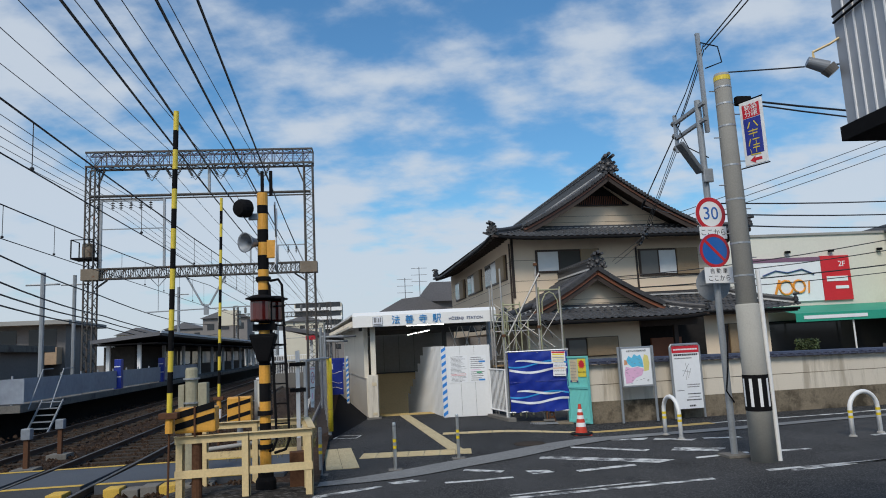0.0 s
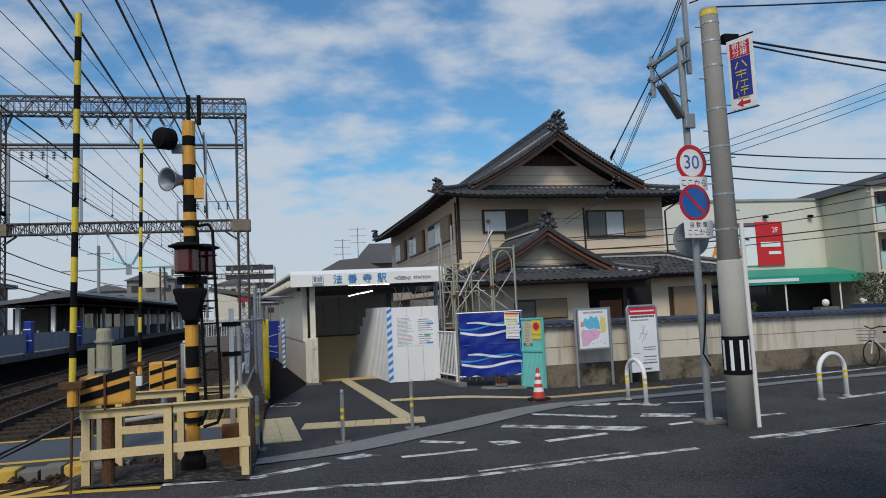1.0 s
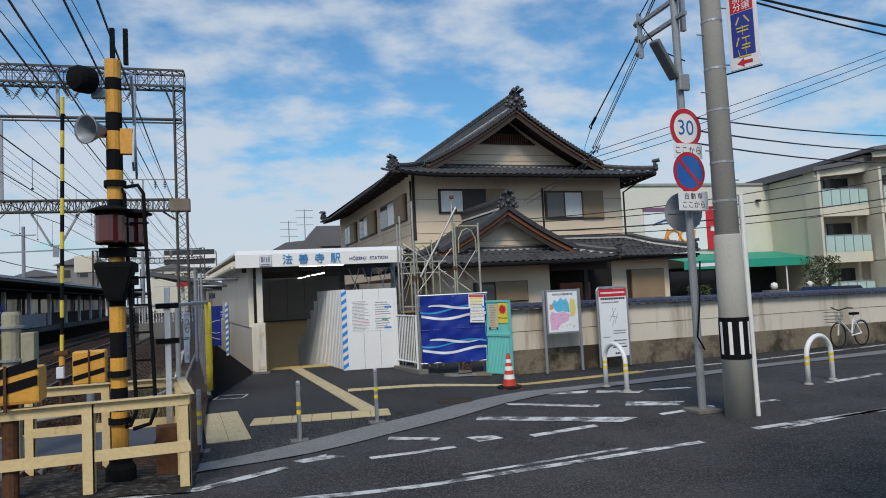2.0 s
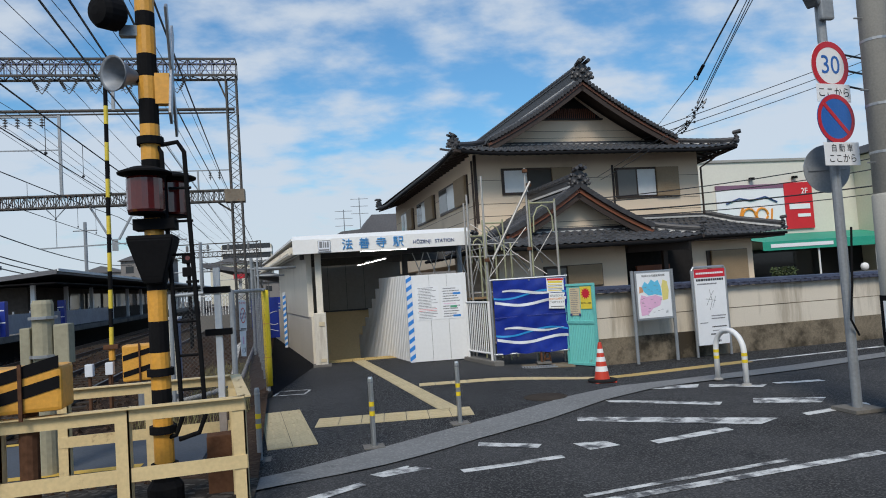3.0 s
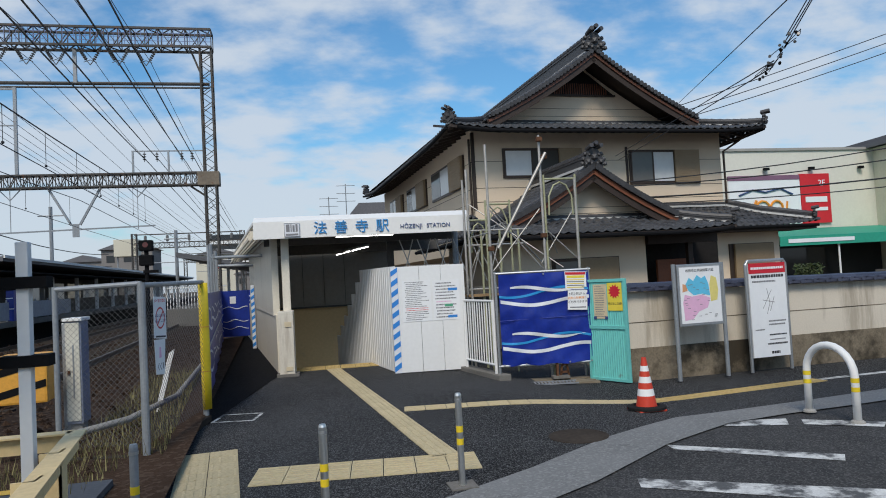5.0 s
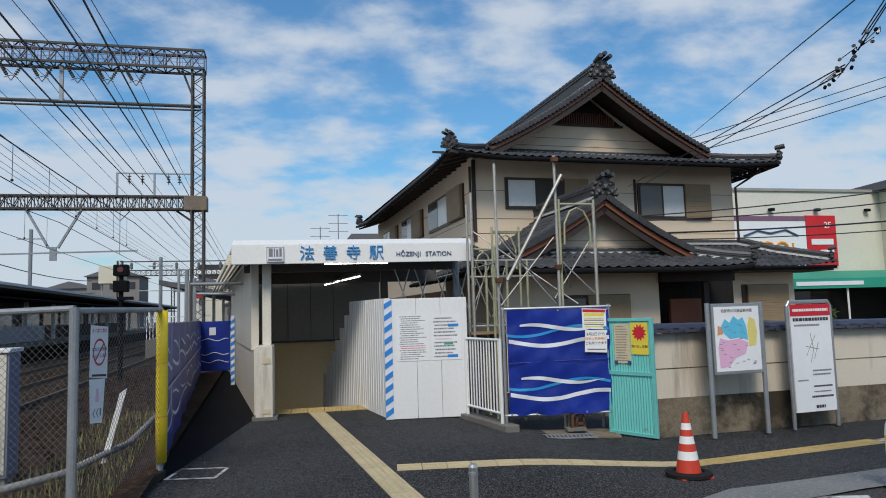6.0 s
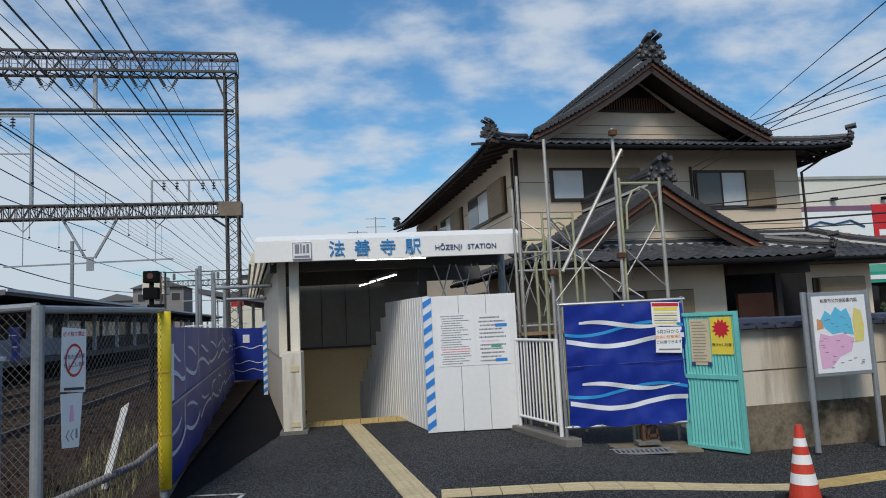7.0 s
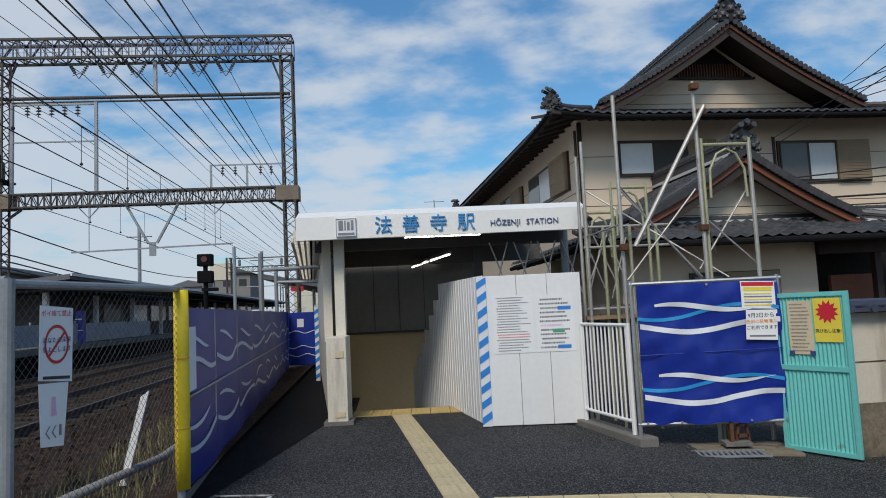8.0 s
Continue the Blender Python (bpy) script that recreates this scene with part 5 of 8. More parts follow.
H("lean_to_gutter", tube(BM(), (10.6, 28.5, 2.96), (19.2, 28.5, 2.98), 0.055, 8), BLACK)

# neighbour roofs behind the station
nb = thing("neighbour_house", "low neighbouring house with a dark tiled roof", "house", 3.0, 50)
part("roof", plate(BM(), [(-3.4, 3.6), (0, 5.4), (1.2, 5.5), (5.2, 3.6)], -3, 5), FAR_ROOF, nb)
part("wall", bbox(-2.6, -2, 0, 4.6, 5, 3.7), FAR_GREY, nb)
nb2 = thing("neighbour_house", "blue-grey tiled roof of a house behind the station", "house", 6.0, 56)
part("roof", plate(BM(), [(-1.6, 5.6), (-0.4, 7.1), (4, 7.1), (4.5, 5.6)], -2, 4), FAR_ROOF, nb2)
part("wall", bbox(-1, -1.5, 0, 4, 4, 5.7), FAR_GREY, nb2)
for x, h in ((3.5, 7.3), (4.6, 8.1)):
    an = thing("tv_antenna", "thin grey rooftop television antenna", "antenna", x, 52, 5.0, group="antennas")
    part("mast", tube(BM(), (0, 0, 0), (0, 0, h - 5), 0.03, 6), STEEL_GREY, an)
    for k in range(3):
        part("element", tube(BM(), (-0.6, 0, h - 5.1 - 0.5 * k), (0.6, 0, h - 5.1 - 0.5 * k), 0.02, 6), STEEL_GREY, an)

# ---- garden wall with a tiled coping ----
gwl = thing("wall_garden", "beige plaster garden wall on a dark stained base with tile coping", "garden wall", 6.62, 18.98, 0, 1.2, kind="structure")
bm = BM()
GL = 24.0
plate(bm, [(0, 0.42), (GL, 0.42), (GL, 1.4 - 0.012 * GL), (0, 1.4)], 0, 0.15)
part("plaster", bm, WALL_PLASTER, gwl, "weathered beige plaster with a horizontal joint")
part("base", bbox(-0.004, -0.02, -0.3, GL, 0.17, 0.425), WALL_BASE, gwl, "dark water-stained concrete base")
part("joint", bbox(0, -0.004, 0.86, GL, 0.0, 0.875), WALL_BASE, gwl)
cap_me = bpy.data.meshes.new("coping_tile")
bm = BM()
tube(bm, (0, -0.16, 0.03), (0, 0.31, 0.03), 0.045, 8)
box(bm, 0.02, -0.14, -0.005, 0.25, 0.075, 0.03)
box(bm, 0.02, 0.075, -0.005, 0.25, 0.29, 0.03)
bm.to_mesh(cap_me)
bm.free()
cap_me.materials.append(COPING)
ridge_me = bpy.data.meshes.new("coping_ridge")
bm = BM()
tube(bm, (0, 0.075, 0.06), (0.27, 0.075, 0.06), 0.075, 8)
bm.to_mesh(ridge_me)
bm.free()
ridge_me.materials.append(COPING)
for k in range(int(GL / 0.27)):
    x = 0.05 + 0.27 * k
    for me in (cap_me, ridge_me):
        o = new(me.name, me)
        o.parent = gwl
        o.matrix_basis = pose(x, 0, 1.42 - 0.012 * x, (random.random() - 0.5) * 2, 0, 0)

# ---- catenary gantry ----


def lattice(bm, p, q, w, h, n, bar=0.05, chord=0.09, side=None):
    """A four-chord lattice girder from p to q; w across (along side), h the other way."""
    p, q = Vector(p), Vector(q)
    d = (q - p).normalized()
    s = Vector(side or (0, 1, 0))
    u = d.cross(s).normalized()
    cs = [s * w / 2 * i + u * h / 2 * j for i, j in ((-1, -1), (1, -1), (1, 1), (-1, 1))]
    for c in cs:
        beam(bm, p + c, q + c, chord)
    for k in range(n):
        a, b = p.lerp(q, k / n), p.lerp(q, (k + 1) / n)
        for i in range(4):
            c1, c2 = cs[i], cs[(i + 1) % 4]
            if k % 2:
                c1, c2 = c2, c1
            beam(bm, a + c1, b + c2, bar, bar * 0.6)
            if bar > 0.045:
                beam(bm, b + c1, b + c2, bar * 0.8, bar * 0.6)
    return bm


gan = thing("catenary_gantry", "tall rusty lattice steel gantry over the railway tracks", "gantry", -0.22, 45, 0.08)
for x, out in ((-2.62, 1), (-16.05, -1)):
    leg = part("leg", lattice(BM(), (x, 0, -0.2), (x, 0, 14.2), 0.7, 0.55, 34, 0.045, 0.085), GANTRY, gan, "lattice steel leg")
    part("gusset", bbox(x - 0.62, -0.4, 7.1, x + 0.45, 0.4, 7.8, 0.02) if out > 0 else bbox(x - 0.45, -0.4, 7.1, x + 0.62, 0.4, 7.8, 0.02), GANTRY_BOX, gan, "brown plated knee")
    part("brace", beam(BM(), (x - out * 0.3, 0, 13.0), (x - out * 0.75, 0, 14.2), 0.1, 0.1), GANTRY, gan)
    part("brace", beam(BM(), (x - out * 0.3, 0, 6.6), (x - out * 1.0, 0, 7.1), 0.1, 0.1), GANTRY, gan)
part("top_girder", lattice(BM(), (-16.35, 0, 14.7), (-2.3, 0, 14.7), 0.9, 0.92, 22, 0.06, 0.11), GANTRY, gan, "upper lattice girder")
mesh_guard = BM()
for k in range(54):
    x = -16.3 + 14 * k / 54
    beam(mesh_guard, (x, -0.46, 14.28), (x, -0.46, 15.12), 0.022, 0.022)
for k in range(5):
    beam(mesh_guard, (-16.3, -0.46, 14.3 + 0.2 * k), (-2.3, -0.46, 14.3 + 0.2 * k), 0.02, 0.02)
part("mesh_guard", mesh_guard, mat("blue guard mesh", (0.13, 0.17, 0.33), 0.6, 0, 0.1), gan, "bluish mesh guard on the girder")
part("mid_rail", tube(BM(), (-16.2, 0, 12.42), (-2.5, 0, 12.42), 0.09, 8), GANTRY, gan)
part("mid_rail", tube(BM(), (-16.2, 0, 12.22), (-2.5, 0, 12.22), 0.05, 8), GANTRY, gan)
part("low_girder", lattice(BM(), (-15.6, 0, 7.48), (-3.0, 0, 7.48), 0.5, 0.62, 44, 0.05, 0.08), GANTRY, gan, "lower lattice girder")
part("hanger", beam(BM(), (-8.9, 0, 14.2), (-8.9, 0, 12.4), 0.16, 0.16), STEEL_GREY, gan)
for x in (-12.45, -11.1, -9.76, -8.19, -6.86, -5.55):
    bm = BM()
    for s in (-1, 1):
        for k in range(6):
            t = k / 6
            tube(bm, (x + s * (0.5 - 0.34 * t), 0, 14.2 - 0.6 * t), (x + s * (0.5 - 0.34 * (t + 0.09)), 0, 14.2 - 0.6 * (t + 0.09)), 0.085, 8)
        tube(bm, (x + s * 0.55, 0, 14.25), (x + s * 0.1, 0, 13.5), 0.022, 6)
        tube(bm, (x + s * 0.1, 0, 13.5), (x, 0, 13.36), 0.022, 6)
        tube(bm, (x, 0, 13.62), (x + s * 0.3, 0, 13.5), 0.018, 6)
    part("insulator_string", bm, INSUL, gan)
fr = BM()
for x in (-15.5, -11.66):
    beam(fr, (x, 0, 7.8), (x, 0, 12.2), 0.14, 0.14)
beam(fr, (-15.5, 0, 12.12), (-11.6, 0, 12.12), 0.1, 0.1)
beam(fr, (-15.5, 0, 10.3), (-11.6, 0, 10.3), 0.06, 0.06)
part("arm_frame", fr, STEEL_GREY, gan, "grey auxiliary frame for feeder cables")
fr = BM()
for x in (-6.35, -4.65):
    beam(fr, (x, 0, 7.8), (x, 0, 8.98), 0.09, 0.09)
beam(fr, (-6.4, 0, 8.95), (-2.9, 0, 8.95), 0.06, 0.06)
part("arm_frame", fr, STEEL_GREY, gan, "grey auxiliary frame for feeder cables")
for x in (-14.8, -14.3, -13.7, -13.1, -12.5):
    bm = BM()
    for k in range(3):
        lathe(bm, ((0.03, 11.62 + 0.15 * k), (0.13, 11.65 + 0.15 * k), (0.03, 11.72 + 0.15 * k)), 8, (x, 0, 0))
    tube(bm, (x, 0, 11.5), (x, 0, 12.1), 0.025, 6)
    part("insulator", bm, INSUL, gan)
for x in (-5.8, -5.2, -4.0, -3.5):
    bm = BM()
    for k in range(3):
        lathe(bm, ((0.03, 8.5 + 0.13 * k), (0.1, 8.53 + 0.13 * k), (0.03, 8.58 + 0.13 * k)), 8, (x, 0, 0))
    tube(bm, (x, 0, 8.4), (x, 0, 8.95), 0.02, 6)
    part("insulator", bm, INSUL, gan)
drop = BM()
for s in (-1, 1):
    beam(drop, (-9.1 + s * 1.2, 0, 7.15), (-9.1 + s * 0.2, 0, 5.3), 0.12, 0.1)
beam(drop, (-9.1, 0, 5.35), (-9.1, 0, 4.7), 0.3, 0.08)
beam(drop, (-12.8, 0, 5.0), (-5.4, 0, 5.15), 0.07, 0.07)
for x in (-12.0, -6.2):
    beam(drop, (x, 0, 7.15), (x, 0, 5.0), 0.03, 0.03)
    beam(drop, (x - 0.5, 0, 7.15), (x, 0, 6.6), 0.04, 0.04)
    beam(drop, (x + 0.5, 0, 7.15), (x, 0, 6.6), 0.04, 0.04)
part("registration_arm", drop, STEEL_GREY, gan, "grey bracket that holds the contact wires")
tr = BM()
box(tr, -17.0, -0.6, 8.4, -15.6, 0.6, 8.5)
for x, y in ((-17, -0.6), (-17, 0.6), (-15.7, -0.6)):
    beam(tr, (x, y, 8.4), (x, y, 9.6), 0.06, 0.06)
beam(tr, (-17, -0.6, 9.6), (-15.7, -0.6, 9.6), 0.05, 0.05)
beam(tr, (-17, -0.6, 9.6), (-17, 0.6, 9.6), 0.05, 0.05)
part("service_platform", tr, BLACK, gan)
part("cable_drum", lathe(BM(), ((0.35, 8.5), (0.38, 8.9), (0.35, 9.4)), 12, (-16.2, 0, 0)), GANTRY_BOX, gan)

# further gantries down the line
for y, xr, xl in ((92, -4.6, -16.5), (140, -6.2, -18.0)):
    g2 = thing("catenary_gantry", "distant grey lattice gantry over the tracks", "gantry", 0, y, 0, group="far gantries")
    for x in (xr, xl):
        part("leg", lattice(BM(), (x, 0, -0.2), (x, 0, 8.6), 0.5, 0.5, 14, 0.05, 0.1), GANTRY, g2)
    part("girder", lattice(BM(), (xl, 0, 7.2), (xr, 0, 7.2), 0.5, 0.6, 22, 0.05, 0.09), GANTRY, g2)
    part("upper_bar", tube(BM(), (xl, 0, 8.5), (xr, 0, 8.5), 0.07, 6), GANTRY, g2)
    for k in range(5):
        x = xl + (xr - xl) * (k + 0.5) / 5
        part("insulator", lathe(BM(), ((0.04, 7.6), (0.16, 7.7), (0.16, 8.3), (0.04, 8.4)), 6, (x, 0, 0)), INSUL, g2)
    part("registration_arm", tube(BM(), (xl + 2, 0, 5.2), (xr - 1, 0, 5.2), 0.06, 6), STEEL_GREY, g2)

# ---- overhead wires ----


def wire(name, label, pts, r, group="overhead wires", sag=0.0, n=12):
    bm = BM()
    path_ = []
    for p, q in zip(pts, pts[1:]):
        p, q = Vector(p), Vector(q)
        for k in range(n):
            t = k / n
            path_.append(p.lerp(q, t) - UP * sag * 4 * t * (1 - t))
    path_.append(Vector(pts[-1]))
    return solid(name, sweep(bm, path_, r, 5), WIRE, label, "cable", group)


for x in (-12.45, -11.1, -9.76, -8.19, -6.86, -5.55):
    wire("feeder_cable", "thin black feeder cable strung from the gantry", [(x + 1.6, -6, 13.2), (x, 45, 13.62), (x - 3.0, 140, 13.0)], 0.016, sag=0.7)
for x, x2, z2 in ((-5.8, -1.1, 5.6), (-5.2, -0.75, 5.5), (-4.0, -0.5, 5.9), (-3.5, -0.2, 6.4)):
    wire("feeder_cable", "thick black feeder cable over the tracks", [(x2, -6, z2), (x, 45, 8.4), (x - 3.0, 140, 8.0)], 0.02, sag=0.25)
for x in (-14.8, -14.3, -13.7, -13.1, -12.5):
    wire("feeder_cable", "thin black feeder cable strung from the gantry", [(x + 1.8, -6, 11.8), (x, 45, 11.5), (x - 3.0, 140, 11.0)], 0.014, sag=0.7)
for x0 in TRACKS:
    xa, xb, xc = track_x(x0, -6), track_x(x0, 45) - 0.2, track_x(x0, 140)
    wire("contact_wire", "thin black contact wire above a track", [(xa, -6, 5.3), (xb, 45, 5.2), (xc, 140, 5.2)], 0.013)
    wire("messenger_wire", "sagging black messenger wire above a track", [(xa, -6, 6.3), (xb, 45, 6.6), (xc, 140, 6.4)], 0.018, sag=0.35)
    bm = BM()
    for k in range(16):
        y = -3 + 46 * k / 15
        t = (y + 6) / 51
        x = xa + (xb - xa) * t
        beam(bm, (x, y, 5.3), (x, y, 6.3 + 0.3 * t - 1.4 * t * (1 - t)), 0.012)
        bmesh.ops.create_icosphere(bm, subdivisions=1, radius=0.04, matrix=Matrix.Translation((x, y, 5.3)))
    solid("droppers", bm, WIRE, "thin vertical dropper wires with clips", "cable", "overhead wires", "stuff")
for k, (xa, za, xb, zb) in enumerate(((-9.5, 5.6, -15.5, 5.0), (-9.9, 5.2, -15.6, 4.7), (-10.2, 4.8, -15.7, 4.4), (-10.6, 7.0, -15.8, 6.3))):
    wire("signal_cable", "sagging black signal cable along the platform", [(xa, 8, za + 1.2), (xb, 45, zb), (xb - 3, 90, zb)], 0.036, sag=0.6)

# ---- platforms ----
pl = thing("platform", "far station platform with a dark edge wall and hoarding fence", "platform", kind="structure")
bm = BM()
for ya, yb in ((23.5, 120),):
    vs = [(track_x(-9.5, ya), ya), (track_x(-9.5, yb), yb), (track_x(-15.5, yb), yb), (track_x(-15.5, ya), ya)]
    prism(bm, vs, 0.72, 0.95)
part("slab", bm, CONCRETE_OLD, pl)
# wall coloured black to stand for the deep shade below the slab
part("foundation", prism(BM(), [(track_x(-10.7, 24.3), 24.3), (track_x(-10.7, 120), 120), (track_x(-15.3, 120), 120), (track_x(-15.3, 24.3), 24.3)], -0.3, 0.72), BLACK_RUBBER_SHADE, pl, "set-back wall under the platform, blackened to stand for shade")
hf = thing("hoarding_fence", "grey-blue panel fence along the far platform", "fence", 0, 0, 0.95)
for k in range(14):
    ya = 23.6 + 1.85 * k
    x = track_x(-9.75, ya)
    part("panel", bbox(x - 0.03, ya, 0.05, x, ya + 1.8, 0.8), PLAT_PANEL, hf)
    part("post", bbox(x - 0.08, ya - 0.03, 0, x - 0.03, ya + 0.03, 0.9), STEEL_GREY, hf)
bmx = bbox(-14.8, 23.55, 0.05, -9.8, 23.6, 0.8)
part("panel", bmx, PLAT_PANEL, hf)
roofp = thing("platform_canopy", "long dark platform canopy on pale steel posts", "canopy", 0, 0, 0)
bm = BM()
for ya, yb in ((38.5, 110),):
    a = [(track_x(x, ya), ya, z) for x, z in ((-12.8, 3.3), (-9.3, 3.62), (-9.3, 3.42), (-12.8, 3.1))]
    c = [(track_x(x, yb), yb, z) for x, z in ((-12.8, 3.3), (-9.3, 3.62), (-9.3, 3.42), (-12.8, 3.1))]
    va, vc = [bm.verts.new(p) for p in a], [bm.verts.new(p) for p in c]
    for k in range(4):
        bm.faces.new((va[k], va[(k + 1) % 4], vc[(k + 1) % 4], vc[k]))
    bm.faces.new(va[::-1])
    bm.faces.new(vc)
part("roof", bm, FAR_ROOF, roofp)
part("roof_edge", beam(BM(), (track_x(-9.25, 38.5), 38.5, 3.6), (track_x(-9.25, 110), 110, 3.6), 0.06, 0.12), WHITE, roofp)
part("soffit", prism(BM(), [(track_x(-12.7, 38.6), 38.6), (track_x(-9.4, 38.6), 38.6), (track_x(-9.4, 109), 109), (track_x(-12.7, 109), 109)], 3.0, 3.06), BLACK, roofp)
for k in range(14):
    y = 39.5 + 5 * k
    for xx in (-10.6, -12.2):
        part("post", bbox(track_x(xx, y) - 0.09, y - 0.09, 0.95, track_x(xx, y) + 0.09, y + 0.09, 3.1), WHITE, roofp)
# block fills the space under the canopy; its dark brown stands for shade
bw = thing("platform_building", "platform building with windows, enlarged and darkened for the canopy's shade", "building", 0, 0, 0.95)
part("wall", prism(BM(), [(track_x(-12.6, 40), 40), (track_x(-11.0, 40), 40), (track_x(-11.0, 80), 80), (track_x(-12.4, 80), 80)], 0, 2.0), mat("dim brown boarding", (0.07, 0.06, 0.052), 0.85, 0, 0.3, 6, 0.8, 0.1), bw)
for k in range(9):
    y = 46.5 + 3.7 * k
    part("pane", bbox(track_x(-11.0, y) - 0.02, y, 0.8, track_x(-11.0, y) + 0.03, y + 2.6, 1.7), PANE_WHITE if k % 2 else PANE_DARK, bw)
for y in (33.3, 40.5):
    x = track_x(-9.7, y)
    bs = thing("wrapped_column", "column wrapped in blue printed sheet on the platform", "wrapped column", x, y, 0.95, group="wrapped columns")
    part("sheet", bbox(-0.15, -0.15, 0, 0.15, 0.15, 1.3, 0.02), BLUE_FENCE, bs)
    part("printed_wave", bbox(-0.155, -0.156, 0.5, 0.155, -0.15, 0.54), SHEET_WHITE, bs)
    part("printed_wave", bbox(-0.155, -0.156, 0.95, 0.12, -0.15, 0.99), SHEET_WHITE, bs)
ldr = thing("steel_ladder", "grey steel ladder up to the platform end", "ladder", -9.45, 24.0, -0.1)
for s in (-0.32, 0.32):
    part("stringer", beam(BM(), (s, -0.5, 0), (s, 0.7, 1.1), 0.04, 0.06), STEEL_GREY, ldr)
    part("handrail", sweep(BM(), [(s, -0.2, 0.9), (s, 0.7, 2.1), (s, 1.4, 2.1)], 0.018, 6), STEEL_GREY, ldr)
for k in range(6):
    part("rung", bbox(-0.32, -0.5 + 0.22 * k, 0.08 + 0.19 * k, 0.32, -0.3 + 0.22 * k, 0.11 + 0.19 * k), STEEL_GREY, ldr)
far_can = thing("platform_canopy", "dark canopy over the near platform beyond the fence", "canopy", -3.6, 52, 0)
part("roof", plate(BM(), [(-2.2, 3.9), (2.6, 3.0), (2.6, 3.2), (-2.2, 4.2)], 0, 30), FAR_ROOF, far_can)
for k in range(4):
    part("post", bbox(-0.1, 1 + 8 * k, 0, 0.1, 1.2 + 8 * k, 3.5), WHITE, far_can)
part("red_lamp_sign", bbox(-0.3, -0.1, 3.05, 0.4, 0.0, 3.35), PRINT_RED, far_can)
near_plat = prism(BM(), [(-5.4, 46), (-2.4, 46), (-5.5, 110), (-8.3, 110)], -0.2, 0.9)
solid("platform", near_plat, CONCRETE_OLD, "near platform slab beyond the blue fence", "platform", kind="structure")
nf = thing("platform_railing", "white picket railing at the platform end", "railing", -5.4, 46.2, 0.9)
for k in range(20):
    part("picket", bbox(0.15 * k, 0, 0, 0.15 * k + 0.03, 0.03, 1.1), WHITE, nf)
part("rail", bbox(0, -0.01, 1.08, 3.0, 0.04, 1.14), WHITE, nf)

# ---- level crossing equipment ----


def banded(parent, name, x, y, z0, z1, r, bands, dark=BLACK, light=ORANGE, first_dark=True, lean=(0, 0)):
    """A round pole of alternating painted bands, each band a part."""
    n = len(bands) - 1
    for k in range(n):
        a, b = bands[k], bands[k + 1]
        m_ = dark if (k % 2 == 0) == first_dark else light
        pa, pb = z0 + (z1 - z0) * a, z0 + (z1 - z0) * b
        part(name, tube(BM(), (x + lean[0] * a, y + lean[1] * a, pa), (x + lean[0] * b, y + lean[1] * b, pb), r, 14), m_, parent, smooth=False)


sig = thing("crossing_signal", "black and amber banded level crossing signal with lamps, horn and bell", "crossing signal", -0.66, 11.3, 0.18)
sig.matrix_basis = sig.matrix_basis @ Matrix.Diagonal((0.92, 0.92, 0.92, 1.0))
banded(sig, "pole_band", 0, 0, 0.0, 4.75, 0.088, [0, 0.075, 0.16, 0.215, 0.285, 0.345, 0.405, 0.5, 0.545, 0.565, 0.6, 0.66, 0.73, 0.78, 0.825, 0.87, 0.925, 0.955, 1.0])
part("base", lathe(BM(), ((0.16, 0), (0.16, 0.14), (0.12, 0.2), (0.12, 0.35)), 16), BLACK, sig)
for z in (0.62, 1.14, 3.28):
    part("clamp", lathe(BM(), ((0.12, z), (0.12, z + 0.07)), 14), BLACK, sig)
for x in (-0.02, 0.12):
    part("top_bracket", bbox(x, -0.05, 4.7, x + 0.05, 0.0, 5.12), BLACK, sig)
# red lamps with hoods
for dx, dy, turn in ((-0.03, -0.24, 0), (0.13, 0.42, 35)):
    lp = part("lamp_housing", lathe(BM(), ((0.16, 0.0), (0.16, 0.34), (0.18, 0.345), (0.18, 0.36), (0.1, 0.38)), 20, (dx, dy * 0.5, 2.62)), BLACK, sig, "round black lamp housing")
    part("lens", lathe(BM(), ((0.15, 0.01), (0.163, 0.03), (0.163, 0.31), (0.15, 0.33)), 20, (dx, dy * 0.5 - 0.025, 2.62)), RED_GLASS, lp, "unlit dark red all-round lens")
    part("hood", lathe(BM(), ((0.235, 0.36), (0.235, 0.375), (0.12, 0.42)), 20, (dx, dy * 0.5 - 0.03, 2.62)), BLACK, lp)
part("lamp_bracket", bbox(-0.16, -0.12, 2.48, 0.2, 0.1, 2.58), BLACK, sig)
# arrow indicator housing, tapering down
bm = BM()
rings = []
for w, d, z in ((0.2, 0.17, 2.42), (0.2, 0.18, 2.38), (0.1, 0.12, 2.04), (0.085, 0.1, 1.98)):
    rings.append([bm.verts.new((sx * w, sy * d - 0.05, z)) for sx, sy in ((-1, -1), (1, -1), (1, 1), (-1, 1))])
for a_, b_ in zip(rings, rings[1:]):
    for k in range(4):
        bm.faces.new((a_[k], b_[k], b_[(k + 1) % 4], a_[(k + 1) % 4]))
bm.faces.new(rings[0])
bm.faces.new(rings[-1][::-1])
bmesh.ops.recalc_face_normals(bm, faces=bm.faces)
bmesh.ops.bevel(bm, geom=list(bm.edges), offset=0.012, segments=2, affect="EDGES")
part("indicator_box", bm, BLACK, sig, "black tapered indicator housing")
# loud horn
hm = look((0, 0, 0), (-0.75, -1.0, -0.12)) @ pose(0, 0, 0, 180, 0, 0)
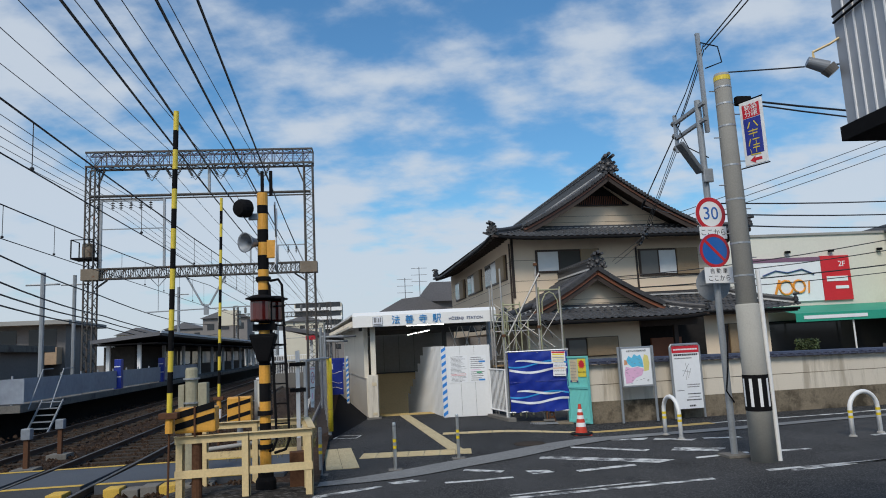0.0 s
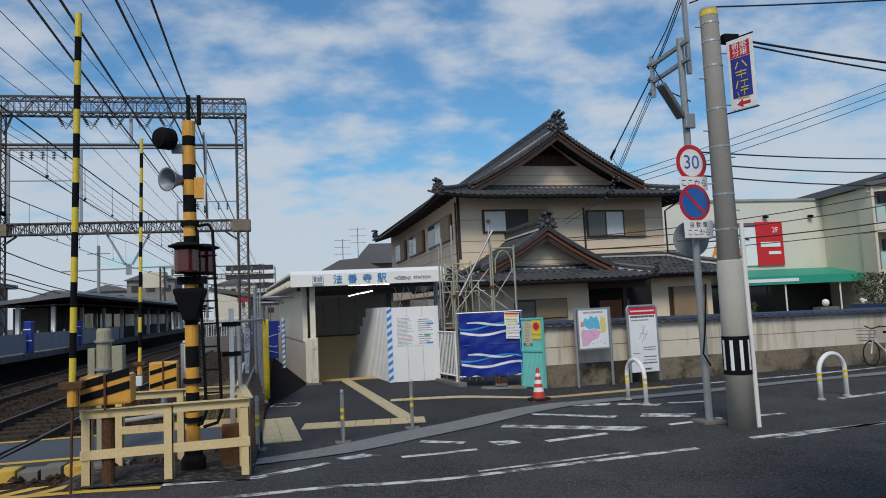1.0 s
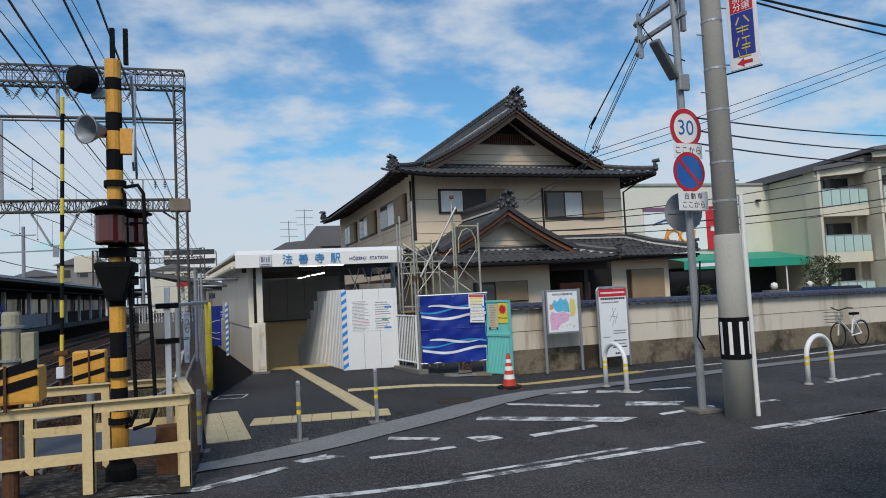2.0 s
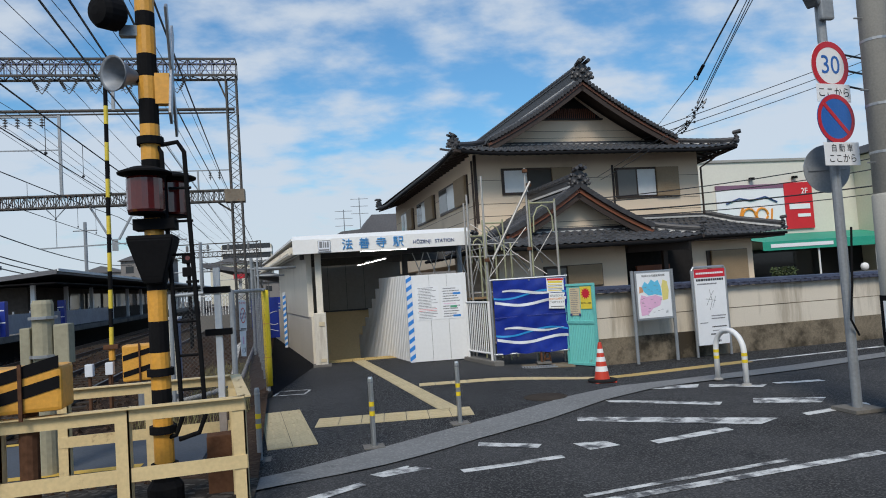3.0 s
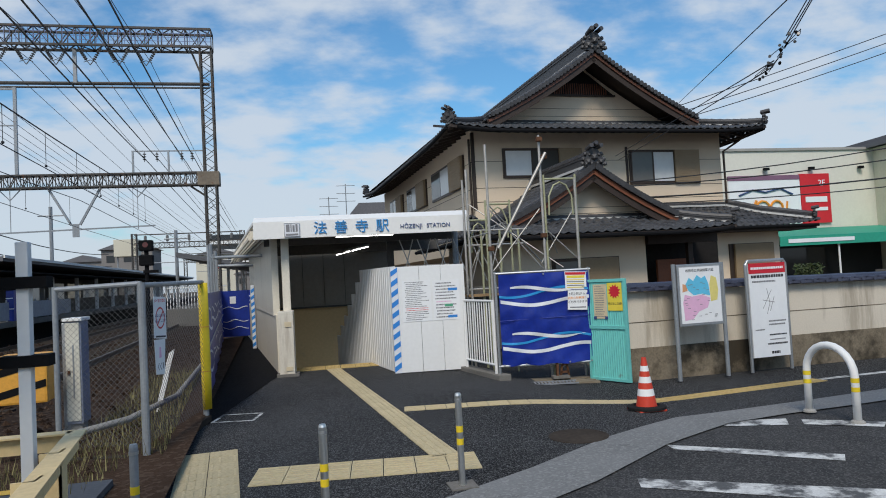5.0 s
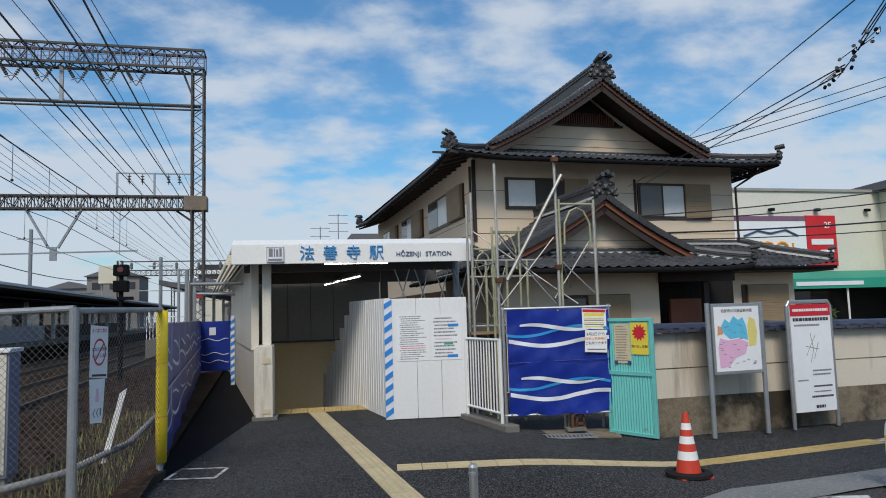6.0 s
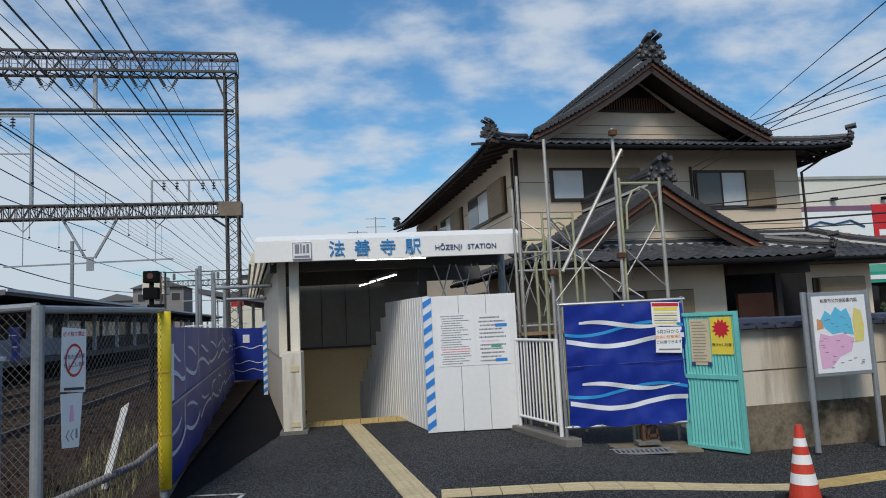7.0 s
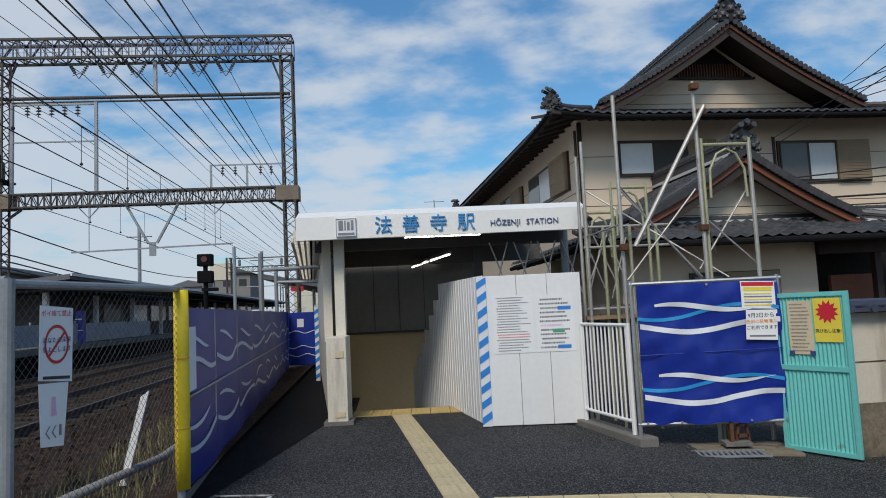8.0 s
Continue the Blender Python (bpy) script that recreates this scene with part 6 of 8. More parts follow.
horn = part("horn", moved(lathe(BM(), ((0.06, -0.12), (0.07, 0.0), (0.09, 0.08), (0.155, 0.2), (0.165, 0.23), (0.14, 0.21), (0.05, 0.04)), 20, cap=False), Matrix.Translation((-0.12, -0.02, 3.92)) @ hm), GREY_HORN, sig, "grey loudspeaker horn", smooth=True)
part("horn_bracket", bbox(-0.16, -0.06, 3.86, 0.02, 0.06, 3.98, 0.01), BLACK, sig)
# upper bell with hood
bell = part("bell", moved(lathe(BM(), ((0.1, 0.0), (0.15, 0.05), (0.15, 0.2), (0.12, 0.25), (0.04, 0.27)), 18), Matrix.Translation((-0.2, -0.06, 4.48)) @ hm), BLACK, sig, "black hooded bell")
part("bell_arm", bbox(-0.22, -0.06, 4.3, 0.0, 0.02, 4.4), STEEL_GREY, sig)
# crossbuck seen edge on
for a_ in (-1, 1):
    bm = bbox(-0.012, -0.62, -0.075, 0.012, 0.62, 0.075, 0.004)
    part("crossbuck_board", bm, STEEL, sig, "weathered crossbuck board").matrix_basis = pose(0.2, 0.1, 4.0, a_ * 58, 0, 5)
part("bracket", bbox(0.06, -0.05, 3.66, 0.2, 0.05, 3.95), ORANGE, sig)
# black tube ladder
for dx in (0.1, 0.3):
    part("ladder_rail", sweep(BM(), [(dx - 0.2, 0.0, 3.28), (dx - 0.06, -0.02, 3.3), (dx, -0.04, 3.2), (dx + 0.02, -0.05, 2.6), (dx + 0.07, -0.06, 1.2), (dx + 0.08, -0.06, 0.75), (dx + 0.02, -0.05, 0.6), (dx - 0.16, -0.02, 0.55)], 0.022, 8), BLACK, sig, "bent black ladder tube")
for k in range(7):
    z = 1.0 + 0.31 * k
    dx = 0.075 - 0.03 * (z - 0.75) / 2.5
    part("rung", tube(BM(), (0.1 + dx, -0.05, z), (0.3 + dx, -0.05, z), 0.014, 6), BLACK, sig)

for x, y, z0, z1, nb_, dx_, dy_, lo_, hi_ in ((-1.79, 10.5, 1.33, 5.5, 15, 0.28, 0.32, 1.05, 1.38), (-2.76, 18.0, 1.1, 5.95, 15, 0.58, -0.5, 0.52, 1.12)):
    rod = thing("barrier_rod", "raised yellow and black crossing barrier rod on its drive", "barrier rod", x, y, 0.05, group="barrier rods")
    banded(rod, "rod_band", 0, 0, z0, z1, 0.036, [k / nb_ for k in range(nb_ + 1)], BLACK, ROD_YELLOW, False, lean=(0.1, -0.1))
    part("rod_socket", bbox(-0.12, -0.08, z0 - 0.06, 0.12, 0.08, z0 + 0.02, 0.01), RUST, rod)
    part("rod_sleeve", tube(BM(), (0, 0, z0 - 0.25), (0, 0, z0 + 0.02), 0.055, 10), ORANGE, rod)
    part("tail_rod", tube(BM(), (-0.02, 0, 0), (0, 0, z0 - 0.2), 0.015, 6), RUST, rod)
    drv = thing("barrier_drive", "amber barrier drive box with black diagonal stripes", "barrier drive", x + dx_, y + dy_, 0.05, 4, group="barrier drives")
    part("housing", bbox(-0.27, -0.16, lo_, 0.27, 0.2, hi_, 0.03), ORANGE, drv, "amber steel housing")
    for k in range(2):
        zz = lo_ + (hi_ - lo_) * (0.12 + 0.45 * k)
        part("stripe", plate(BM(), [(-0.255, zz), (0.255, zz + 0.13), (0.255, zz + 0.22), (-0.255, zz + 0.09)], -0.166, -0.162), BLACK, drv)
    part("stand", tube(BM(), (0, 0, 0), (0, 0, lo_ + 0.02), 0.07, 12), GREY_HORN if y > 14 else RUST, drv)
    part("foot", lathe(BM(), ((0.24, 0), (0.24, 0.05), (0.12, 0.08)), 12), RUST, drv)
    part("latch", bbox(-0.012, -0.19, lo_ - 0.05, 0.012, -0.166, hi_ + 0.03), RUST, drv)
POST_BEIGE = mat("beige weathered post", (0.32, 0.3, 0.22), 0.8, 0, 0.2, 20, 2, 0.2, (0.18, 0.16, 0.11), 0.6)
cab = thing("control_post", "beige concrete post with two small control boxes", "control post", -2.13, 13.0, 0.05)
part("post", lathe(BM(), ((0.105, 0), (0.105, 1.86), (0.09, 1.9)), 14), POST_BEIGE, cab)
part("box", bbox(-0.21, -0.06, 1.2, -0.11, 0.14, 1.62, 0.015), POST_BEIGE, cab)
part("box", bbox(0.11, -0.06, 1.22, 0.26, 0.14, 1.64, 0.015), POST_BEIGE, cab)
for z in (1.3, 1.7):
    part("strap", lathe(BM(), ((0.14, z), (0.14, z + 0.03)), 12), STEEL, cab)

# cream guard fence of steel angles
fen = thing("guard_fence", "cream painted steel guard fence with two rails", "guard fence", 0, 0, 0)


def angle_post(x, y, h, w=0.1):
    bm = bbox(x - w / 2, y - w / 2, 0.08, x + w / 2, y - w / 2 + 0.012, h)
    box(bm, x + w / 2 - 0.012, y - w / 2, 0.08, x + w / 2, y + w / 2, h)
    part("post", bm, CREAM_STEEL, fen)


for x, y in ((-1.72, 10.78), (-0.85, 10.81), (0.0, 10.87), (-0.07, 11.4), (-0.14, 11.95), (-1.0, 12.5), (-1.8, 12.5)):
    angle_post(x, y, 1.06)
for pts in (((-1.78, 10.72), (0.05, 10.82)), ((0.05, 10.82), (-0.18, 12.5)), ((-1.85, 12.45), (-0.2, 12.47))):
    for z in (0.55, 1.005):
        part("rail", beam(BM(), (*pts[0], z), (*pts[1], z), 0.012, 0.105), CREAM_STEEL, fen)
    for z in (1.055,):
        part("rail_flange", beam(BM(), (*pts[0], z), (*pts[1], z), 0.1, 0.01), CREAM_STEEL, fen)
pan = solid("rusty_box", moved(bbox(-0.13, -0.1, 0, 0.13, 0.1, 0.55, 0.01), pose(-0.22, 11.55, 0.1, 0, 0, 6)), RUST, "rust-brown steel box behind the guard fence", "box")
wp = thing("white_post", "peeling white post with rust at its foot", "post", -0.25, 11.95, 0.1)
part("post", bbox(-0.03, -0.03, 0.0, 0.03, 0.03, 2.04, 0.006), WHITE, wp)
part("rust_foot", bbox(-0.033, -0.033, 0.0, 0.033, 0.033, 0.7), mat("peeling rust", (0.45, 0.38, 0.33), 0.8, 0, 0.2, 20, 3, 0.2, (0.2, 0.07, 0.03), 0.5), wp)
for z in (1.4, 1.8):
    part("clamp", bbox(-0.12, -0.05, z, 0.12, 0.05, z + 0.06), BLACK, wp)
for x, y, sc_ in ((-2.62, 17.3, 1), (-2.9, 17.2, 1)):
    lamp = thing("ground_marker", "small white signal marker on a short stake", "marker", x, y, 0.0, group="ground markers")
    part("stake", tube(BM(), (0, 0, 0), (0, 0, 0.72), 0.03, 6), RUST, lamp)
    part("head", bbox(-0.06, -0.06, 0.72, 0.06, 0.06, 0.92, 0.01), SHEET_WHITE, lamp)
for x, y in ((-6.3, 17.9), (-6.05, 15.8)):
    tb = thing("track_box", "grey trackside box on a short pedestal", "trackside box", x, y, -0.05, group="trackside boxes")
    part("pedestal", bbox(-0.045, -0.045, 0, 0.045, 0.045, 0.7), RUST, tb)
    part("head", bbox(-0.09, -0.08, 0.7, 0.09, 0.08, 0.92, 0.015), GREY_HORN, tb)
    part("foot", bbox(-0.22, -0.2, 0, 0.22, 0.2, 0.14), CONCRETE_OLD, tb)
sg = thing("track_signal", "black two-aspect railway signal on a thin mast", "railway signal", -10.1, 21.5, -0.05)
part("mast", tube(BM(), (0, 0, 0), (0, 0, 2.6), 0.06, 8), BLACK, sg)
part("head", bbox(-0.16, -0.1, 2.5, 0.16, 0.1, 2.9, 0.02), BLACK, sg)
part("plate", bbox(-0.18, -0.12, 2.62, 0.18, -0.1, 2.95), WHITE, sg)

# bollards
for x, y in ((1.26, 13.2), (2.47, 13.98), (-0.02, 13.15)):
    bo = thing("bollard", "slim stainless bollard with yellow reflective bands", "bollard", x, y, 0.004, group="bollards")
    dark_ = x < 0
    part("foot", bbox(-0.12, -0.12, 0.0, 0.12, 0.12, 0.012), CONCRETE_OLD, bo)
    part("tube", lathe(BM(), ((0.03, 0), (0.03, 0.79), (0.024, 0.81)), 14), STEEL_GREY if dark_ else STAINLESS, bo)
    for z in (0.36, 0.47):
        part("reflective_band", lathe(BM(), ((0.0315, z), (0.0315, z + 0.055)), 14), YELLOW_PAD, bo)
    part("cap", lathe(BM(), ((0.033, 0.74), (0.033, 0.76)), 14), STEEL, bo)

# white arch barriers
for (xa, ya), (xb, yb) in (((7.07, 14.5), (7.05, 15.2)), ((10.0, 13.42), (10.73, 13.62))):
    d = math.degrees(math.atan2(yb - ya, xb - xa))
    L_ = math.dist((xa, ya), (xb, yb))
    ar = thing("arch_barrier", "white tubular arch barrier with yellow reflective bands", "arch barrier", xa, ya, ground_z(xa, ya), d, group="arch barriers")
    pts = [(0, 0, 0), (0, 0, 0.5)] + [(L_ / 2 - L_ / 2 * math.cos(math.pi * k / 12), 0, 0.5 + 0.32 * math.sin(math.pi * k / 12)) for k in range(1, 12)] + [(L_, 0, 0.5), (L_, 0, 0)]
    part("arch", sweep(BM(), pts, 0.042, 14), WHITE, ar, smooth=True)
    for x in (0, L_):
        for z in (0.34, 0.44):
            part("reflective_band", lathe(BM(), ((0.0435, z), (0.0435, z + 0.05)), 14, (x, 0, 0)), YELLOW_PAD, ar)
        part("collar", lathe(BM(), ((0.075, 0), (0.07, 0.02), (0.045, 0.035)), 14, (x, 0, 0)), CONCRETE, ar)

# traffic cone
cone = thing("traffic_cone", "red and white striped traffic cone with a black weight ring", "traffic cone", 5.585, 16.42, ground_z(5.6, 16.4))
part("base", bbox(-0.19, -0.19, 0.0, 0.19, 0.19, 0.03, 0.01), CONE_RED, cone)
part("weight", lathe(BM(), ((0.25, 0.03), (0.25, 0.06), (0.17, 0.075), (0.16, 0.05)), 24), BLACK_RUBBER_SHADE, cone, "black rubber weight ring")
zs = [0.03, 0.2, 0.29, 0.37, 0.45, 0.52, 0.59, 0.7]
for k in range(7):
    ra, rb = 0.145 - 0.165 * zs[k], 0.145 - 0.165 * zs[k + 1]
    part("band", lathe(BM(), ((ra, zs[k]), (rb, zs[k + 1])), 24), WHITE if k % 2 else CONE_RED, cone, smooth=False)

# ---- boards by the wall ----
ZB = -0.12
mb = thing("map_board", "framed coloured district map on two grey posts", "map board", 7.36, 18.52, ZB, 4)
for x in (0.0, 0.96):
    part("post", tube(BM(), (x, 0, 0), (x, 0, 1.96), 0.035, 12), STEEL_GREY, mb)
part("frame", bbox(0.04, -0.04, 0.9, 0.92, 0.04, 1.95, 0.012), STEEL, mb, "grey metal frame")
part("sheet", bbox(0.08, -0.048, 0.95, 0.88, -0.04, 1.9), PAPER, mb)
for m_, pts in ((MAP_PINK, [(0.14, 1.0), (0.3, 1.02), (0.42, 1.14), (0.6, 1.2), (0.66, 1.36), (0.5, 1.42), (0.3, 1.4), (0.16, 1.44), (0.12, 1.3)]),
                (MAP_BLUE, [(0.18, 1.6), (0.26, 1.72), (0.34, 1.66), (0.42, 1.76), (0.5, 1.7), (0.58, 1.74), (0.64, 1.6), (0.66, 1.4), (0.5, 1.44), (0.34, 1.42), (0.24, 1.5)]),
                (MAP_YELLOW, [(0.67, 1.3), (0.8, 1.32), (0.83, 1.5), (0.8, 1.7), (0.7, 1.74), (0.66, 1.6)]),
                (MAP_ORANGE, [(0.12, 1.48), (0.22, 1.5), (0.2, 1.6), (0.13, 1.62)])):
    part("map_patch", plate(BM(), pts, -0.0515, -0.048), m_, mb)
lettering("words", "柏原市公共施設案内図", 0.056, TEXT_BLACK, mb, at_face(0.48, -0.05, 1.835), 0.001)
rr = random.Random(9)
for k in range(26):
    x, z = 0.14 + 0.66 * rr.random(), 1.0 + 0.68 * rr.random()
    part("print_bar", plate(BM(), [(x, z), (x + 0.05, z), (x + 0.05, z + 0.008), (x, z + 0.008)], -0.053, -0.0515), TEXT_GREY, mb)
nb_ = thing("notice_board", "tall white notice board with a red heading on a tube frame", "notice board", 8.84, 18.66, ZB, 5)
part("frame", sweep(BM(), [(0.0, 0, 0), (0.0, 0, 1.88), (0.04, 0, 1.94), (0.82, 0, 1.94), (0.86, 0, 1.88), (0.86, 0, 0)], 0.03, 10), STEEL, nb_, "bent grey tube frame")
part("sheet", bbox(0.035, -0.03, 0.25, 0.825, 0.0, 1.9), PAPER, nb_)
part("heading", bbox(0.035, -0.036, 1.72, 0.825, -0.03, 1.9), PRINT_RED, nb_)
for z, h, a, b, m_ in ((1.79, 0.04, 0.08, 0.78, PAPER), (1.64, 0.05, 0.08, 0.78, TEXT_BLACK), (1.56, 0.03, 0.1, 0.6, TEXT_GREY), (0.86, 0.025, 0.4, 0.78, TEXT_GREY), (0.8, 0.025, 0.4, 0.75, TEXT_GREY), (0.72, 0.02, 0.1, 0.3, TEXT_GREY), (0.62, 0.025, 0.4, 0.78, TEXT_BLACK), (0.54, 0.02, 0.4, 0.75, TEXT_GREY), (0.46, 0.03, 0.35, 0.78, TEXT_BLACK), (0.3, 0.045, 0.42, 0.6, TEXT_BLACK)):
    bm = BM()
    x = a
    while x < b - 0.01:
        x2 = min(b, x + h * (0.7 + 0.5 * rr.random()))
        plate(bm, [(x, z), (x2, z), (x2, z + h), (x, z + h)], -0.0385 if m_ is PAPER else -0.0325, -0.036 if m_ is PAPER else -0.03)
        x = x2 + h * 0.22
    part("print_bar", bm, m_, nb_)
for pts in ([(0.3, 1.1), (0.42, 1.3), (0.5, 1.42)], [(0.38, 1.0), (0.45, 1.2), (0.4, 1.45)], [(0.3, 1.25), (0.55, 1.2)], [(0.45, 1.05), (0.55, 1.3)]):
    part("map_line", sweep(BM(), [(x, -0.031, z) for x, z in pts], 0.005, 4), TEXT_GREY, nb_)

# ---- utility pole and signs ----
up_ = thing("utility_pole", "grey concrete utility pole with a black and white banded wrap", "utility pole", 7.19, 11.72, 0.0)
part("shaft", lathe(BM(), ((0.185, -0.1), (0.137, 6.52), (0.125, 6.57)), 24), POLE_CONC, up_, "grey concrete shaft", smooth=True)
part("sleeve", lathe(BM(), ((0.203, -0.05), (0.187, 2.52), (0.17, 2.54)), 24), mat("smooth pale concrete", (0.4, 0.39, 0.355), 0.85, 0, 0.12, 45, 1.2, 0.2, (0.3, 0.29, 0.26), 0.62, streak=True), up_, "pale smooth lower shaft", smooth=True)
part("wrap", lathe(BM(), ((0.204, 0.80), (0.201, 1.38)), 24), BLACK, up_, "black wrap with white stripes")
for k in range(9):
    a0, a1 = 2 * math.pi * (k + 0.25) / 9, 2 * math.pi * (k + 0.6) / 9
    bm = BM()
    ring = [(0.2055 * math.cos(a0 + (a1 - a0) * j / 3), 0.2055 * math.sin(a0 + (a1 - a0) * j / 3)) for j in range(4)]
    lo, hi = [bm.verts.new((x, y, 0.87)) for x, y in ring], [bm.verts.new((x, y, 1.32)) for x, y in ring]
    for j in range(3):
        bm.faces.new((lo[j], lo[j + 1], hi[j + 1], hi[j]))
    part("stripe", bm, PAPER, up_)
part("top_wrap", lathe(BM(), ((0.141, 6.44), (0.141, 6.52)), 20), ROD_YELLOW, up_, "yellow warning tape")
for z in (3.0, 3.55, 4.3, 4.9, 5.6, 6.0, 6.3):
    part("band", lathe(BM(), ((0.185 - 0.0072 * z + 0.004, z), (0.185 - 0.0072 * z + 0.004, z + 0.03)), 20), STEEL, up_)
for k in range(9):
    z = 2.9 + 0.42 * k
    a_ = 1 if k % 2 else -1
    part("step_bolt", tube(BM(), (a_ * 0.14, 0, z), (a_ * 0.26, 0, z), 0.01, 6), STEEL, up_)
part("conduit", tube(BM(), (0.21, -0.1, 0.0), (0.19, -0.1, 3.1), 0.035, 10), WHITE, up_, "white cable conduit")
part("cable_joint", bbox(0.2, -0.06, 6.0, 0.48, 0.06, 6.16, 0.03), BLACK, up_)

ban = thing("banner_sign", "small blue and red hanging shop banner on the pole", "banner sign", 7.42, 11.66, 0.0, -64)
part("panel", bbox(0.0, -0.012, 4.88, 0.42, 0.012, 6.0, 0.004), PAPER, ban)
part("red_field", bbox(0.05, -0.016, 5.7, 0.37, -0.012, 5.94), PRINT_RED, ban)
part("blue_field", bbox(0.05, -0.016, 5.06, 0.37, -0.012, 5.69), mat("banner blue", (0.02, 0.035, 0.28), 0.5, 0, 0.1), ban)
for k in range(4):
    z = 5.62 - 0.155 * k
    bm = BM()
    strokes = (((0.17, 0.0, 0.12, -0.1), (0.24, 0.01, 0.31, -0.1)), ((0.12, 0.0, 0.3, 0.0), (0.13, -0.05, 0.29, -0.05), (0.21, 0.03, 0.21, -0.11)),
               ((0.15, 0.02, 0.11, -0.1), (0.19, 0.0, 0.31, 0.0), (0.19, -0.1, 0.31, -0.1), (0.25, 0.0, 0.25, -0.1)), ((0.13, 0.0, 0.15, -0.1), (0.13, -0.1, 0.31, -0.11), (0.18, 0.01, 0.3, 0.01), (0.24, 0.03, 0.24, -0.08)))[k]
    for xa, za, xb, zb in strokes:
        beam(bm, (xa, -0.018, z + za), (xb, -0.018, z + zb), 0.004, 0.018)
    part("yellow_mark", bm, ROD_YELLOW, ban)
for body, z in (("新築", 5.88), ("分譲", 5.765)):
    lettering("words", body, 0.125, PAPER, ban, at_face(0.21, -0.017, z), 0.001)
part("arrow", plate(BM(), [(0.1, 4.96), (0.2, 5.03), (0.2, 4.99), (0.32, 4.99), (0.32, 4.94), (0.2, 4.94), (0.2, 4.9)], -0.016, -0.012), PRINT_RED, ban)
for z in (4.86, 6.02):
    part("arm", tube(BM(), (-0.1, 0, z), (0.44, 0, z), 0.012, 6), BLACK, ban)

stp = thing("steel_pole", "slim grey steel pole with crossarms, street lamp and cables", "steel pole", 6.99, 12.28, 0.0)
part("shaft", tube(BM(), (0, 0, -0.05), (0, 0, 6.3), 0.057, 12), STEEL_GREY, stp)
part("top_channel", bbox(0.1, -0.03, 5.7, 0.17, 0.03, 7.6), STEEL_GREY, stp)
part("base_plate", bbox(-0.2, -0.2, 0.0, 0.2, 0.2, 0.04), CONCRETE_OLD, stp)
for z in (5.85, 6.15):
    part("crossarm", bbox(-0.03, -0.25, z, 0.03, 0.95, z + 0.06), STEEL_GREY, stp)
part("crossarm_end", bbox(-0.03, 0.92, 5.6, 0.03, 0.98, 6.35), STEEL, stp)
for z in (5.7, 5.95, 6.2):
    part("insulator", lathe(BM(), ((0.03, z - 0.05), (0.06, z), (0.03, z + 0.05)), 10, (0.0, 1.03, 0)), INSUL, stp)
lamp_m = Matrix.Translation((-0.3, -0.1, 5.2)) @ pose(0, 0, 0, 0, 48, 20)
part("street_lamp", moved(bbox(-0.34, -0.08, -0.045, 0.34, 0.08, 0.045, 0.03), lamp_m), mat("street lamp shade", (0.13, 0.14, 0.15), 0.5), stp, "grey-green street lamp head")
part("lamp_arm", tube(BM(), (0, 0, 4.95), (-0.12, -0.05, 4.98), 0.03, 8), STEEL_GREY, stp)
part("junction_box", bbox(-0.08, -0.12, 4.75, 0.1, -0.05, 5.0, 0.02), STEEL_GREY, stp)
part("loose_cable", sweep(BM(), [(0.05, -0.08, 0.9), (-0.1, -0.14, 1.1), (-0.02, -0.12, 1.5), (0.06, -0.1, 2.2)], 0.014, 6), BLACK, stp)
part("loose_cable", sweep(BM(), [(0.15, -0.05, 7.4), (0.45, -0.1, 7.3), (0.5, -0.1, 7.0), (0.2, -0.05, 6.9)], 0.012, 6), BLACK, stp)
part("loose_cable", sweep(BM(), [(0, 0.95, 6.2), (-0.1, 0.3, 5.5), (0.05, -0.1, 5.2)], 0.01, 6), BLACK, stp)
part("loose_cable", sweep(BM(), [(0, 0.95, 6.3), (0.0, 0.4, 6.6), (0.13, -0.04, 7.2)], 0.01, 6), BLACK, stp)

RED_RING = mat("sign red", (0.5, 0.02, 0.03), 0.4, 0, 0.06)
SIGN_BL = mat("sign blue", (0.02, 0.12, 0.42), 0.4, 0, 0.06)


def disc(r, y0, y1, n=36):
    return plate(BM(), [(r * math.cos(2 * math.pi * k / n), r * math.sin(2 * math.pi * k / n)) for k in range(n)], y0, y1)


sp = thing("speed_sign", "round red-ringed speed limit sign reading 30", "traffic sign", 6.95, 12.16, 4.17, 8)
part("plate", disc(0.3, -0.004, 0.004), PAPER, sp)
bm = BM()
n = 36
ri, ro = [], []
for k in range(n):
    c, s = math.cos(2 * math.pi * k / n), math.sin(2 * math.pi * k / n)
    ri.append(bm.verts.new((0.225 * c, -0.006, 0.225 * s)))
    ro.append(bm.verts.new((0.298 * c, -0.006, 0.298 * s)))
for k in range(n):
    bm.faces.new((ri[k], ro[k], ro[(k + 1) % n], ri[(k + 1) % n]))
part("red_ring", bm, RED_RING, sp)
lettering("number", "30", 0.32, SIGN_BL, sp, at_face(0, -0.007, 0), 0.001)
sub = thing("sign_plate", "white supplementary sign plate with black kana", "traffic sign", 6.96, 12.15, 3.83, 8)
part("plate", bbox(-0.27, -0.004, -0.11, 0.27, 0.004, 0.11, 0.003), PAPER, sub)
lettering("words", "ここから", 0.13, TEXT_BLACK, sub, at_face(0, -0.006, 0), 0.001)
npk = thing("no_parking_sign", "round blue no-parking sign with red ring and bar", "traffic sign", 6.94, 12.13, 3.51, 8)
part("plate", disc(0.3, -0.004, 0.004), SIGN_BL, npk)
bm = BM()
ri, ro = [], []
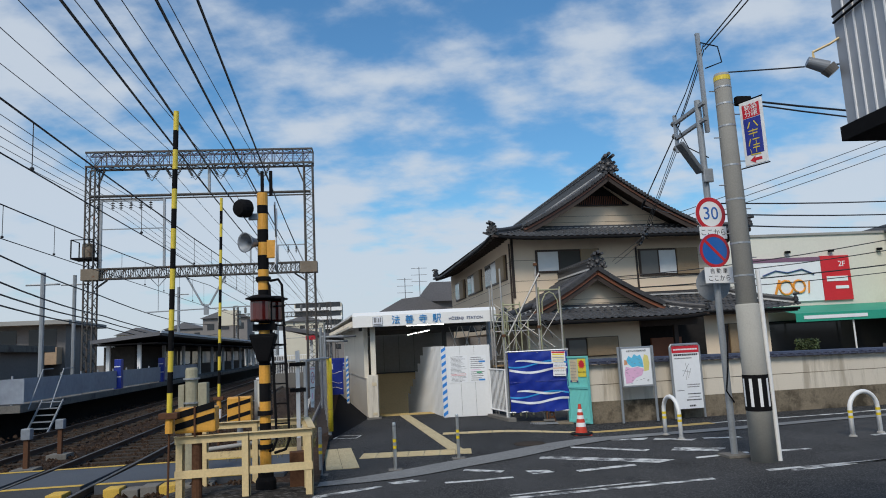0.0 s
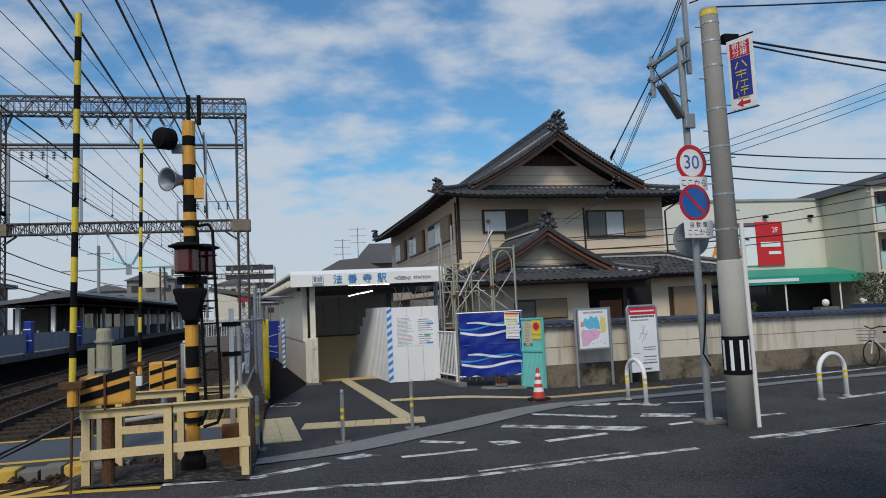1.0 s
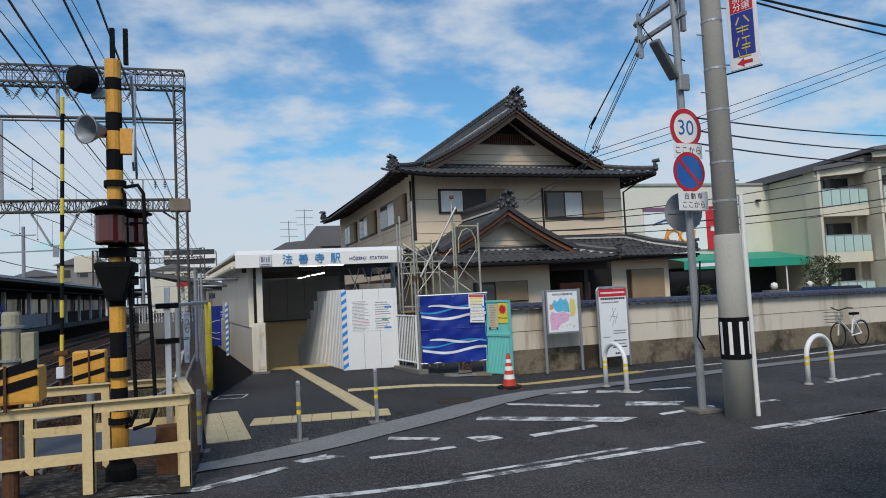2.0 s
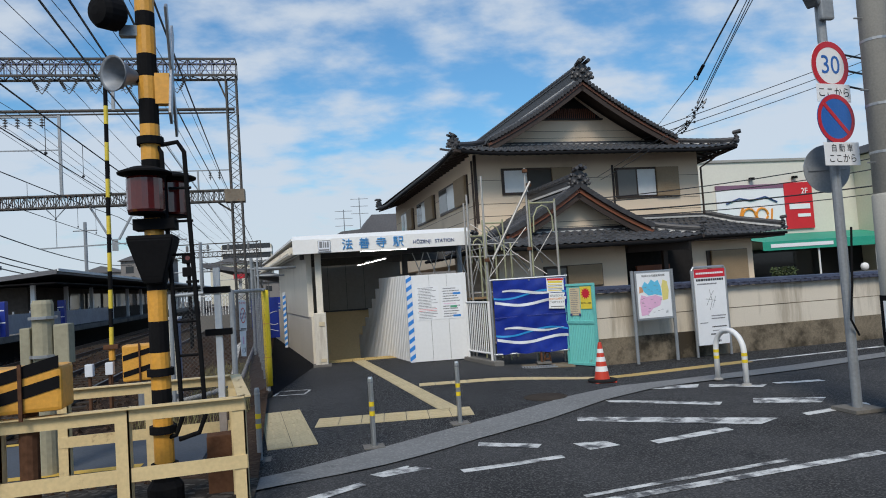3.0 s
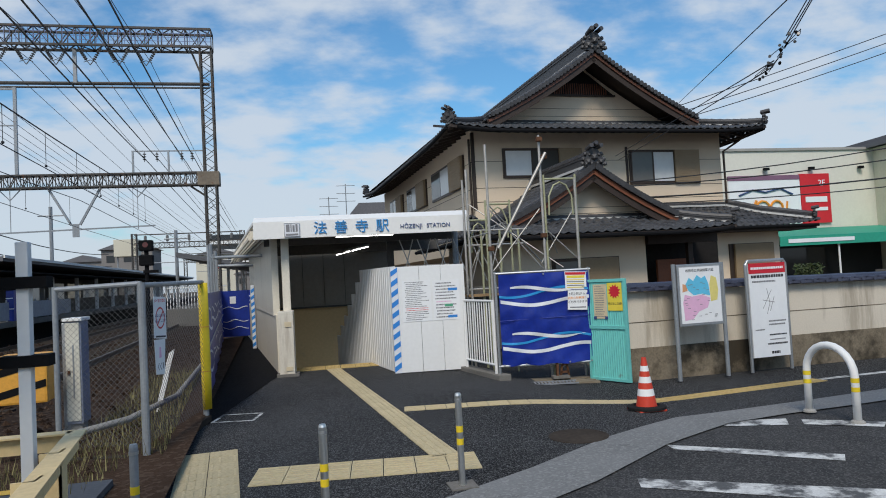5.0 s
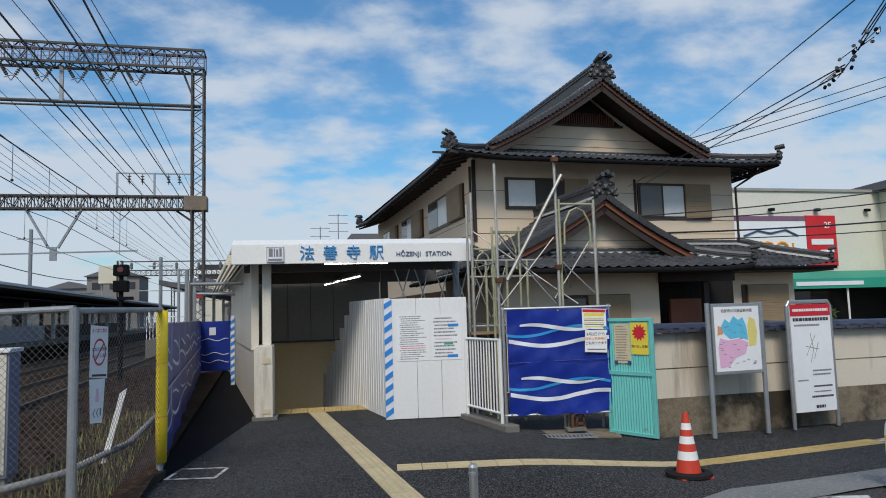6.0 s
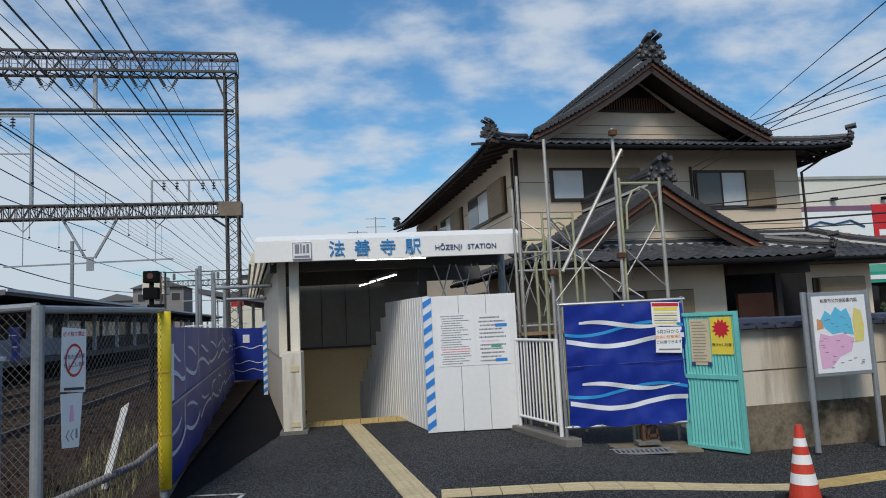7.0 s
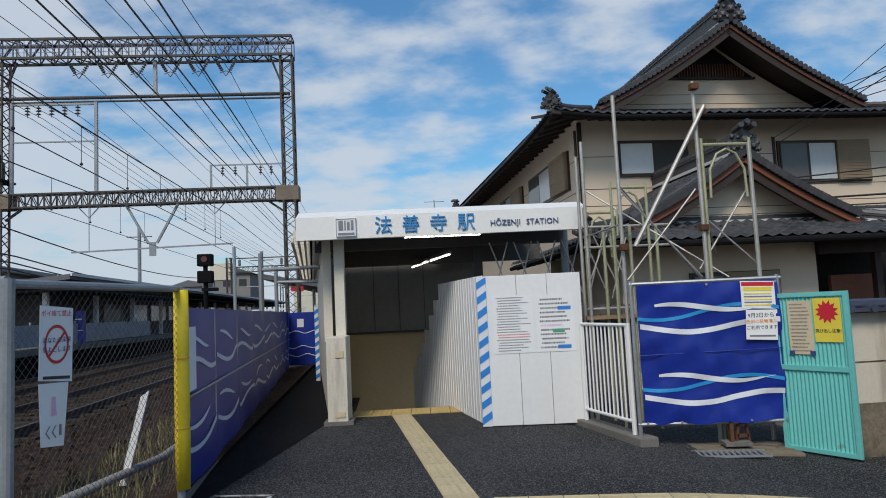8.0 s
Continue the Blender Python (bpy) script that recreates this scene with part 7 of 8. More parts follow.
for k in range(n):
    c, s = math.cos(2 * math.pi * k / n), math.sin(2 * math.pi * k / n)
    ri.append(bm.verts.new((0.245 * c, -0.006, 0.245 * s)))
    ro.append(bm.verts.new((0.298 * c, -0.006, 0.298 * s)))
for k in range(n):
    bm.faces.new((ri[k], ro[k], ro[(k + 1) % n], ri[(k + 1) % n]))
part("red_ring", bm, RED_RING, npk)
part("red_bar", beam(BM(), (-0.18, -0.0065, 0.18), (0.18, -0.0065, -0.18), 0.002, 0.05), RED_RING, npk)
sub2 = thing("sign_plate", "white two-line supplementary sign plate", "traffic sign", 6.97, 12.12, 3.08, 8)
part("plate", bbox(-0.28, -0.004, -0.14, 0.28, 0.004, 0.14, 0.003), PAPER, sub2)
lettering("words", "自 動 車", 0.1, TEXT_BLACK, sub2, at_face(0, -0.006, 0.065), 0.001)
lettering("words", "ここから", 0.115, TEXT_BLACK, sub2, at_face(0, -0.006, -0.06), 0.001)
back = thing("round_sign", "back of a round grey traffic sign", "traffic sign", 7.0, 12.42, 2.95, 172)
part("plate", disc(0.3, -0.005, 0.005), STEEL_GREY, back)
part("rib", bbox(-0.25, 0.005, -0.02, 0.25, 0.02, 0.02), STEEL_GREY, back)

# cables from the poles
CAB = [
    ((7.1, 13.25, 6.2), (6.69, 14.47, 4.8), 0.013, 0.0), ((6.69, 14.47, 4.8), (14.2, 29.0, 7.3), 0.008, 0.0),
    ((7.1, 13.25, 6.05), (6.99, 15.05, 4.5), 0.007, 0.0), ((7.11, 13.25, 6.0), (7.02, 15.1, 4.46), 0.007, 0.02), ((7.12, 13.25, 5.9), (7.08, 15.2, 4.4), 0.007, -0.04),
    ((7.0, 15.3, 4.28), (9.9, 25.3, 4.9), 0.008, 0.0), ((7.02, 15.35, 4.22), (10.0, 25.3, 4.8), 0.008, 0.02),
    ((14.6, 31.0, 7.5), (31, 29.1, 12.6), 0.016, 0.1), ((14.6, 31.0, 7.25), (31, 29.1, 12.25), 0.016, 0.15), ((14.6, 31.0, 7.0), (31, 29.1, 11.9), 0.016, 0.2),
    ((7.24, 12.3, 7.3), (7.12, 13.25, 6.25), 0.01, 0.05), ((7.24, 12.3, 7.4), (7.12, 13.25, 6.3), 0.01, 0.05), ((7.24, 12.3, 7.35), (5.6, -8, 10.2), 0.012, 0.5), ((7.26, 12.3, 7.3), (6.0, -8, 10.0), 0.012, 0.5),
    ((7.3, 11.7, 6.6), (22, 9.0, 7.6), 0.014, 0.3), ((7.6, 11.7, 6.08), (24, 13.0, 6.2), 0.02, 0.4), ((7.6, 11.7, 6.02), (24, 13.0, 6.0), 0.016, 0.5),
    ((7.3, 12.4, 4.4), (34, 25.0, 8.2), 0.014, 0.5), ((7.3, 12.4, 4.2), (34, 25.0, 7.8), 0.014, 0.6), ((7.3, 12.4, 4.0), (34, 25.0, 7.5), 0.014, 0.7),
    ((11.0, 29.8, 4.7), (36, 22.0, 8.5), 0.02, 0.9), ((11.0, 29.8, 4.6), (36, 22.0, 7.9), 0.02, 1.0), ((12.0, 29.8, 4.2), (40, 30.0, 6.6), 0.03, 0.5), ((12.0, 29.8, 4.0), (40, 30.0, 6.3), 0.02, 0.6),
]
for a_, b_, r_, s_ in CAB:
    wire("overhead_cable", "thin black overhead cable between poles and house", [a_, b_], r_, "service cables", s_, 16)
clus = thing("cable_splice", "cluster of cable splices and insulators on the service cables", "cable splice", 7.0, 15.22, 4.32)
rr = random.Random(3)
for k in range(22):
    t = k / 21
    p = Vector((0.16 * (rr.random() - 0.5), 0.75 * (t - 0.5), 0.3 * (0.5 - t) + 0.12 * (rr.random() - 0.5)))
    part("insulator", tube(BM(), p, p + Vector((0.02, 0.03, 0.035 * (rr.random() - 0.3))), 0.018, 7), INSUL if k % 3 else BLACK, clus)
for k in range(9):
    t = k / 9
    p = Vector((0.08 * (rr.random() - 0.5), 0.7 * (t - 0.5), 0.28 * (0.5 - t)))
    part("tail_wire", sweep(BM(), [p, p + Vector((0.06, 0.05, 0.08 * rr.random())), p + Vector((-0.03, 0.16, -0.03 - 0.1 * rr.random()))], 0.005, 5), BLACK, clus)
spl = thing("cable_splice", "small splice sleeve on the thick service cable", "cable splice", 6.69, 14.47, 4.8)
part("sleeve", tube(BM(), (0.03, -0.1, 0.11), (-0.0, 0.02, -0.01), 0.025, 8), BLACK, spl)
part("loop", sweep(BM(), [(0, 0, 0), (0.05, 0.12, -0.05), (0.1, 0.28, 0.02), (0.12, 0.3, 0.06)], 0.01, 6), BLACK, spl)

# ---- fences beside the path ----


def chain_link(parent, p, q, z0, z1, cell=0.066, r=0.0019):
    p, q = Vector(p), Vector(q)
    L_, h = (q - p).length, z1 - z0
    d = (q - p).normalized()
    bm = BM()
    n = int((L_ + h) / cell)
    for s in (1, -1):
        for k in range(n):
            u0 = k * cell - (h if s > 0 else 0)
            ua, ub = (u0, u0 + h) if s > 0 else (u0, u0 - h)
            za, zb = z0, z1
            pts = [(ua, za), (ub, zb)]
            # clip to the span
            (u1, w1), (u2, w2) = pts
            def cut(u, w, uu, ww, lim):
                t = (lim - u) / (uu - u)
                return lim, w + (ww - w) * t
            if max(u1, u2) <= 0 or min(u1, u2) >= L_:
                continue
            if u1 < 0:
                u1, w1 = cut(u1, w1, u2, w2, 0)
            if u2 < 0:
                u2, w2 = cut(u2, w2, u1, w1, 0)
            if u1 > L_:
                u1, w1 = cut(u1, w1, u2, w2, L_)
            if u2 > L_:
                u2, w2 = cut(u2, w2, u1, w1, L_)
            a, b = p + d * u1, p + d * u2
            tube(bm, (a.x, a.y, w1), (b.x, b.y, w2), r, 4)
    ob = part("mesh", bm, MESH_WIRE, parent, "chain-link wire mesh")
    ob["kind"] = "stuff"
    return ob


clf = thing("chain_link_fence", "grey chain-link fence with tube posts beside the tracks", "fence", 0, 0, 0)
FP = [(-1.46, 16.3), (-0.53, 16.08), (-0.16, 18.2)]
for (xa, ya), (xb, yb) in zip(FP, FP[1:]):
    chain_link(clf, (xa, ya), (xb, yb), 0.2, 1.92)
    part("top_rail", tube(BM(), (xa, ya, 1.93), (xb, yb, 1.95), 0.03, 10), STEEL_GREY, clf)
    part("kerb", beam(BM(), (xa, ya, 0.03), (xb, yb, 0.03), 0.12, 0.12), SLEEPER, clf)
for x, y, r in ((-1.46, 16.3, 0.03), (-0.53, 16.08, 0.042), (-0.16, 18.2, 0.03)):
    part("post", tube(BM(), (x, y, 0.0), (x, y, 1.96), r, 12), STEEL_GREY, clf)
pad = thing("post_padding", "yellow foam padding strapped round the fence post", "padding", -0.15, 18.2, 0.18)
part("foam", lathe(BM(), ((0.062, 0), (0.068, 0.5), (0.062, 0.55), (0.068, 0.62), (0.066, 1.1), (0.06, 1.14), (0.068, 1.2), (0.064, 1.76)), 14), YELLOW_PAD, pad, smooth=True)
for z in (0.52, 1.14):
    part("tie", lathe(BM(), ((0.07, z), (0.07, z + 0.012)), 12), ORANGE, pad)
fsn = thing("fence_poster", "weathered no-littering poster and a drawn sheet tied to the fence", "poster", -0.47, 16.3, 0, 72)
FS = part("poster", plate(BM(), [(0.0, 1.33), (0.27, 1.3), (0.28, 1.78), (0.01, 1.8)], -0.02, -0.014), PAPER, fsn)
bm = BM()
ri, ro = [], []
for k in range(28):
    c, s = math.cos(2 * math.pi * k / 28), math.sin(2 * math.pi * k / 28)
    ri.append(bm.verts.new((0.14 + 0.085 * c, -0.022, 1.55 + 0.105 * s)))
    ro.append(bm.verts.new((0.14 + 0.1 * c, -0.022, 1.55 + 0.125 * s)))
for k in range(28):
    bm.faces.new((ri[k], ro[k], ro[(k + 1) % 28], ri[(k + 1) % 28]))
beam(bm, (0.07, -0.0225, 1.47), (0.21, -0.0225, 1.63), 0.001, 0.016)
part("red_ring", bm, RED_RING, FS)
for body, z in (("ポイ捨て禁止", 1.745),):
    lettering("words", body, 0.042, PRINT_RED, FS, at_face(0.14, -0.021, z), 0.0005)
for body, z in (("あなたの未来", 1.575), ("をよごします", 1.515)):
    lettering("words", body, 0.04, NAVY, FS, at_face(0.14, -0.0235, z), 0.0005)
part("print_bar", plate(BM(), [(0.03, 1.335), (0.25, 1.32), (0.25, 1.34), (0.03, 1.355)], -0.022, -0.02), TEXT_BLACK, FS)
F2 = part("drawn_sheet", plate(BM(), [(0.02, 0.92), (0.2, 0.9), (0.24, 1.3), (0.0, 1.31)], -0.02, -0.014), PAPER, fsn)
for pts in ([(0.1, 1.22), (0.13, 1.22), (0.14, 1.1), (0.09, 1.1)], [(0.05, 1.0), (0.08, 1.04), (0.09, 1.04), (0.06, 1.0), (0.09, 0.96), (0.08, 0.96)], [(0.1, 1.0), (0.13, 1.04), (0.14, 1.04), (0.11, 1.0), (0.14, 0.96), (0.13, 0.96)], [(0.16, 1.04), (0.18, 1.04), (0.18, 0.97), (0.16, 0.97)]):
    part("print_mark", plate(BM(), pts, -0.022, -0.02), MAP_PINK if pts[0][1] > 1.1 else TEXT_GREY, F2)

bfe = thing("blue_hoarding", "blue printed sheeting on a tube fence along the path", "hoarding", -0.16, 18.24, 0, 0)
BF = [(0.0, 0.0), (-1.22, 14.9)]
NB = 8
blen = math.dist(*BF)
bdir = math.atan2(BF[1][1], BF[1][0])


def bsurf(u, v):
    return 0.014 * math.sin(3 * u + 2 * v) + 0.008 * math.sin(8 * v + u)


FENCE_PRINT = mat("faded print", (0.6, 0.65, 0.75), 0.5, 0, 0.1)
flat = Matrix.Rotation(bdir, 4, "Z") @ pose(0, 0, 0)
for k in range(NB):
    ua, ub = blen * k / NB, blen * (k + 1) / NB
    bm = BM()
    g = [[bm.verts.new((ua + (ub - ua) * i / 8 * 0.99, bsurf(ua + (ub - ua) * i / 8, 0.2 + 1.5 * j / 8), 0.06 + 1.72 * j / 8)) for j in range(9)] for i in range(9)]
    for i in range(8):
        for j in range(8):
            bm.faces.new((g[i][j], g[i + 1][j], g[i + 1][j + 1], g[i][j + 1]))
    sh = part("sheet", bm, BLUE_FENCE, bfe, smooth=True)
    sh.matrix_basis = flat
    rw = random.Random(40 + k)
    for z0, half in ((0.48, 0), (0.7, 1), (1.22, 0), (1.45, 1)):
        bm = BM()
        rows = []
        ph = 6.28 * rw.random()
        for i in range(21):
            t = i / 20
            u = ua + (ub - ua) * ((0.02 + 0.94 * t) if not half else (0.15 + 0.6 * t))
            z = z0 + 0.07 * math.sin(2.6 * (u - ua) + ph) + 0.03 * rw.random() * 0
            w = (0.024 if not half else 0.02) * (math.sin(math.pi * min(1, t + 0.06)) ** 0.5 if half else 1) + 0.002
            rows.append([bm.verts.new((u, bsurf(u, z + c) - 0.008, z + c)) for c in (-w, w)])
        for a_, b_ in zip(rows, rows[1:]):
            bm.faces.new((a_[0], b_[0], b_[1], a_[1]))
        part("printed_wave", bm, FENCE_PRINT, sh)
    for z in (0.95,):
        part("rail", tube(BM(), (ua, -0.02, z), (ub, -0.02, z), 0.014, 6), STEEL, bfe).matrix_basis = flat
    part("post", tube(BM(), (ua, 0.03, 0.0), (ua, 0.03, 1.8 + (0.9 if k in (2, 4, 6) else 0.0)), 0.024, 8), STEEL, bfe).matrix_basis = flat
part("kerb", beam(BM(), (0, 0.06, 0.03), (blen, 0.06, 0.03), 0.1, 0.12), CONCRETE_OLD, bfe).matrix_basis = flat
part("notice", plate(BM(), [(0.06, 1.0), (0.5, 1.0), (0.5, 1.6), (0.06, 1.6)], -0.03, -0.024), PAPER, bfe).matrix_basis = flat
part("end_sheet", bbox(-1.25, 14.9, 0.15, -0.3, 14.95, 1.75), BLUE_FENCE, bfe)
for z in (0.45, 0.7, 1.15):
    part("end_wave", sweep(BM(), [(-1.2 + 0.085 * k, 14.89, z + 0.04 * math.sin(0.9 * k + 5 * z)) for k in range(11)], 0.012, 5), SHEET_WHITE, bfe)
part("end_mark", bbox(-0.95, 14.885, 1.3, -0.75, 14.9, 1.55), SHEET_WHITE, bfe)
fe2 = thing("blue_hoarding", "further blue and white sheeting beyond the path", "hoarding", -1.3, 44, 0)
part("sheet", bbox(-1.0, 0, -0.02, 2.6, 0.05, 1.7), BLUE_SHEET, fe2)
for k in range(4):
    part("printed_wave", sweep(BM(), [(-0.95 + 0.2 * i, -0.012, 0.35 + 0.36 * k + 0.09 * math.sin(0.8 * i + 1.7 * k)) for i in range(18)], 0.028, 5), SHEET_WHITE if k % 2 else SHEET_CYAN, fe2)
for k in range(12):
    part("gate_bar", tube(BM(), (-0.2 + 0.15 * k, -0.5, 0.0), (-0.2 + 0.15 * k, -0.5, 1.2), 0.018, 6), STEEL, fe2)
part("gate_rail", tube(BM(), (-0.3, -0.5, 1.2), (1.6, -0.5, 1.2), 0.022, 6), STEEL, fe2)
spost = thing("striped_post_wrap", "blue and white striped wrap on the station corner", "striped wrap", -0.12, 29.4, 0.0)
part("wrap", bbox(-0.05, -0.05, 0, 0.05, 0.05, 1.9), SHEET_WHITE, spost)
for k in range(9):
    part("stripe", plate(BM(), [(-0.051, 0.05 + 0.2 * k), (0.051, 0.12 + 0.2 * k), (0.051, 0.22 + 0.2 * k), (-0.051, 0.15 + 0.2 * k)], -0.054, -0.05), TAPE_BLUE, spost)
pipe = thing("pipe_frame", "grey pipe portal over the path to the canopy", "pipe frame", 0, 0, 0)
part("mast", tube(BM(), (-0.95, 26.5, 0.0), (-0.95, 26.5, 3.0), 0.05, 8), STEEL_GREY, pipe)
part("arm", tube(BM(), (-0.95, 26.5, 2.65), (0.4, 25.8, 2.62), 0.04, 8), STEEL_GREY, pipe)
part("mast", tube(BM(), (-1.2, 30.0, 0.0), (-1.2, 30.0, 3.0), 0.05, 8), STEEL_GREY, pipe)
part("arm", tube(BM(), (-1.2, 30.0, 2.55), (0.1, 29.6, 2.5), 0.04, 8), STEEL_GREY, pipe)
rsg = thing("track_signal", "black railway signal with a red lamp on a mast", "railway signal", -3.7, 32.7, -0.1)
part("mast", tube(BM(), (0, 0, 0), (0, 0, 3.4), 0.07, 8), BLACK, rsg)
for z in (2.85, 3.35):
    part("lamp_head", bbox(-0.22, -0.15, z, 0.22, 0.15, z + 0.36, 0.04), BLACK, rsg)
part("lens", disc(0.09, -0.01, 0.0), RED_GLASS, rsg).matrix_basis = pose(0, -0.16, 3.55)
part("mast_arm", bbox(-0.1, -0.1, 2.6, 0.35, 0.1, 2.7), BLACK, rsg)
wcb = thing("trackside_cabinet", "white and blue-grey trackside cabinet behind the fence", "cabinet", -1.74, 17.85, 0.0)
wcb.matrix_basis = wcb.matrix_basis @ Matrix.Diagonal((0.7, 0.8, 1.06, 1.0))
part("body", bbox(-0.14, 0, 0.18, 0.14, 0.42, 1.44, 0.012), mat("cabinet blue-grey", (0.2, 0.22, 0.29), 0.6), wcb)
part("door", bbox(-0.13, -0.022, 0.22, 0.11, 0.0, 1.42, 0.006), mat("yellowed white paint", (0.6, 0.58, 0.5), 0.6, 0, 0.12, 20, 2, 0.1, (0.42, 0.38, 0.28), 0.6), wcb, "yellowed white door")
part("hinge_strip", bbox(-0.01, -0.03, 0.5, 0.015, -0.022, 1.15), STEEL_GREY, wcb)
part("padlock", bbox(-0.1, -0.045, 0.78, -0.05, -0.022, 0.84, 0.008), RUST, wcb)
part("cap", bbox(-0.17, -0.05, 1.44, 0.17, 0.45, 1.48, 0.01), WHITE, wcb)
part("foot", bbox(-0.1, 0.05, -0.05, 0.1, 0.35, 0.18), CONCRETE, wcb)
gpost = thing("stub_post", "short square grey post behind the chain-link fence", "post", -1.9, 18.15, 0.0)
part("post", bbox(-0.05, -0.05, -0.05, 0.05, 0.05, 1.5, 0.008), STEEL, gpost)
stk = thing("marker_stake", "leaning white painted stake among dry grass", "stake", -0.95, 18.9, 0.0)
part("board", moved(bbox(-0.035, -0.015, 0, 0.035, 0.015, 0.95, 0.005), pose(0, 0, 0, 0, 14, 0)), WHITE, stk)
part("tip", moved(plate(BM(), [(-0.035, 0.95), (0.035, 0.95), (0.03, 1.03)], -0.015, 0.015), pose(0, 0, 0, 0, 14, 0)), WHITE, stk)
trough = solid("cable_trough", sweep(BM(), [(-2.9, 16.6, 0.12), (-1.9, 16.9, 0.16), (-1.1, 17.8, 0.2), (-0.75, 19.5, 0.22), (-1.2, 30, 0.2)], 0.045, 8), CONCRETE, "grey cable duct running beside the fence", "cable duct")
trough.data.polygons.foreach_set("use_smooth", [True] * len(trough.data.polygons))
gr = BM()
rr = random.Random(12)
for k in range(2600):
    y = 14.5 + 9 * rr.random()
    x = -0.35 - 0.075 * (y - 16) - 1.0 * rr.random() ** 1.4 if y > 16 else -0.7 - 1.2 * rr.random()
    h = 0.06 + 0.2 * rr.random() ** 2
    a_ = rr.random() * 6.283
    dx, dy = math.cos(a_), math.sin(a_)
    w = 0.006
    lean_ = 0.4 * h
    z0 = 0.08
    v = [gr.verts.new(p) for p in ((x - dy * w, y + dx * w, z0), (x + dy * w, y - dx * w, z0), (x + dx * lean_, y + dy * lean_, z0 + h))]
    gr.faces.new(v)
solid("dry_grass", gr, GRASS, "dry yellow-green grass along the fence foot", "grass", kind="stuff")

# ---- scaffolding ----
sca = thing("scaffolding", "grey tube scaffold tower with braces in front of the house", "scaffolding")
SP = lambda p, q, r=0.0243, m_=SCAF, name="tube": part(name, tube(BM(), p, q, r, 8), m_, sca)
for x, y, z1 in ((4.62, 21.5, 4.0), (4.6, 19.95, 4.2), (5.64, 19.95, 4.36), (5.62, 19.9, 4.0), (6.28, 19.9, 3.55), (4.56, 21.6, 3.8)):
    SP((x, y, -0.1), (x, y, z1), 0.0243, SCAF, "standard")
for x0, x1, y, zt in ((5.68, 6.3, 19.92, 3.62), (4.85, 5.35, 21.0, 3.3), (4.66, 5.1, 21.7, 3.05)):
    fr = part("walk_frame", sweep(BM(), [(x0, y, -0.1), (x0, y, zt)], 0.021, 8), SCAF_GREEN, sca, "olive arched scaffold frame")
    part("frame_leg", tube(BM(), (x1, y, -0.1), (x1, y, zt), 0.021, 8), SCAF_GREEN, sca)
    part("frame_head", tube(BM(), (x0, y, zt - 0.08), (x1, y, zt - 0.08), 0.021, 8), SCAF_GREEN, sca)
    w = x1 - x0
    part("frame_arch", sweep(BM(), [(x0 + w * 0.12, y, zt - 0.75), (x0 + w * 0.14, y, zt - 0.4), (x0 + w * 0.3, y, zt - 0.2), (x0 + w * 0.5, y, zt - 0.14), (x0 + w * 0.7, y, zt - 0.2), (x0 + w * 0.86, y, zt - 0.4), (x0 + w * 0.88, y, zt - 0.75)], 0.017, 8), SCAF_GREEN, sca)
SP((4.72, 19.85, 2.3), (5.72, 19.85, 4.02), 0.028, SCAF, "raker")
for p, q in (((4.66, 21.6, 3.3), (6.25, 20.6, 1.9)), ((4.7, 20.2, 3.1), (6.2, 21.3, 1.9)), ((4.65, 20.0, 3.0), (5.6, 20.0, 1.9)), ((4.65, 20.0, 1.9), (5.6, 20.0, 3.0)), ((5.65, 20.0, 2.9), (6.3, 21.0, 2.2)), ((5.6, 20.05, 2.0), (6.3, 20.05, 3.0)), ((4.62, 21.5, 2.6), (4.62, 20.0, 2.6)), ((4.66, 21.7, 2.9), (5.1, 21.7, 1.9)), ((4.66, 21.7, 1.9), (5.1, 21.7, 2.9)), ((5.7, 19.95, 2.6), (6.28, 19.95, 2.05))):
    SP(p, q, 0.012, SCAF, "brace")
for x, z in ((5.63, 4.28), (5.7, 3.95), (4.6, 2.3), (5.62, 2.5)):
    part("clamp", bbox(x - 0.05, 19.85, z - 0.04, x + 0.05, 19.95, z + 0.04, 0.01), RUST, sca)
for x in (4.9, 5.3, 5.7):
    SP((x, 21.6, -0.1), (x, 21.6, 2.75), 0.0243, SCAF_GREEN if x > 4.4 else SCAF, "standard")
for z in (1.55, 2.45, 2.75):
    SP((4.6, 21.62, z), (5.9, 21.62, z), 0.02, SCAF, "ledger")
for k in range(6):
    x = 3.4 + 0.4 * k
    SP((x, 22.9, 1.7), (x + 0.3, 22.9, 2.7), 0.012, SCAF, "brace")
    SP((x + 0.35, 22.9, 1.7), (x, 22.9, 2.7), 0.012, SCAF, "brace")
part("deck_board", bbox(4.55, 21.5, 1.4, 5.4, 21.8, 1.45), mat("deck plank", (0.3, 0.2, 0.11), 0.8), sca)
mat_sheet = mat("dull screen sheet", (0.12, 0.115, 0.11), 0.8, 0, 0.25, 15, 1.5, 0.1)
for k in range(7):
    part("screen_sheet", bbox(4.5 + 0.12 * k, 21.85 + 0.012 * (k % 2), 0.3, 4.61 + 0.12 * k, 21.87 + 0.012 * (k % 2), 1.6), mat_sheet, sca)

# ---- far buildings ----
st_ = thing("supermarket", "cream supermarket with a red sign panel and green awning", "shop building", 0, 0, 0)
part("wall", bbox(21, 42.3, -0.3, 52, 62, 8.05), STORE_WALL, st_, "cream panel wall")
part("parapet", bbox(20.9, 42.2, 8.05, 52.1, 42.5, 8.2), CONCRETE, st_)
part("sign_panel", bbox(25.3, 42.18, 3.8, 29.95, 42.29, 6.35), PAPER, st_, "white sign panel with abstract lettering shapes")
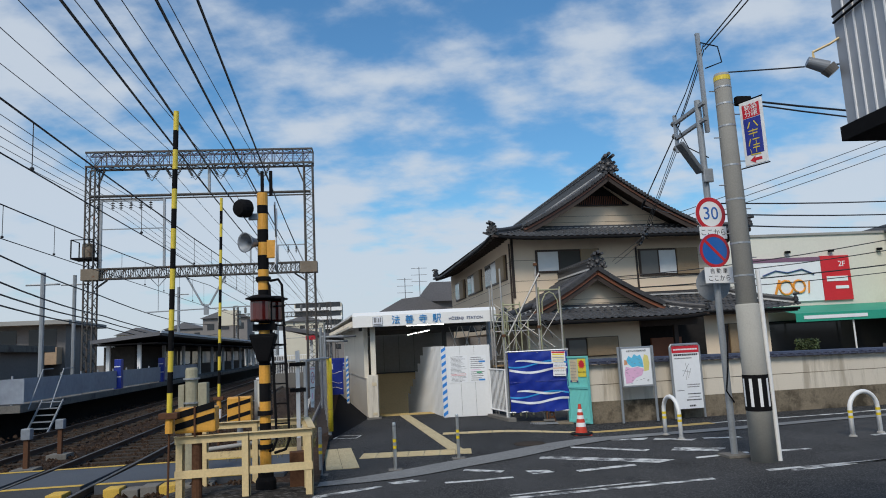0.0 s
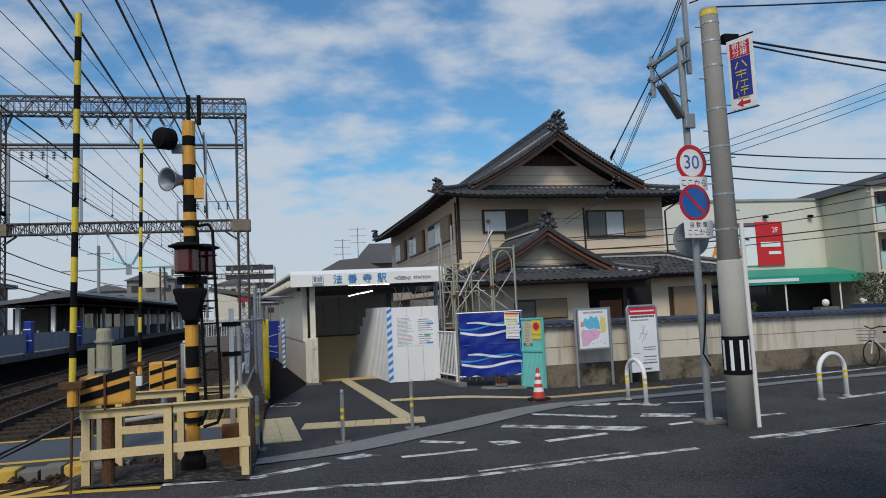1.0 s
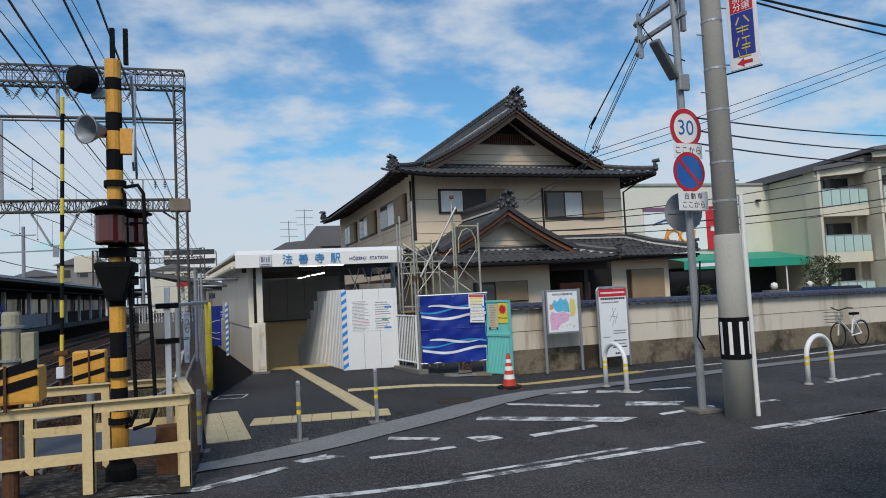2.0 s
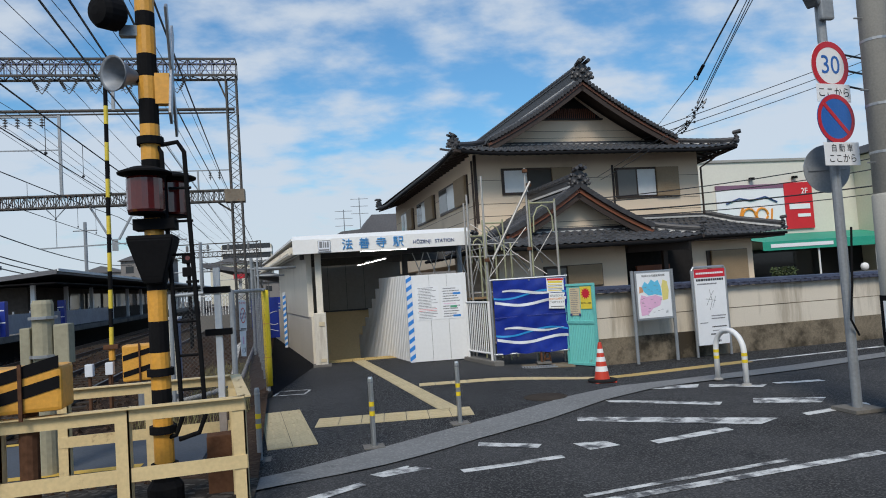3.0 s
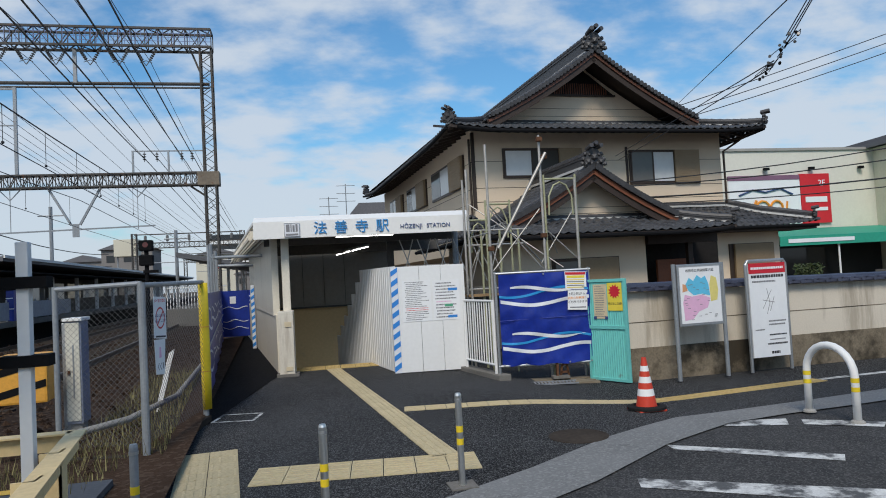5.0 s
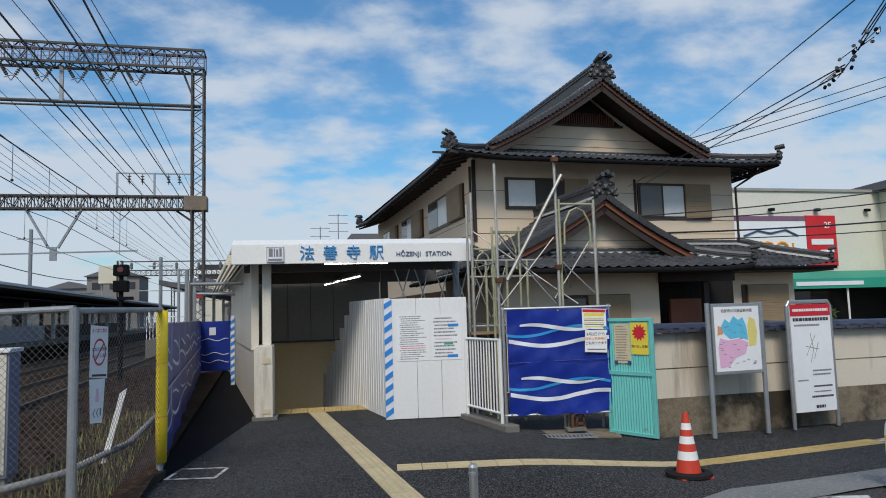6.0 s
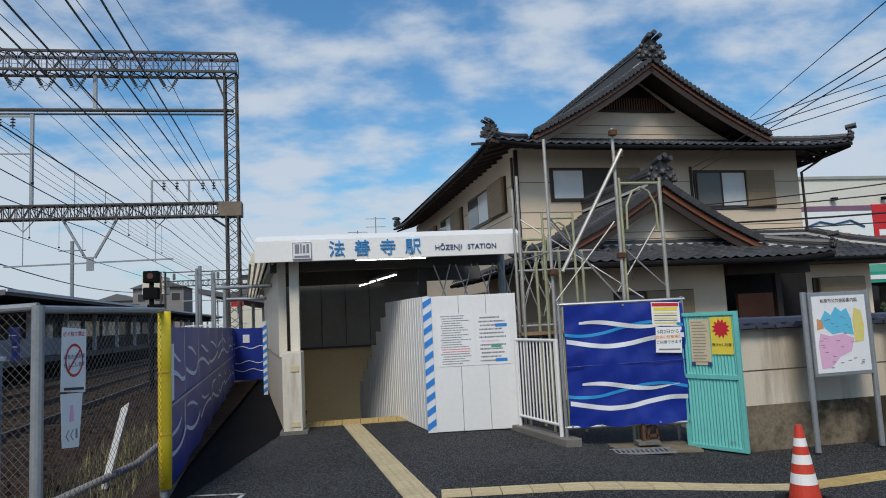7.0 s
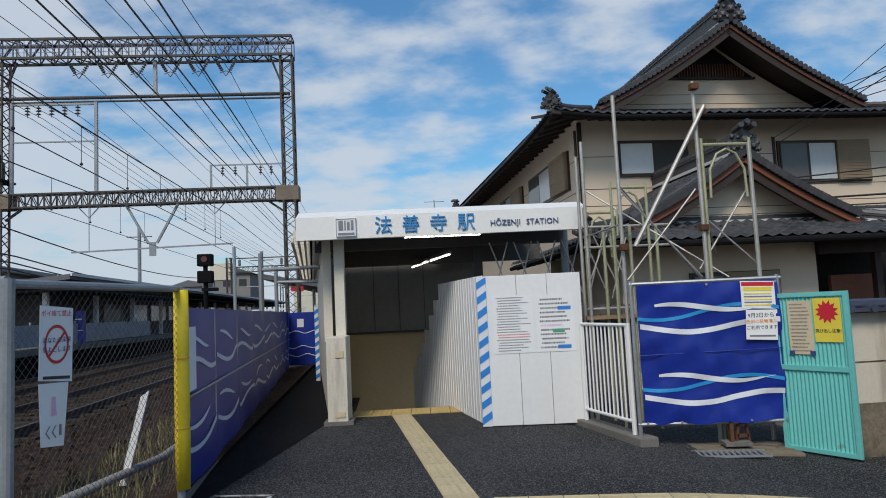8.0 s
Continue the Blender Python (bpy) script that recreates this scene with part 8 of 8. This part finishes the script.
part("purple_band", bbox(25.3, 42.16, 6.35, 29.95, 42.29, 6.62), mat("purple band", (0.2, 0.1, 0.16), 0.6), st_)
part("red_panel", bbox(29.97, 42.16, 3.78, 31.95, 42.29, 6.66), STORE_RED, st_, "red shop panel")
lettering("words", "2F", 0.5, PAPER, st_, at_face(31.4, 42.15, 6.1), 0.01)
part("logo_bar", bbox(30.25, 42.13, 5.0, 31.7, 42.16, 5.32), PAPER, st_)
part("logo_bar", bbox(30.8, 42.13, 4.5, 31.7, 42.16, 4.7), PAPER, st_)
for k, (x, z, r) in enumerate(((27.4, 4.7, 0.45), (28.3, 4.75, 0.4))):
    part("orange_mark", sweep(BM(), [(x + r * math.cos(a * 0.55), 42.14, z + r * math.sin(a * 0.55)) for a in range(12)], 0.07, 6), PRINT_ORANGE, st_)
part("orange_mark", beam(BM(), (26.6, 42.14, 4.2), (27.0, 42.14, 5.2), 0.05, 0.14), PRINT_ORANGE, st_)
part("orange_mark", beam(BM(), (28.9, 42.14, 4.3), (29.0, 42.14, 5.1), 0.05, 0.14), PRINT_ORANGE, st_)
part("dark_mark", sweep(BM(), [(25.9, 42.14, 5.5), (26.8, 42.14, 5.8), (27.6, 42.14, 5.65), (28.6, 42.14, 5.85), (29.4, 42.14, 5.5)], 0.05, 6), NAVY, st_)
aw = BM()
for k in range(1):
    vs = [aw.verts.new(p) for p in ((25.5, 42.2, 3.5), (37.5, 42.2, 3.5), (37.5, 38.6, 2.95), (25.5, 38.6, 2.95), (25.5, 38.6, 2.45), (37.5, 38.6, 2.45))]
    aw.faces.new((vs[0], vs[1], vs[2], vs[3]))
    aw.faces.new((vs[3], vs[2], vs[5], vs[4]))
part("awning", aw, AWNING, st_, "green canvas awning")
part("awning_print", bbox(26.0, 38.57, 2.6, 30.0, 38.6, 2.8), PAPER, st_)
for x in (29.2, 33.0, 37.2):
    part("awning_post", tube(BM(), (x, 38.8, -0.2), (x, 38.8, 2.9), 0.05, 8), WHITE, st_)
part("shop_front", bbox(25.5, 42.2, -0.2, 36, 42.28, 2.6), PANE_BLACK, st_)
for x in (22.6, 27.6, 30.6, 34):
    part("flood_lamp", bbox(x, 42.0, 6.9, x + 0.3, 42.2, 7.05), BLACK, st_)
for x in (29.5, 32.0):
    gl = thing("globe_lamp", "white globe lamp on a short planter", "lamp", x, 36.0, -0.2, group="globe lamps")
    part("planter", bbox(-0.6, -0.3, 0, 0.6, 0.3, 1.25), CONCRETE_OLD, gl)
    part("globe", lathe(BM(), ((0.02, 1.25), (0.16, 1.32), (0.2, 1.47), (0.16, 1.62), (0.03, 1.68)), 14), WHITE, gl, smooth=True)

apt = thing("apartment_building", "cream three-storey apartment block with stepped roofs and glass balconies", "apartment building", 34.7, 38.5, -0.2, -8)
for k, (x0, x1, y0, h) in enumerate(((0, 3.4, 0.0, 8.3), (3.4, 7.6, -0.9, 9.3), (7.6, 16, -1.7, 10.0))):
    part("wall", bbox(x0, y0, 0, x1, 12, h), APT_WALL, apt, "cream rendered wall")
    part("roof", plate(BM(), [(x0 - 0.5, h), (x1 + 0.1, h + 0.55), (x1 + 0.1, h + 0.8), (x0 - 0.5, h + 0.25)], y0 - 1.5, 12.2), FAR_ROOF, apt, "dark sloping roof slab")
    part("fascia", plate(BM(), [(x0 - 0.3, h - 0.35), (x1, h - 0.1), (x1, h + 0.5), (x0 - 0.3, h)], y0 - 1.2, y0 - 1.1), APT_WALL, apt)
    for f in range(3):
        z = 0.35 + 2.85 * f
        w = min(x1, x0 + 4.2)
        part("balcony_slab", bbox(x0 + 0.05, y0 - 1.35, z - 0.55, w - 0.25, y0, z + 0.1), APT_WALL, apt)
        part("balcony_rail", bbox(x0 + 0.05, y0 - 1.38, z + 1.1, w - 0.25, y0 - 1.3, z + 1.16), STEEL, apt)
        n_ = 5
        for i_ in range(n_):
            xa = x0 + 0.05 + (w - x0 - 0.3) * i_ / n_
            xb = x0 + 0.05 + (w - x0 - 0.3) * (i_ + 1) / n_
            part("balcony_glass", bbox(xa + 0.03, y0 - 1.36, z + 0.1, xb - 0.03, y0 - 1.33, z + 1.1), APT_GLASS, apt, "pale green balcony glass")
            part("baluster", bbox(xa - 0.02, y0 - 1.37, z + 0.1, xa + 0.02, y0 - 1.3, z + 1.12), STEEL_GREY, apt)
        wd = part("window", bbox(x0 + 1.2, y0 - 0.05, z + 0.2, x0 + 2.9, y0 + 0.02, z + 1.95), FRAME_BROWN, apt)
        for xa in (1.27, 2.09):
            part("pane", bbox(x0 + xa, y0 - 0.07, z + 0.27, x0 + xa + 0.74, y0 - 0.05, z + 1.88), PANE_BLACK, wd)
        part("fin", bbox(x0 - 0.12, y0 - 1.3, z - 0.5, x0 + 0.05, y0, z + 2.3), APT_WALL, apt)

fh = thing("apartment_house", "grey and tan two-storey flats behind the far platform", "house", -32, 52, -0.2, 6)
part("wall", bbox(0, 0, 0, 11, 8, 5.2), FAR_GREY, fh)
part("roof", bbox(-0.6, -1.4, 5.2, 11.6, 8.4, 5.5), CONCRETE, fh)
part("balcony", bbox(0.2, -1.2, 2.4, 10.8, 0, 3.6), FAR_TAN, fh)
for k in range(4):
    part("window", bbox(0.8 + 2.6 * k, -0.04, 3.5, 2.6 + 2.6 * k, 0, 4.9), PANE_BLACK, fh)
fh2 = thing("storehouse", "low grey building behind the far platform", "building", -34, 40, -0.2, 4)
part("wall", bbox(0, 0, 0, 14, 8, 3.2), FAR_GREY, fh2)
part("roof", bbox(-0.5, -0.8, 3.2, 14.5, 8.4, 3.6), CONCRETE_OLD, fh2)
rr = random.Random(21)
for k in range(16):
    x, y = -60 + 9 * k + 4 * rr.random(), 130 + 60 * rr.random()
    if -30 < x < -3 and y < 150:
        y += 60
    h, w = 5 + 6 * rr.random(), 7 + 5 * rr.random()
    b_ = thing("distant_house", "pale distant town house with a dark roof", "house", x, y, -0.3, group="distant houses")
    part("wall", bbox(0, 0, 0, w, 8, h), FAR_GREY if k % 2 else APT_WALL, b_)
    part("roof", plate(BM(), [(-0.5, h), (w / 2, h + 1.6), (w + 0.5, h)], -0.5, 8.5), FAR_ROOF, b_)
    for j in range(3):
        part("window", bbox(0.8 + j * w / 3, -0.04, h - 2.2, 0.8 + j * w / 3 + 1.3, 0, h - 1.0), PANE_BLACK, b_)
tall = thing("apartment_building", "white distant apartment block with balcony bands", "apartment building", -22, 210, -0.3)
part("wall", bbox(0, 0, 0, 14, 10, 17), APT_WALL, tall)
for k in range(6):
    part("balcony_band", bbox(-0.1, -0.6, 1.2 + 2.7 * k, 14.1, 0, 2.3 + 2.7 * k), WHITE, tall)
    part("window_band", bbox(0.3, -0.1, 2.3 + 2.7 * k, 13.7, 0, 3.8 + 2.7 * k), PANE_BLACK, tall)
wt = thing("water_tank", "pale rooftop water tank on a steel frame", "water tank", -18, 95, 0)
part("tank", bbox(-1.2, -1, 6.2, 1.4, 1, 8.2, 0.05), APT_WALL, wt)
for x in (-1, 1):
    part("leg", beam(BM(), (x, 0, -0.3), (x, 0, 6.2), 0.15, 0.15), STEEL_GREY, wt)
for x, y, h in ((-15.2, 36.5, 7.0), (-17.6, 46.0, 8.0), (-14.5, 58, 8.2), (-7.0, 60, 6.5)):
    gp = thing("line_pole", "slim grey line pole beside the platform", "pole", x, y, -0.3, group="line poles")
    part("shaft", tube(BM(), (0, 0, 0), (0, 0, h), 0.12, 8), STEEL_GREY, gp)
    part("arm", tube(BM(), (-0.8, 0, h - 0.6), (0.8, 0, h - 0.6), 0.05, 6), STEEL_GREY, gp)

# corner building by the crossing, with its projecting sheet-metal upper storey
cb = thing("corner_building", "building corner clad in ribbed grey metal siding", "building", 3.89, 4.6, -0.05, 0)
part("upper_storey", bbox(0, -9, 3.36, 7, 0, 5.6), SIDING, cb, "grey ribbed metal siding")
part("soffit", bbox(-0.03, -9.03, 3.27, 7.03, 0.03, 3.36), BLACK, cb)
part("ground_wall", bbox(1.0, -9, -0.2, 7, -1.2, 3.27), CONCRETE, cb)
for k in range(110):
    part("rib", bbox(-0.008, -8.93 + 0.081 * k, 3.37, 0.0, -8.92 + 0.081 * k, 5.6), PAPER, cb)
for z in (4.02, 4.06):
    part("cable", tube(BM(), (-0.02, -0.02, z), (-0.03, -9, z + 0.7), 0.008, 6), BLACK, cb)
part("flood_lamp", tube(BM(), (-0.17, 0.06, 3.8), (-0.06, 0.03, 3.75), 0.033, 20, 0.042), GREY_HORN, cb, "grey floodlight on a bracket")
part("lamp_glass", tube(BM(), (-0.06, 0.03, 3.75), (-0.03, 0.02, 3.71), 0.05, 20, 0.042), INSUL, cb)
part("lamp_bracket", sweep(BM(), [(-0.13, 0.05, 3.82), (-0.13, 0.05, 3.86), (-0.05, 0.0, 3.89), (0.02, -0.03, 3.93)], 0.009, 6), CREAM_STEEL, cb)

# bicycle against the garden wall
bk = thing("bicycle", "white city bicycle with a wire front basket by the wall", "bicycle", 15.85, 18.45, -0.12, 12)
for x in (0, 1.05):
    part("tyre", sweep(BM(), [(x + 0.33 * math.cos(a * math.pi / 12), 0, 0.34 + 0.33 * math.sin(a * math.pi / 12)) for a in range(25)], 0.018, 6), BLACK_RUBBER_SHADE, bk)
for p, q in (((0, 0, 0.34), (0.12, 0, 1.0)), ((0.12, 0, 0.75), (0.6, 0, 0.35)), ((0.6, 0, 0.35), (0.75, 0, 0.85)), ((0.75, 0, 0.7), (1.05, 0, 0.34)), ((0.6, 0, 0.3), (1.05, 0, 0.34))):
    part("frame_tube", tube(BM(), p, q, 0.019, 8), WHITE, bk)
part("basket_floor", bbox(-0.27, -0.14, 0.7, -0.02, 0.14, 0.71), MESH_WIRE, bk)
for z in (0.78, 0.87, 0.97):
    part("basket_wire", sweep(BM(), [(-0.3, -0.17, z), (0.02, -0.17, z), (0.02, 0.17, z), (-0.3, 0.17, z), (-0.3, -0.17, z)], 0.006, 5), MESH_WIRE, bk)
for k in range(8):
    part("basket_wire", tube(BM(), (-0.27 + 0.035 * k, -0.14, 0.7), (-0.3 + 0.045 * k, -0.17, 0.97), 0.004, 5), MESH_WIRE, bk)
part("mudguard", sweep(BM(), [(1.05 + 0.36 * math.cos(a * math.pi / 12), 0, 0.34 + 0.36 * math.sin(a * math.pi / 12)) for a in range(1, 13)], 0.016, 6), STEEL, bk)
part("saddle", bbox(0.65, -0.08, 0.85, 0.9, 0.08, 0.92, 0.02), BLACK, bk)
part("handlebar", sweep(BM(), [(0.3, -0.27, 1.06), (0.12, -0.22, 1.08), (0.1, 0, 1.0), (0.12, 0.22, 1.08), (0.3, 0.27, 1.06)], 0.014, 8), BLACK, bk)

# low trees and shrubs beyond the wall
for x, y, s in ((30.5, 33.5, 1.0), (22.4, 33.0, 0.6)):
    tr_ = thing("garden_tree", "small dark green garden tree beyond the wall", "tree", x, y, -0.3, group="garden trees")
    part("trunk", tube(BM(), (0, 0, 0), (0.1, 0, 1.6 * s), 0.09, 8, 0.05), BARK, tr_)
    for k in range(4):
        a_ = k * 1.7
        part("limb", tube(BM(), (0.08, 0, 1.1 * s), (0.7 * s * math.cos(a_), 0.7 * s * math.sin(a_), 2.3 * s), 0.04, 6, 0.015), BARK, tr_)
    bm = BM()
    for k in range(900):
        a_, b_ = rr.random() * 6.283, rr.random()
        r_ = (0.35 + 0.75 * rr.random() ** 0.5) * s * (0.7 + 0.3 * math.sin(3 * a_))
        c = Vector((r_ * math.cos(a_), r_ * math.sin(a_), (1.5 + 1.6 * b_) * s))
        u = Vector((rr.random() - 0.5, rr.random() - 0.5, rr.random() - 0.5)).normalized() * 0.09
        v = Vector((rr.random() - 0.5, rr.random() - 0.5, rr.random() - 0.5)).normalized() * 0.05
        bm.faces.new([bm.verts.new(c + p) for p in (u, v, -u, -v)])
    part("crown", bm, FOLIAGE, tr_)
car = thing("parked_car", "dark blue parked car beyond the garden wall", "car", 27.5, 30.0, -0.25, 10)
part("body", plate(BM(), [(-2, 0.35), (2, 0.35), (2.05, 0.8), (1.5, 1.0), (0.9, 1.48), (-1.0, 1.52), (-1.7, 1.05), (-2.05, 0.9)], -0.8, 0.8), mat("car navy", (0.02, 0.025, 0.06), 0.25, 0.3, 0.1), car)
part("glass", plate(BM(), [(1.3, 1.02), (0.85, 1.4), (-0.95, 1.44), (-1.45, 1.05)], -0.81, 0.81), PANE_BLACK, car)
for x in (-1.3, 1.3):
    part("tyre", tube(BM(), (x, -0.82, 0.32), (x, 0.82, 0.32), 0.32, 16), BLACK_RUBBER_SHADE, car)
